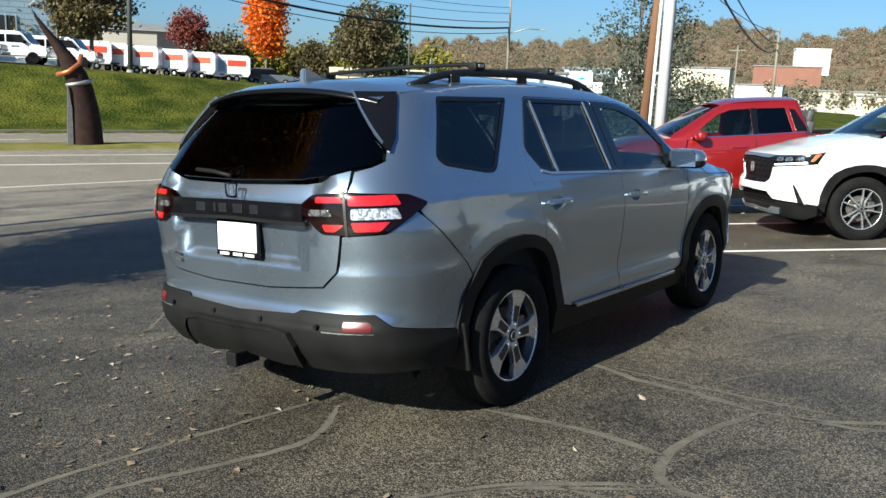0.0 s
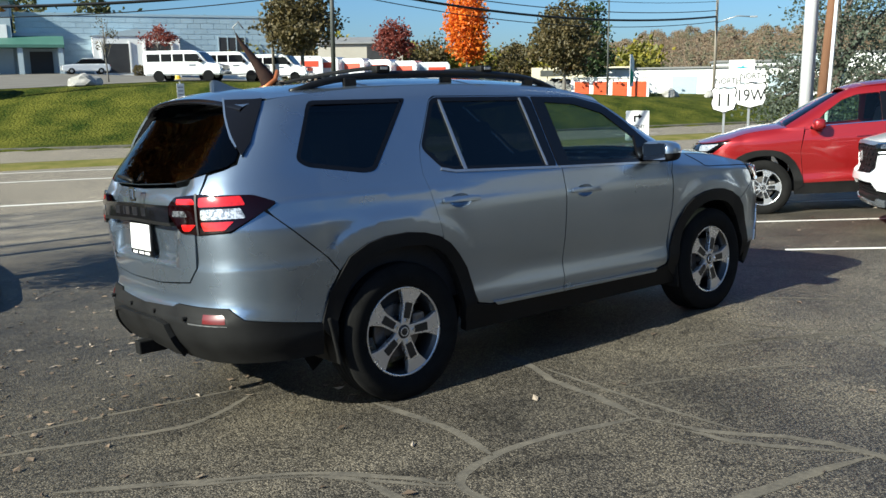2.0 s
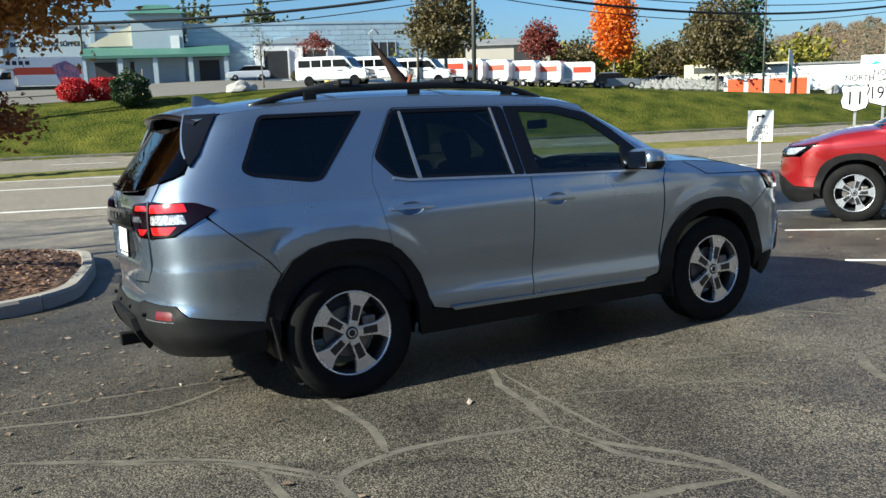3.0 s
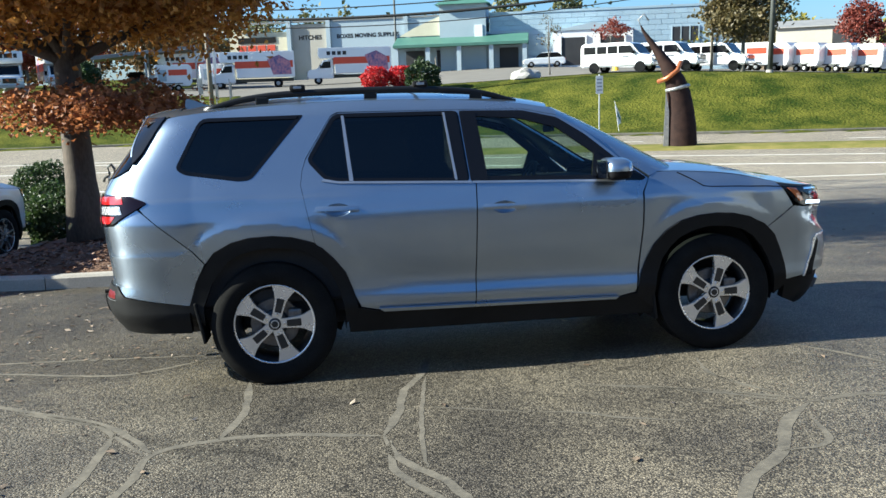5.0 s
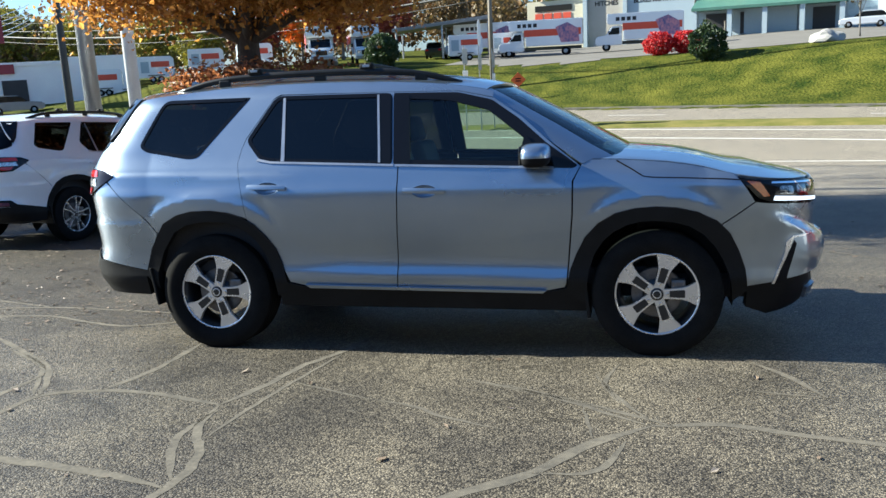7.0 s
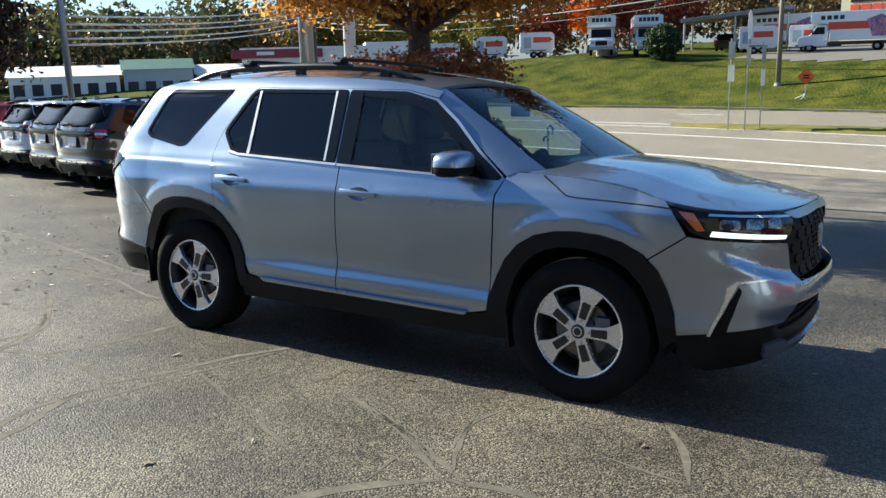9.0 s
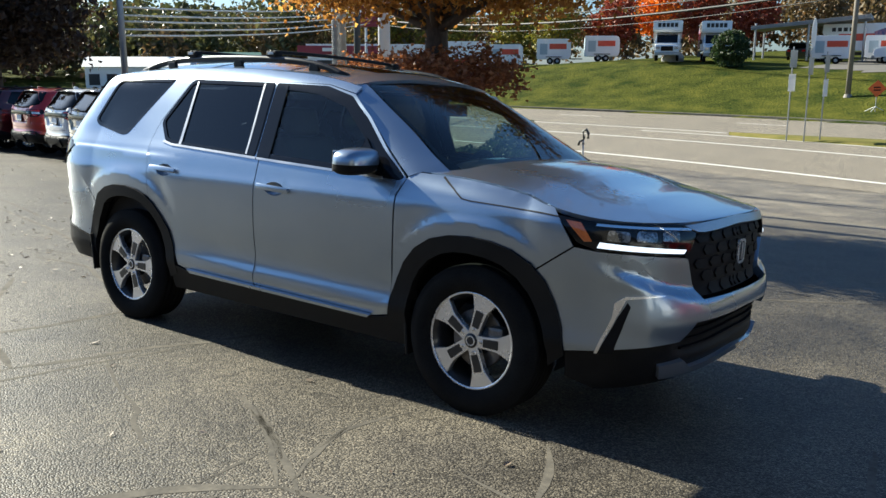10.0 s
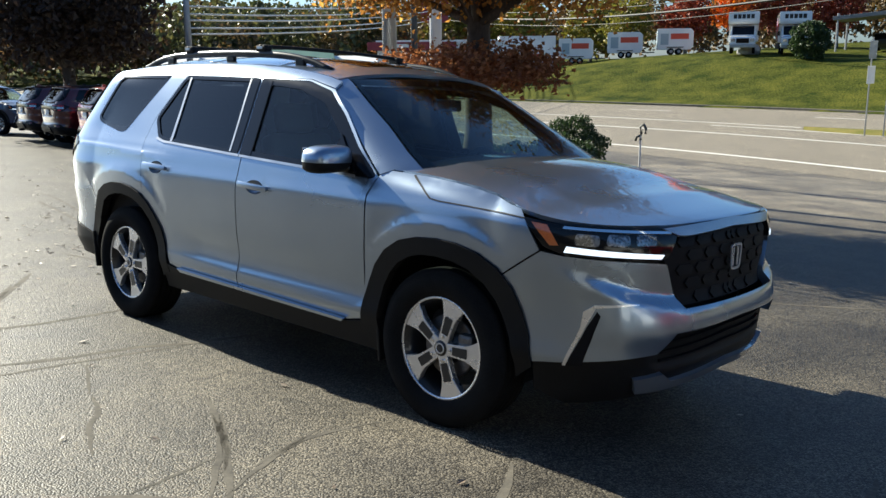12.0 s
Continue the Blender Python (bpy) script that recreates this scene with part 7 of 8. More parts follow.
def make_box_truck(m, label):
    t = thing("rental_truck", m, label, "truck", "rental box trucks")
    side_form("cab", [(1.5, .5), (3.9, .5), (4.0, .9), (3.85, 1.32), (2.95, 1.45), (2.45, 2.25), (1.5, 2.3)], 2.0, WHITE_PAINT, t, .08)
    side_form("cargo_box", [(-4.0, .95), (1.35, .95), (1.35, 2.35), (2.75, 2.38), (2.9, 2.6), (2.85, 3.35), (-4.0, 3.35)], 2.42, WHITE_PAINT, t, .05)
    for sd in (1, -1):
        part("orange_band", box_bm((5.3, .02, .62), pose(-1.2, -1.215 * sd, 2.15), .004), BAND_ORANGE, t)
        for k, x in enumerate((-2.2, -1.7, -1.2, -.7)):
            part("name_bar", box_bm((.34, .02, .34), pose(x + 2.6, -1.218 * sd, 2.85), .004), INK, t)
        prism("door_window", [(1.75, 1.5), (2.75, 1.48), (2.38, 2.08), (1.75, 2.1)], -1.0 * sd - .01, -1.0 * sd + .01, GLOSS_BLACK, t)
        prism("picture_panel", [(-3.7, 1.2), (-2.0, 1.2), (-1.5, 2.6), (-2.6, 3.0), (-3.6, 2.4)], -1.222 * sd - .006, -1.222 * sd + .006, PICTURE, t)
        part("head_lamp", box_bm((.06, .34, .24), pose(3.95, -.74 * sd, 1.08), .02), CLEAR_LENS, t)
        part("mirror", box_bm((.10, .2, .36), pose(2.7, -1.2 * sd, 1.65), .03), GLOSS_BLACK, t)
        for x, r in ((-2.4, .40), (2.95, .38)):
            plain_wheel(t, x, -.88 * sd, r)
    part("windscreen", box_bm((.02, 1.7, .82), pose(2.74, 0, 1.86, 0, -31, 0), .004), GLOSS_BLACK, t)
    part("grille", box_bm((.05, 1.0, .38), pose(3.98, 0, 1.02), .02), GLOSS_BLACK, t)
    part("bumper", box_bm((.2, 2.0, .26), pose(3.98, 0, .6), .04), STEEL_GREY, t)
    for k in range(5):
        part("name_bar", box_bm((.02, .26, .34), pose(2.885, .68 - .34 * k, 2.98), .004), INK, t)
    part("chassis", box_bm((6.5, .9, .3), pose(-.6, 0, .72), .03), POLE_DARK, t)
    return t


truck = make_box_truck(pose(-7.2, 79.2, gz(-7.2, 79.2), 0, 0, 181), "white and orange rental box truck parked in the yard")
for x, y, a in ((1.9, 79.4, 181), (-26.4, 70.8, -68), (-22.6, 71.9, -68), (-13.5, 84, 178)):
    copy_thing(truck, pose(x, y, gz(x, y), 0, 0, a))


def make_trailer(m, label, L=3.2, H=1.9):
    t = thing("cargo_trailer", m, label, "trailer", "cargo trailers")
    side_form("box", [(-L / 2, .45), (L / 2 - .2, .45), (L / 2, .8), (L / 2, H + .2), (L / 2 - .25, H + .45), (-L / 2, H + .45)], 1.7, WHITE_PAINT, t, .05)
    for sd in (1, -1):
        part("orange_band", box_bm((L * .5, .02, .5), pose(L * .12, -.86 * sd, H - .25), .004), BAND_ORANGE, t)
        part("side_panel", box_bm((L * .22, .02, 1.0), pose(-L * .30, -.86 * sd, 1.4), .004), WALL_PALE, t)
        for x in (-.35, .35):
            plain_wheel(t, x, -.80 * sd, .30, .18)
        part("mudguard", box_bm((1.5, .16, .08), pose(0, -.88 * sd, .68), .02), POLE_DARK, t)
    part("rear_doors", box_bm((.02, 1.5, H - .3), pose(-L / 2 - .008, 0, 1.35), .004), WALL_PALE, t)
    part("drawbar", box_bm((1.2, .1, .1), pose(L / 2 + .5, 0, .5), .02), POLE_DARK, t)
    return t


trailer = make_trailer(pose(-41.5, 68.3, gz(-41.5, 68.3), 0, 0, 30), "white cargo trailer with an orange band on the bank")
for x, y, a in ((-37.6, 70.6, 28), (-33.6, 72.6, 30), (-45.5, 66, 30), (36.2, 66.2, -34), (38.3, 66.0, -60), (40.2, 64.6, -60), (42.2, 63.2, -60), (44.2, 62.0, -60), (46.4, 60.6, -34), (-14, 76.5, 10), (-10.5, 80, 10)):
    copy_thing(trailer, pose(x, y, gz(x, y), 0, 0, a))


def make_far_car(m, paint, label):
    c = thing("parked_car", m, label, "car", "far parked cars")
    side_form("body", [(-2.3, .30), (2.25, .30), (2.35, .62), (2.2, .92), (1.2, 1.02), (-2.2, 1.05), (-2.35, .8)], 1.8, paint, c, .10)
    side_form("cabin_glass", [(-2.05, 1.0), (1.05, 1.0), (.35, 1.52), (-1.6, 1.55)], 1.55, GLOSS_BLACK, c, .10)
    side_form("roof", [(-1.7, 1.50), (.35, 1.48), (.2, 1.60), (-1.5, 1.62)], 1.42, paint, c, .04)
    for sd in (1, -1):
        for x in (-1.4, 1.4):
            plain_wheel(c, x, -.80 * sd, .33)
        part("lamp", box_bm((.08, .3, .14), pose(2.27, -.62 * sd, .75), .02), CLEAR_LENS, c)
        part("tail_lamp", box_bm((.08, .3, .16), pose(-2.3, -.65 * sd, .85), .02), RED_LENS, c)
    return c


for x, y, a, p, label in ((-56.5, 58.5, 35, WHITE_PAINT, "white car before the service station"), (-51.5, 61.5, 40, GREY_PAINT, "grey car before the service station"), (-18.5, 84, 95, DARK_PAINT, "dark car under the carport"),
                          (-16, 84.5, 92, GREY_PAINT, "grey car under the carport"), (23.5, 88.5, 170, WHITE_PAINT, "white car beside the warehouse"), (48.5, 62.5, -40, DARK_PAINT, "dark car parked in the yard"), (51.2, 60.8, -40, GREY_PAINT, "grey car parked in the yard"),
                          (66, 62, -50, WHITE_PAINT, "white car behind the storage units"), (63, 66, -50, GREY_PAINT, "grey car behind the storage units"), (88, 40, -30, WHITE_PAINT, "white car on the forecourt"), (92, 36, -30, GREY_PAINT, "silver car on the forecourt"), (96, 33, -30, DARK_PAINT, "dark car on the forecourt"),
                          (-36, 17, 100, DARK_PAINT, "dark car in the back row"), (-39, 17.5, 100, GREY_PAINT, "blue-grey car in the back row"), (-46, 22, 95, WHITE_PAINT, "white car in the back row"), (-49, 23, 95, GREY_PAINT, "grey car in the back row"), (-52, 24, 95, DARK_PAINT, "dark car in the back row")):
    make_far_car(pose(x, y, gz(x, y) + .02, 0, 0, a), p, label)

carport = thing("carport", pose(-17.5, 83.5, gz(-17.5, 83.5), 0, 0, 8), "open dark-roofed carport in the yard", "carport")
part("roof", box_bm((10, 6, .35), pose(0, 0, 3.4, 0, -5, 0), .03), ROOF_GREY, carport)
for x in (-4.6, 0, 4.6):
    for y in (-2.7, 2.7):
        part("post", cyl_bm(.1, .1, (x, y, 0), (x, y, 3.4), 8), STEEL_GREY, carport)

# ---- poles and cables ----
def pole(name, x, y, h, r, material, label, top=(0, 0), z=None, cat="pole", n=14):
    z = gz(x, y) if z is None else z
    p = thing(name, pose(x, y, z), label, cat)
    part("shaft", cyl_bm(r, r * .75, (0, 0, -.3), (top[0], top[1], h), n), material, p, "", True)
    part("collar", cyl_bm(r * 1.5, r * 1.25, (0, 0, -.05), (0, 0, .16), n), CONCRETE if material is not WOOD_POLE else material, p)
    return p


pole("flag_pole", 10.95, 4.5, 12, .125, POLE_WHITE, "thick white steel pole at the lot's edge")
wood = pole("utility_pole", 18.8, 8.4, 11.5, .15, WOOD_POLE, "leaning brown wooden utility pole", (.55, -.25))
part("conduit", cyl_bm(.05, .05, (-.02, -.24, 0), (.1, -.3, 6), 8), POLE_WHITE, wood)
pole("sign_pole", -9.35, 12.15, 10, .15, POLE_WHITE, "square-topped white pole beside the lot")
pole("light_pole", -9.45, 10.75, 11, .17, STEEL_GREY, "grey steel light pole among parked cars")
pole("utility_pole", -14.0, 16.4, 9.5, .11, POLE_DARK, "thin dark pole beside the road")
pole("light_pole", -24.6, 15.5, 10, .13, STEEL_GREY, "blue-grey steel light pole over the parked row")
pole("utility_pole", 28.4, 48.9, 10.5, .17, POLE_DARK, "dark utility pole on the grass bank", (.15, 0))
pole("utility_pole", 28.7, 58.2, 10, .12, WOOD_GREY, "weathered pole at the top of the bank")
up_ = pole("utility_pole", -8.5, 57.1, 10.5, .17, WOOD_GREY, "weathered wooden utility pole on the bank")
fp = pole("street_lamp", 74.8, 49.4, 11, .16, WOOD_GREY, "tall pole with a street lamp arm")
tube("lamp_arm", [(0, 0, 7.4), (1.2, -1.6, 8.0), (1.9, -2.6, 7.9)], .06, STEEL_GREY, fp)
part("lamp_head", box_bm((.7, .3, .16), pose(2.1, -2.9, 7.88, 0, 0, -55), .04), STEEL_GREY, fp)
pole("utility_pole", 60.5, 51.5, 9, .10, POLE_DARK, "thin dark pole beside the storage units")
pole("utility_pole", 95, 27, 10, .16, WOOD_GREY, "weathered utility pole down the valley road")
pole("utility_pole", 8.3, 99.0, 9, .16, POLE_DARK, "dark pole before the warehouse", z=2.5)
pole("utility_pole", -78, 88, 11, .18, WOOD_GREY, "utility pole by the woodland")
fp2 = pole("utility_pole", 180, 60, 14, .2, WOOD_GREY, "far utility pole in the valley", z=-2)
part("crossarm", box_bm((.2, 3.5, .2), pose(0, 0, 13)), WOOD_GREY, fp2)


# aluminium cable, lightened so that its sunlit shine is in the colour
WIRE_PALE = pbr("sunlit_aluminium_cable", (.62, .62, .60), .45, .6)


def cable(a, b, sag, r=.03, label="thin black overhead cable between poles", n=24, material=None):
    a, b = Vector(a), Vector(b)
    pts = [a.lerp(b, t) - Vector((0, 0, 4 * sag * t * (1 - t))) for t in np.linspace(0, 1, n)]
    return tagged(tube("cable", pts, r, material or WIRE, None, "", 5), label, "cable", "overhead cables")


P1, P2, P3, P4 = (28.5, 48.9), (-8.5, 57.1), (74.8, 49.4), (-78, 88)
for h, sag, r in ((8.9, .8, .025), (8.3, .9, .025), (7.4, .9, .04), (6.8, 1.0, .10), (6.3, 1.1, .035)):
    z1, z2, z3, z4 = (gz(*p) + h for p in (P1, P2, P3, P4))
    cable((*P1, z1), (*P2, z2), sag, r)
    cable((*P1, z1), (*P3, z3 + 1.2), sag * 1.2, r)
    cable((*P2, z2), (*P4, z4 + 1), sag * 1.6, r)
for h, sag, r, o in ((7.4, .5, .045, 0), (6.6, .6, .06, 0), (8.6, .5, .03, 3.6)):
    a, b = (-14.0, 16.4 + o, gz(-14, 16.4) + h), (19.0, 8.3 + o, gz(18.8, 8.4) + h + 1.6)
    cable(a, b, sag, r)
    cable(b, (95, 27, gz(95, 27) + h + 1), sag * 3, r)
    cable(a, (-70, 34 + o, 3 + h), sag * 2, r)
for k, up_k in enumerate((0, .22, .50, .72, 1.0, 1.75)):
    cable((-24.6, 15.5, 2.75 + up_k), (-70, 90, 9.0 + 2.2 * up_k), 1.0, .035, "pale overhead cable before the woodland", material=WIRE_PALE)

# ---- road signs ----
def sign_post(name, x, y, label, h, posts=((0, 0),), turn=0.0, z=None, material=STEEL_GREY):
    s = thing(name, pose(x, y, gz(x, y) if z is None else z, 0, 0, turn), label, "sign")
    for px, ph in posts:
        part("post", box_bm((.06, .04, h + ph + .3), pose(px, .03, (h + ph - .3) / 2), .004), material, s)
    return s


# the route markers: faces turned to the lot
face = math.degrees(math.atan2(-12.8, -19.4)) + 90
rt = sign_post("route_sign", 15.75, 8.9, "highway route shields under north plates and a tourist plate", 2.9, ((-.36, -.2), (.24, 0)), face, -.95)
def shield(cx, cz, w, h):
    pts = [(-.5, .40), (-.42, .5), (-.2, .44), (0, .5), (.2, .44), (.42, .5), (.5, .40), (.43, .15), (.5, -.12), (.42, -.36), (.2, -.43), (0, -.5), (-.2, -.43), (-.42, -.36), (-.5, -.12), (-.43, .15)]
    return [(cx + a * w, cz + b * h) for a, b in pts]
for cx, cz, w, txt in ((-.38, 2.12, .64, "11"), (.26, 2.24, .78, "19W")):
    p = prism("shield_backing", shield(cx, cz, w, .66), -.012, .0, SIGN_BLACK, rt)
    prism("shield_face", shield(cx, cz, w - .05, .61), -.017, -.012, SIGN_WHITE, p)
    text_part(txt, .46 if txt == "11" else .42, pose(cx, -.019, cz - .01) @ up, SIGN_BLACK, p, squeeze=.95 if txt == "11" else .82)
for cx, cz in ((-.30, 2.60), (.30, 2.72)):
    p = part("direction_plate", box_bm((.62, .012, .28), pose(cx, -.006, cz), .004), SIGN_WHITE, rt)
    text_part("NORTH", .20, pose(cx, -.015, cz) @ up, SIGN_BLACK, p, squeeze=.9)
p = part("tourist_plate", box_bm((.62, .012, .30), pose(.02, -.004, 2.98, 0, 0, 0), .004), SIGN_WHITE, rt)
prism("bird_mark", [(-.18, 2.98), (-.02, 2.95), (.12, 3.04), (.05, 2.97), (.2, 2.94), (-.02, 2.91)], -.016, -.011, pbr("teal_ink", (.03, .28, .32), .5), p)

tface = math.degrees(math.atan2(-15.4, -18.4)) + 90
tn = sign_post("turn_sign", 14.7, 11.3, "white right-turn-only sign on a white post", 1.75, ((0, 0),), tface, -1.0, POLE_WHITE)
p = part("plate", box_bm((.62, .012, .80), pose(0, -.006, 1.50), .006), SIGN_WHITE, tn)
for k, wd in enumerate(("RIGHT", "TURN", "ONLY")):
    text_part(wd, .155, pose(0, -.014, 1.46 - .135 * k) @ up, SIGN_BLACK, p, squeeze=.95)
prism("arrow", [(-.10, 1.60), (-.05, 1.60), (-.05, 1.72), (.03, 1.72), (.03, 1.67), (.13, 1.745), (.03, 1.82), (.03, 1.77), (-.10, 1.77)], -.016, -.011, SIGN_BLACK, p)

for k, (x, y, h, w) in enumerate(((-6.4, 35.6, 4.0, .6), (-5.7, 35.7, 4.7, .5), (-5.1, 35.9, 3.8, .6))):
    s = sign_post("road_sign", x, y, "road sign seen from its grey back on a steel post", h, ((0, 0),), 78 + 4 * k, ROAD_Z)
    for j in range(2):
        zz = h - .5 - 1.0 * j
        if k == 1 and j == 0:
            o = [(.26 * math.cos(a), h - .15 + .62 * math.sin(a)) for a in np.linspace(0, 2 * math.pi, 20, endpoint=False)]
            prism("plate", o, -.02, -.008, SIGN_WHITE, s, "white oval plate")
        else:
            part("plate", box_bm((w, .012, .72), pose(0, -.012, zz), .004), SIGN_WHITE if (k + j) % 2 else STEEL_GREY, s)
ws_ = thing("work_sign", pose(-6.2, 53.6, gz(-6.2, 53.6), 0, 0, 8), "orange diamond work sign on a folding stand", "sign")
part("plate", box_bm((.72, .02, .72), pose(0, 0, 1.35) @ Matrix.Rotation(radians(45), 4, "Y"), .03), SIGN_ORANGE, ws_)
for k in range(2):
    part("sign_bar", box_bm((.36, .01, .08), pose(0, -.016, 1.42 - .15 * k)), SIGN_BLACK, ws_)
part("mast", cyl_bm(.03, .03, (0, .03, 0), (0, .03, 1.4), 8), STEEL_GREY, ws_)
for a in (20, 160, 250):
    part("leg", cyl_bm(.02, .02, (0, 0, .3), (.6 * math.cos(radians(a)), .6 * math.sin(radians(a)), 0), 6), SIGN_WHITE, ws_)

# tall notice and pennant at the foot of the bank
nt_ = sign_post("notice_board", 14.8, 42.9, "narrow white notice on a post at the bank's foot", 3.3, ((0, 0),), 0, None, POLE_WHITE)
part("plate", box_bm((.42, .012, 1.0), pose(0, -.006, 2.7), .004), SIGN_WHITE, nt_)
for k in range(4):
    part("text_bar", box_bm((.3, .006, .07), pose(0, -.014, 3.0 - .2 * k)), STEEL_GREY, nt_)
fl = thing("pennant", pose(15.9, 42.7, gz(15.9, 42.7)), "small white and green pennant on a thin stake", "flag")
part("stake", cyl_bm(.02, .015, (0, 0, 0), (-.25, 0, 1.7), 6), POLE_WHITE, fl)
prism("cloth", [(-.25, 1.65), (.12, .75), (.10, .45), (-.05, .35)], -.01, .01, SIGN_WHITE, fl)
prism("cloth_stripe", [(-.12, 1.2), (.10, .70), (.09, .55), (-.10, .9)], -.014, .014, ROOF_GREEN, fl)
fl = thing("feather_flag", pose(62.2, 50.2, gz(62.2, 50.2)), "white and green feather flag before the storage units", "flag")
part("stake", cyl_bm(.03, .02, (0, 0, 0), (0, 0, 4.0), 6), POLE_WHITE, fl)
prism("cloth", [(0, .9), (.55, 1.0), (.6, 3.4), (.3, 3.95), (0, 3.9)], -.01, .01, SIGN_WHITE, fl)
prism("cloth_stripe", [(.05, 1.1), (.5, 1.4), (.5, 2.2), (.05, 2.8)], -.015, .015, pbr("green_cloth", (.05, .35, .20), .7), fl)

# ---- the curved rusty sculpture on the median ----
sc = thing("garden_sculpture", pose(14.9, 31.9, ROAD_Z - .02, 0, 0, -18), "tall dark rusted metal sculpture curving to a thin tip", "sculpture")
path = [(.12, 0), (.10, .8), (.04, 1.6), (-.05, 2.4), (-.22, 3.05), (-.55, 3.7), (-.95, 4.3), (-1.35, 4.85), (-1.65, 5.3), (-1.72, 5.5)]
wid = [1.35, 1.30, 1.18, 1.02, .85, .62, .40, .24, .12, .04]
v, f = [], []
for (px, pz), w in zip(path, wid):
    for k in range(12):
        a = 2 * math.pi * k / 12
        v.append((px + w / 2 * math.cos(a), .55 * w * math.sin(a) * (.6 if pz < 3 else .9), pz + .15 * w * math.cos(a)))
for i in range(len(path) - 1):
    for k in range(12):
        f.append((i * 12 + k, i * 12 + (k + 1) % 12, i * 12 + 12 + (k + 1) % 12, i * 12 + 12 + k))
pyd("horn", v, f, RUSTED, sc, "", True)
prism("bright_edge", [(-.72, .02), (-.48, .02), (-.48, 1.7), (-.62, 2.6), (-.66, 1.6)], -.28, -.18, FOIL, sc)
tube("copper_ring", [(-.95, -.05, 3.02), (-.6, -.42, 3.15), (-.15, -.40, 3.5), (.0, -.1, 3.85)], .10, COPPER, sc, "", 8)
tube("grey_collar", [(.46 * math.cos(a) - .1, .34 * math.sin(a), 2.72 + .1 * math.cos(a)) for a in np.linspace(0, 2 * math.pi, 15)], .09, STEEL_GREY, sc, "", 8)
tube("tip_loop", [(-1.70, 0, 5.4), (-1.85, 0, 5.75), (-1.6, 0, 6.0), (-1.4, 0, 5.7)], .035, STEEL_GREY, sc)

# ---- stones ----
def boulder(name, x, y, z, sx, sy, sz, seed, label):
    bm = bmesh.new()
    bmesh.ops.create_icosphere(bm, subdivisions=3, radius=1)
    for q in bm.verts:
        d = 1 + .35 * noise.noise(q.co * 1.3 + Vector((seed, 0, 0))) + .12 * noise.noise(q.co * 4 + Vector((0, seed, 0)))
        q.co = Vector((q.co.x * sx, q.co.y * sy, max(q.co.z, -.35) * sz)) * d
    o = part(name, bm, STONE, None)
    o.location = (x, y, z)
    return tagged(o, label, "rock")


boulder("boulder", 13.5, 55.6, gz(13.5, 55.6) + .2, 1.1, .7, .55, 1, "grey boulder at the top of the bank")
boulder("boulder", -25.2, 69.2, gz(-25.2, 69.2) + .3, .9, .6, .8, 2, "pointed grey boulder before the trucks")
boulder("boulder", 67.0, 49.0, gz(67, 49) + .2, .9, .7, .6, 3, "pale boulder beside the storage units")
boulder("boulder", 70.5, 46.6, gz(70.5, 46.6) + .2, 1.0, .7, .5, 4, "pale boulder beside the road")
rng = np.random.default_rng(41)
vv, ff = [], []
for k in range(420):
    t, u = rng.uniform(0, 1), rng.uniform(0, 1)
    x, y = 55.5 + 6 * t + 1.6 * u, 63.8 - 6.5 * t + 1.6 * u
    s = rng.uniform(.18, .42)
    c = np.array((x, y, gz(x, y) + .2 + .9 * u))
    base = len(vv)
    for q in ((1, 0, 0), (-1, 0, 0), (0, 1, 0), (0, -1, 0), (0, 0, 1), (0, 0, -1)):
        vv.append(c + np.array(q) * s * rng.uniform(.6, 1.2, 3))
    ff += [(base + a, base + b, base + d) for a, b, d in ((0, 2, 4), (2, 1, 4), (1, 3, 4), (3, 0, 4), (2, 0, 5), (1, 2, 5), (3, 1, 5), (0, 3, 5))]
tagged(pyd("stone_riprap", vv, ff, pbr("pale_riprap", (.16, .16, .155), .9, 0, (.27, .27, .26), 2, 10)), "pale broken stones heaped on the slope", "stones", "", "stuff")
bol = thing("bollard", pose(7.6, 59.0, gz(7.6, 59)), "yellow-footed sign stake beside the drive", "bollard")
part("foot", cyl_bm(.3, .12, (0, 0, 0), (0, 0, .5), 10), YELLOW_PAINT, bol)
part("stake", cyl_bm(.05, .05, (0, 0, .4), (0, 0, 2.0), 8), WOOD_GREY, bol)
bol2 = copy_thing(bol, pose(22.6, 62.5, gz(22.6, 62.5)))

# yard paving on the terrace
grid_mesh("yard_paving", np.linspace(-14, 50, 65), np.linspace(57, 104, 48), lambda x, y: ground_z(x, y) + .03, DRIVE, "pale grey concrete yard before the warehouse", "pavement",
          keep=lambda x, y: (y - kerb_y(x) > 13.5 + 1.5 * np.sin(x * .3)))


# ---- the lot: island, cracks, paint, leaves ----
def lot_mesh(name, outline, lift, material, label, category, kind="structure"):
    v = [tuple(LOT @ Vector((x, y, lift))) for x, y in outline]
    return tagged(pyd(name, v, [tuple(range(len(v)))], material), label, category, "", kind)


ISLAND = rounded([(-5.85, 6.5), (-5.5, 5.2), (-4.5, 4.86), (-3.1, 4.76), (-2.45, 5.4), (-2.02, 7.5), (-1.85, 9.6), (-2.6, 10.9), (-4.8, 11.2), (-5.2, 14.2), (-7.0, 14.6), (-5.75, 10.4), (-5.75, 8.8)], .6, 5)


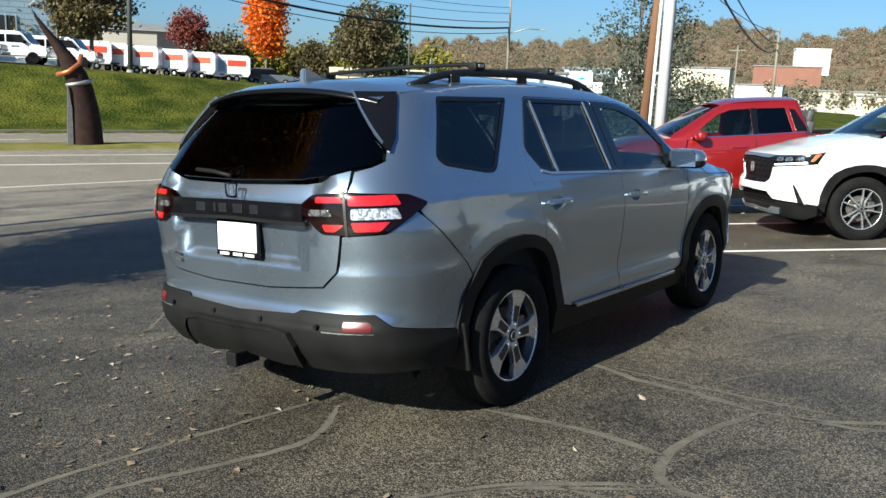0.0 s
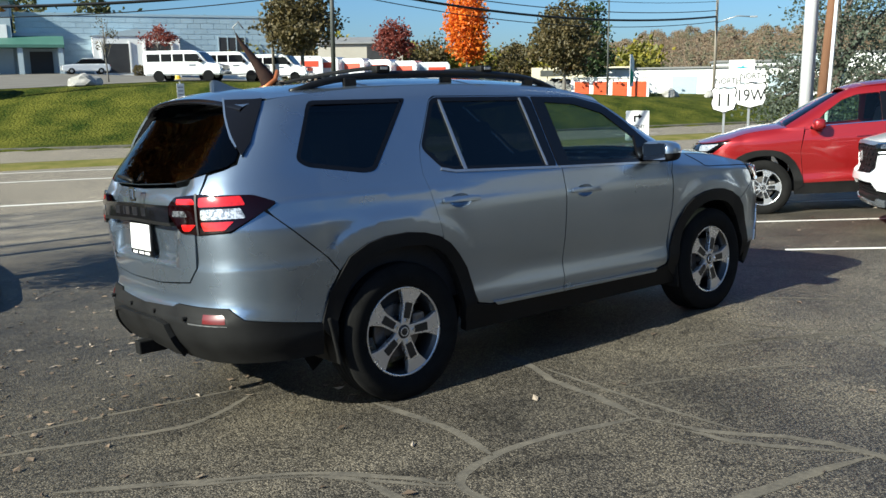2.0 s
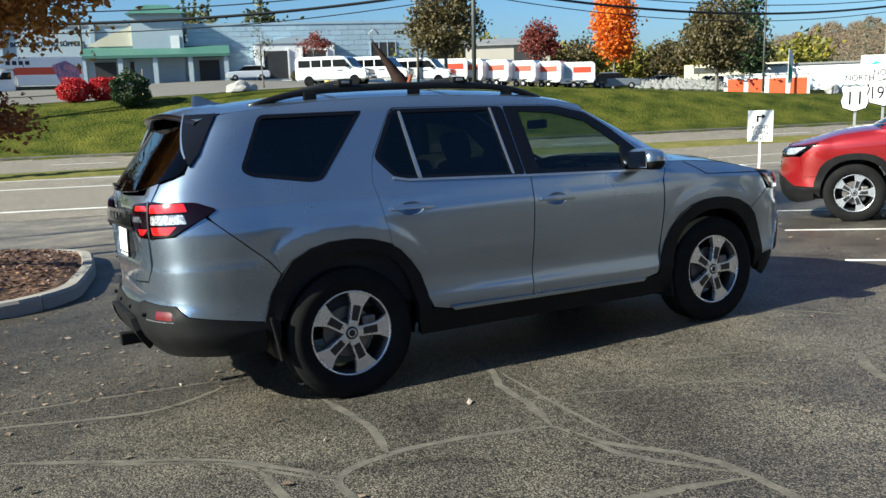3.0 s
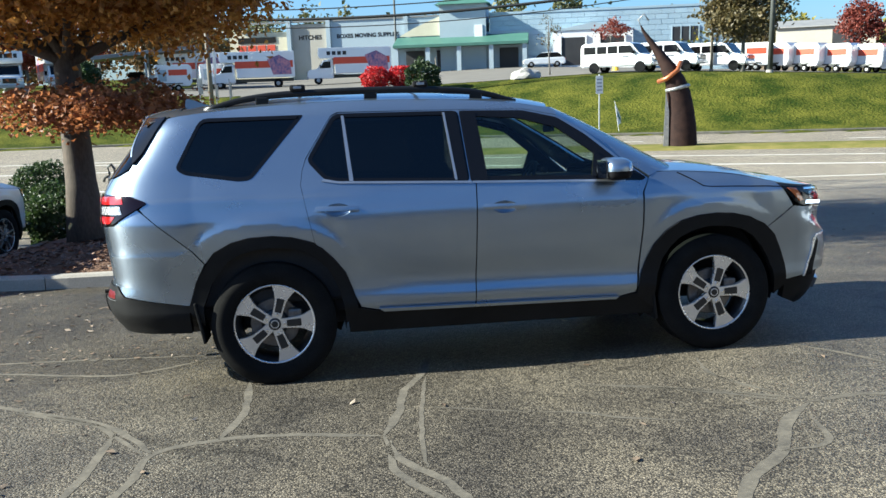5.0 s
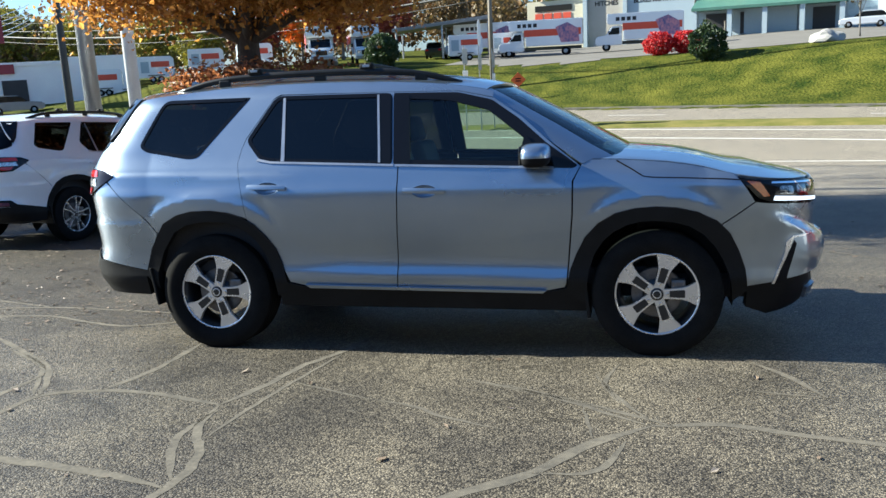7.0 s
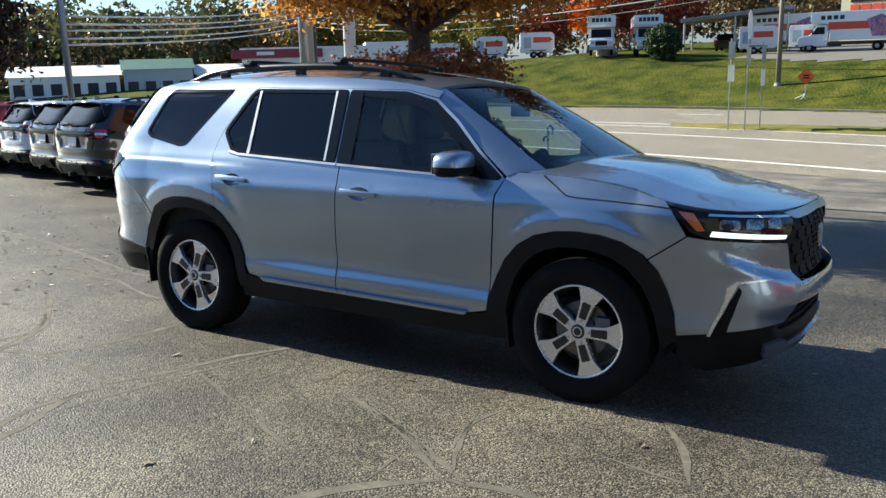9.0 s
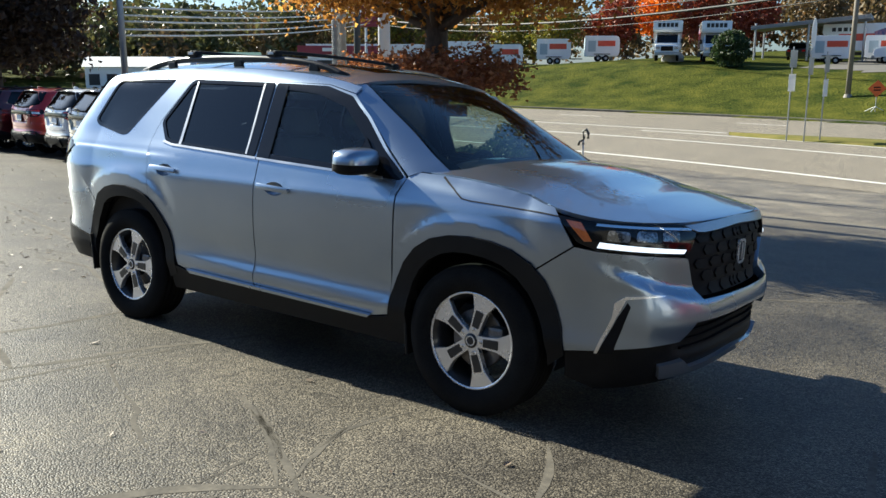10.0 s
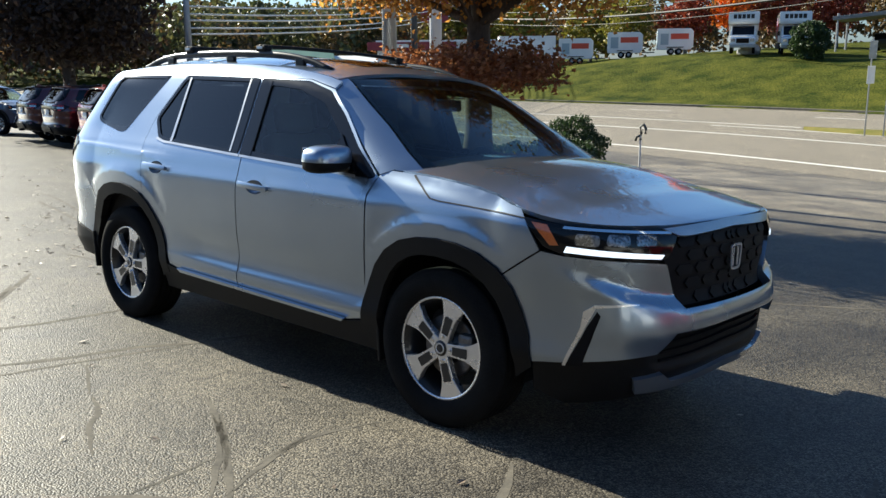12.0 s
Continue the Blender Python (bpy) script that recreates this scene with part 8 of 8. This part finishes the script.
def island():
    """Mulched island: kerb stones round a low mound."""
    n = len(ISLAND)
    per = [0.0]
    for k in range(n):
        per.append(per[-1] + math.dist(ISLAND[k], ISLAND[(k + 1) % n]))
    def along(q):
        q %= per[-1]
        k = max(i for i in range(n) if per[i] <= q)
        t = (q - per[k]) / (per[k + 1] - per[k])
        a, b = ISLAND[k], ISLAND[(k + 1) % n]
        return np.array((a[0] + (b[0] - a[0]) * t, a[1] + (b[1] - a[1]) * t))
    base = tagged(lot_mesh("kerb_bed", ISLAND, .004, CONCRETE, "", ""), "concrete kerb round the mulched island", "kerb", "", "structure")
    count = int(per[-1] / 1.55)
    for i in range(count):
        q0, q1 = per[-1] * i / count + .006, per[-1] * (i + 1) / count - .006
        v, f = [], []
        m = 6
        for j in range(m + 1):
            p = along(q0 + (q1 - q0) * j / m)
            d = along(q0 + (q1 - q0) * j / m + .05) - along(q0 + (q1 - q0) * j / m - .05)
            d /= np.linalg.norm(d)
            nrm = np.array((-d[1], d[0]))
            for off, h in ((0, 0), (-.0, .125), (.03, .155), (.15, .16), (.17, .10)):
                w = p + nrm * off
                v.append(tuple(LOT @ Vector((w[0], w[1], h))))
        for j in range(m):
            for k in range(4):
                f.append((j * 5 + k, j * 5 + k + 1, j * 5 + k + 6, j * 5 + k + 5))
        f += [(4, 3, 2, 1, 0), tuple(m * 5 + k for k in range(5))]
        pyd("kerb_stone", v, f, CONCRETE, base)
    c = np.mean(ISLAND, 0)
    ringn = 9
    v, f = [], []
    for r in range(ringn):
        t = r / (ringn - 1)
        for x, y in ISLAND:
            w = np.array((x, y)) * (1 - t) + c * t
            w = w + (c - w) * .02
            h = .10 + .22 * (1 - (1 - t) ** 2) + .02 * noise.noise(Vector((w[0] * 3, w[1] * 3, 0)))
            v.append(tuple(LOT @ Vector((w[0], w[1], h))))
    for r in range(ringn - 1):
        for k in range(n):
            f.append((r * n + k, r * n + (k + 1) % n, (r + 1) * n + (k + 1) % n, (r + 1) * n + k))
    tagged(pyd("mulch_bed", v, f, MULCH, None, "", True), "brown bark mulch mound under the maple", "mulch", "", "structure")


island()


def litter(name, material, spots, size, label, seed, curl=.25):
    """Fallen leaves or chips lying about: spots of (x, y, lift)."""
    rng = np.random.default_rng(seed)
    v, f = [], []
    for x, y, h in spots:
        a, s = rng.uniform(0, 2 * math.pi), size * rng.uniform(.55, 1.4)
        d, e = np.array((math.cos(a), math.sin(a))), np.array((-math.sin(a), math.cos(a))) * rng.uniform(.3, .6)
        k = len(v)
        for u, w, c in ((-.5, 0, rng.uniform(0, curl)), (0, .5, rng.uniform(0, curl)), (.5, 0, rng.uniform(0, curl)), (0, -.5, rng.uniform(0, curl))):
            p = np.array((x, y)) + (d * u + e * w) * s
            v.append(tuple(LOT @ Vector((p[0], p[1], h + .004 + c * s))))
        f += [(k, k + 1, k + 2), (k, k + 2, k + 3)]
    return tagged(pyd(name, v, f, material), label, "leaves", "", "stuff")


rng = np.random.default_rng(8)
FALLEN = leaf_mat("fallen_leaves", (.09, .062, .042), (.42, .36, .29), (.22, .165, .115), .1)
CHIPS = leaf_mat("mulch_chips", (.05, .025, .014), (.26, .15, .09), (.13, .07, .04), .0)
s1 = [(rng.uniform(-7, -1) + rng.normal() * .8, rng.uniform(.5, 7.5), 0) for _ in range(900)]
s1 = [p for p in s1 if not inside(np.array([p[:2]]), ISLAND)[0]]
s2 = [(rng.uniform(-8, 10), rng.uniform(-6, 6), 0) for _ in range(330)] + [(rng.normal() * 1.3 - 4.2, rng.normal() * 1.2 + 1.0, 0) for _ in range(160)]
s3 = [(rng.uniform(3, 14), rng.uniform(1, 9), 0) for _ in range(260)]
s4 = [(rng.uniform(-16, -6), rng.uniform(-3, 7), 0) for _ in range(700)]
litter("fallen_leaves", FALLEN, s1 + s2 + s3 + s4, .052, "dry brown leaves scattered over the lot", 3)
chips = []
while len(chips) < 5200:
    x, y = rng.uniform(-7, -2), rng.uniform(4.8, 11)
    if inside(np.array([(x, y)]), inset(ISLAND, .2))[0]:
        t = min(1, min(math.dist((x, y), p) for p in ISLAND) / 2.6)
        chips.append((x, y, .11 + .22 * (1 - (1 - t) ** 2)))
litter("mulch_chips", CHIPS, chips, .075, "loose bark chips and leaves on the island", 4, .4)

# painted stall lines
for x0, y0, x1, y1 in ((4.25, .98, 8.4, -4.9), (5.85, 3.05, 10.6, -3.7), (7.6, 4.9, 12.6, -2.2)):
    d = np.array((x1 - x0, y1 - y0))
    d = d / np.linalg.norm(d)
    nrm = np.array((-d[1], d[0])) * .055
    v = []
    for k in range(24):
        p = np.array((x0, y0)) + (np.array((x1, y1)) - np.array((x0, y0))) * k / 23
        j = .010 * math.sin(k * 7.3 + x0)
        for sgn in (1, -1):
            v.append(tuple(LOT @ Vector((*(p + nrm * (sgn + j)), .004))))
    tagged(pyd("stall_line", v, [(2 * k, 2 * k + 1, 2 * k + 3, 2 * k + 2) for k in range(23)], LINE_PAINT), "worn white stall line on the asphalt", "line", "stall lines", "structure")

SEALER = pbr("sanded_crack_filler", (.150, .134, .106), .9, 0, (.072, .066, .056), 7, 45, .003, spec=.2, contrast=(.34, .66))
TAR = pbr("tar_seam", (.02, .02, .02), .6, 0, (.04, .039, .038), 4, 50)


def crack(pts, w=.055, material=None, lift=.004, seed=0):
    """A mended crack: a wandering ribbon of filler along a few points."""
    rng = random.Random(seed + len(pts) * 7 + int(pts[0][0] * 100))
    line = []
    for i in range(len(pts) - 1):
        a, b = np.array(pts[i], float), np.array(pts[i + 1], float)
        pa, pb = np.array(pts[max(i - 1, 0)], float), np.array(pts[min(i + 2, len(pts) - 1)], float)
        m0, m1 = (b - pa) / 2, (pb - a) / 2
        n = max(3, int(np.linalg.norm(b - a) / .05))
        for k in range(n):
            t = k / n
            p = (2 * t**3 - 3 * t**2 + 1) * a + (t**3 - 2 * t**2 + t) * m0 + (3 * t**2 - 2 * t**3) * b + (t**3 - t**2) * m1
            line.append(p + np.array((rng.gauss(0, .003), rng.gauss(0, .003))))
    line.append(np.array(pts[-1], float))
    v, g = [], 1.0
    for i, p in enumerate(line):
        d = line[min(i + 1, len(line) - 1)] - line[max(i - 1, 0)]
        nrm = np.array((-d[1], d[0])) / max(np.linalg.norm(d), 1e-6)
        e = min(1, .2 + min(i, len(line) - 1 - i) * .16)
        g = .8 * g + .2 * rng.uniform(.35, 1.5)
        for sgn in (1, -1):
            q = p + nrm * sgn * w * .42 * e * g
            v.append(tuple(LOT @ Vector((q[0], q[1], .0015 if lift == .004 else lift))))
    return tagged(pyd("mended_crack", v, [(2 * i, 2 * i + 1, 2 * i + 3, 2 * i + 2) for i in range(len(line) - 1)], material or SEALER), "pale filled crack wandering over the asphalt", "crack", "mended cracks", "structure")


crack([(-3.3, .12), (-2.74, -.28), (-2.31, -.63), (-2.0, -1.12)])
crack([(-2.3, -1.7), (-2.26, -1.31), (-2.26, -.74)])
crack([(-2.15, -1.95), (-2.03, -1.5), (-1.99, -1.12), (-1.69, -1.0), (-1.33, -1.02), (-.86, -1.17)], .06)
crack([(-1.69, -1.0), (-1.6, -.55), (-1.62, .08)], .06)
crack([(-4.4, 1.0), (-3.66, 1.15), (-2.95, 1.08), (-2.0, .93)], .05)
crack([(-4.1, .75), (-3.41, .83), (-2.95, .66), (-2.46, .54), (-2.0, .78)], .055)
crack([(-.86, -1.17), (-.75, -.8), (-.68, -.4), (-.53, -.02), (-.45, .4)], .06)
crack([(-.86, -1.17), (-.80, -1.52), (-.62, -1.85), (-.58, -2.19), (-.7, -2.9)], .06)
crack([(-2.9, -1.8), (-2.08, -1.95), (-1.67, -1.99), (-1.27, -2.04), (-.88, -2.11), (-.59, -2.2)], .07)
crack([(.35, -.58), (.73, -.76), (1.06, -.98), (1.39, -1.25)], .04)
crack([(-.03, -1.0), (.21, -1.09), (.38, -1.22), (.69, -1.36)], .04)
crack([(1.39, -1.25), (1.72, -1.19), (2.06, -1.29), (2.9, -1.5)], .07)
crack([(1.39, -1.25), (1.11, -1.52), (.9, -1.86), (.59, -2.15), (.3, -2.6)], .08)
crack([(1.28, -1.45), (1.16, -1.81), (.9, -1.86)], .05)
crack([(1.06, -.98), (1.13, -1.44)], .03)
crack([(1.83, -.64), (2.31, -.75)], .03)
crack([(1.1, -.43), (1.24, -.85), (1.39, -1.16)], .035)
crack([(-2.93, -.2), (-2.45, -.52), (-2.23, -.83), (-2.04, -1.12)], .05)
crack([(-.83, -1.24), (-.83, -1.67), (-.6, -2.13)], .05)
crack([(.62, -.67), (1.04, -.93), (1.33, -1.12), (1.52, -1.25)], .045)
crack([(.57, -.7), (.98, -.89), (1.2, -1.05)], .04)
crack([(1.98, -.11), (2.13, -.35), (2.28, -.75)], .05)
crack([(1.25, -.94), (1.16, -.56), (1.24, -.19)], .035)
crack([(-.69, -1.65), (-.68, -1.35), (-.63, -.85), (-.52, -.13)], .03)
crack([(-.58, -.75), (-.05, -1.0)], .03)
crack([(-8.3, 2.4), (-5.7, 1.81), (-3.6, 1.16)], .05)
crack([(-9.8, 2.5), (-9.1, 2.86), (-6.9, 2.33)], .05)
crack([(3.2, .9), (3.5, -.4), (4.4, -1.2), (5.0, -2.6)], .04)
crack([(2.3, -1.9), (3.4, -2.4), (4.6, -2.2), (6.0, -3.1)], .06)
crack([(-3.4, -2.4), (-2.5, -2.9), (-1.4, -2.7), (-.6, -2.9)], .06)
crack([(4.0, 3.2), (3.2, 4.4), (3.6, 5.8), (2.7, 7.0)], .04)
crack([(-1.6, 3.2), (-.4, 4.1), (1.2, 4.0), (2.6, 4.9)], .04)
crack([(-12, 1.2), (-9.6, .6), (-7.4, -.4), (-5.2, -.3), (-3.4, -.9)], .05)

# stand-pipe at the road's edge
pipe = thing("stand_pipe", pose(-6.1, 15.9, float(lot_z(-6.1, 15.9))), "pale stake with a bent dark tap at its top", "pipe")
part("stake", cyl_bm(.028, .024, (0, 0, -.1), (0, 0, 1.05), 10), POLE_WHITE, pipe)
tube("tap", [(.0, 0, .95), (.02, 0, 1.12), (-.02, 0, 1.26), (.08, 0, 1.32), (.14, 0, 1.22), (.13, 0, 1.10)], .035, POLE_DARK, pipe)
tube("spout", [(0, 0, 1.05), (-.10, 0, 1.02), (-.13, 0, .92)], .03, POLE_DARK, pipe)

# grass strip on the median, with its nose, and turn-lane paint
xs_ = np.linspace(-9.5, 90, 60)
v, f = [], []
for i, q in enumerate(xs_):
    w = 1.5 * min(1, (q + 9.5) / 6) ** .5
    c = float(kerb_y(q)) - pw(q, -10, 13.6, 0, 12, 15, 9.6, 90, 9.6)
    for o, h in ((-w, .0), (-w * .9, .10), (0, .16), (w * .9, .10), (w, .0)):
        v.append((q, float(c) + o, ROAD_Z + h))
for i in range(len(xs_) - 1):
    for k in range(4):
        f.append((i * 5 + k, i * 5 + 5 + k, i * 5 + 6 + k, i * 5 + 1 + k))
tagged(pyd("median_strip", v, f, VERGE, None, "", True), "dry grass median strip between the carriageways", "verge", "", "structure")
strip("road_marking", -60, -10, 12.6, 12.40, .012, LINE_PAINT, "white median line painted on the road", "road marking", n=40)
strip("road_marking", -60, 90, 5.3, 5.12, .012, LINE_PAINT, "dashed white line on the far carriageway", "road marking", dash=(3, 9))
strip("road_marking", -14, 90, 14.2, 14.02, .012, LINE_PAINT, "white line beside the median", "road marking", n=60)

# unseen dark wall, added behind the walk to darken the car's reflections
south = part("wall_south", box_bm((130, .5, 5.0), pose(20, -22.5, 3.6), .02), pbr("dark_blocker", (.13, .125, .115), .8, 0, (.17, .165, .15), .6, 14, .004))
tagged(south, "unseen dark wall added to darken the car side's reflections", "wall", "", "structure")
grid_mesh("far_yard", np.linspace(44, 280, 60), np.linspace(-40, 60, 41), lambda x, y: ground_z(x, y) + .06, DRIVE, "pale paved trading yards in the valley", "yard",
          keep=lambda x, y: y < kerb_y(x) - 27.5)
# unseen dark block, added where the car's side would mirror bright sky
east = part("wall_east", box_bm((46, 30, 10.0), pose(38, -26, 4.6), .02), bpy.data.materials["dark_blocker"])
tagged(east, "unseen dark block added to cut sky glare on the car", "wall", "", "structure")
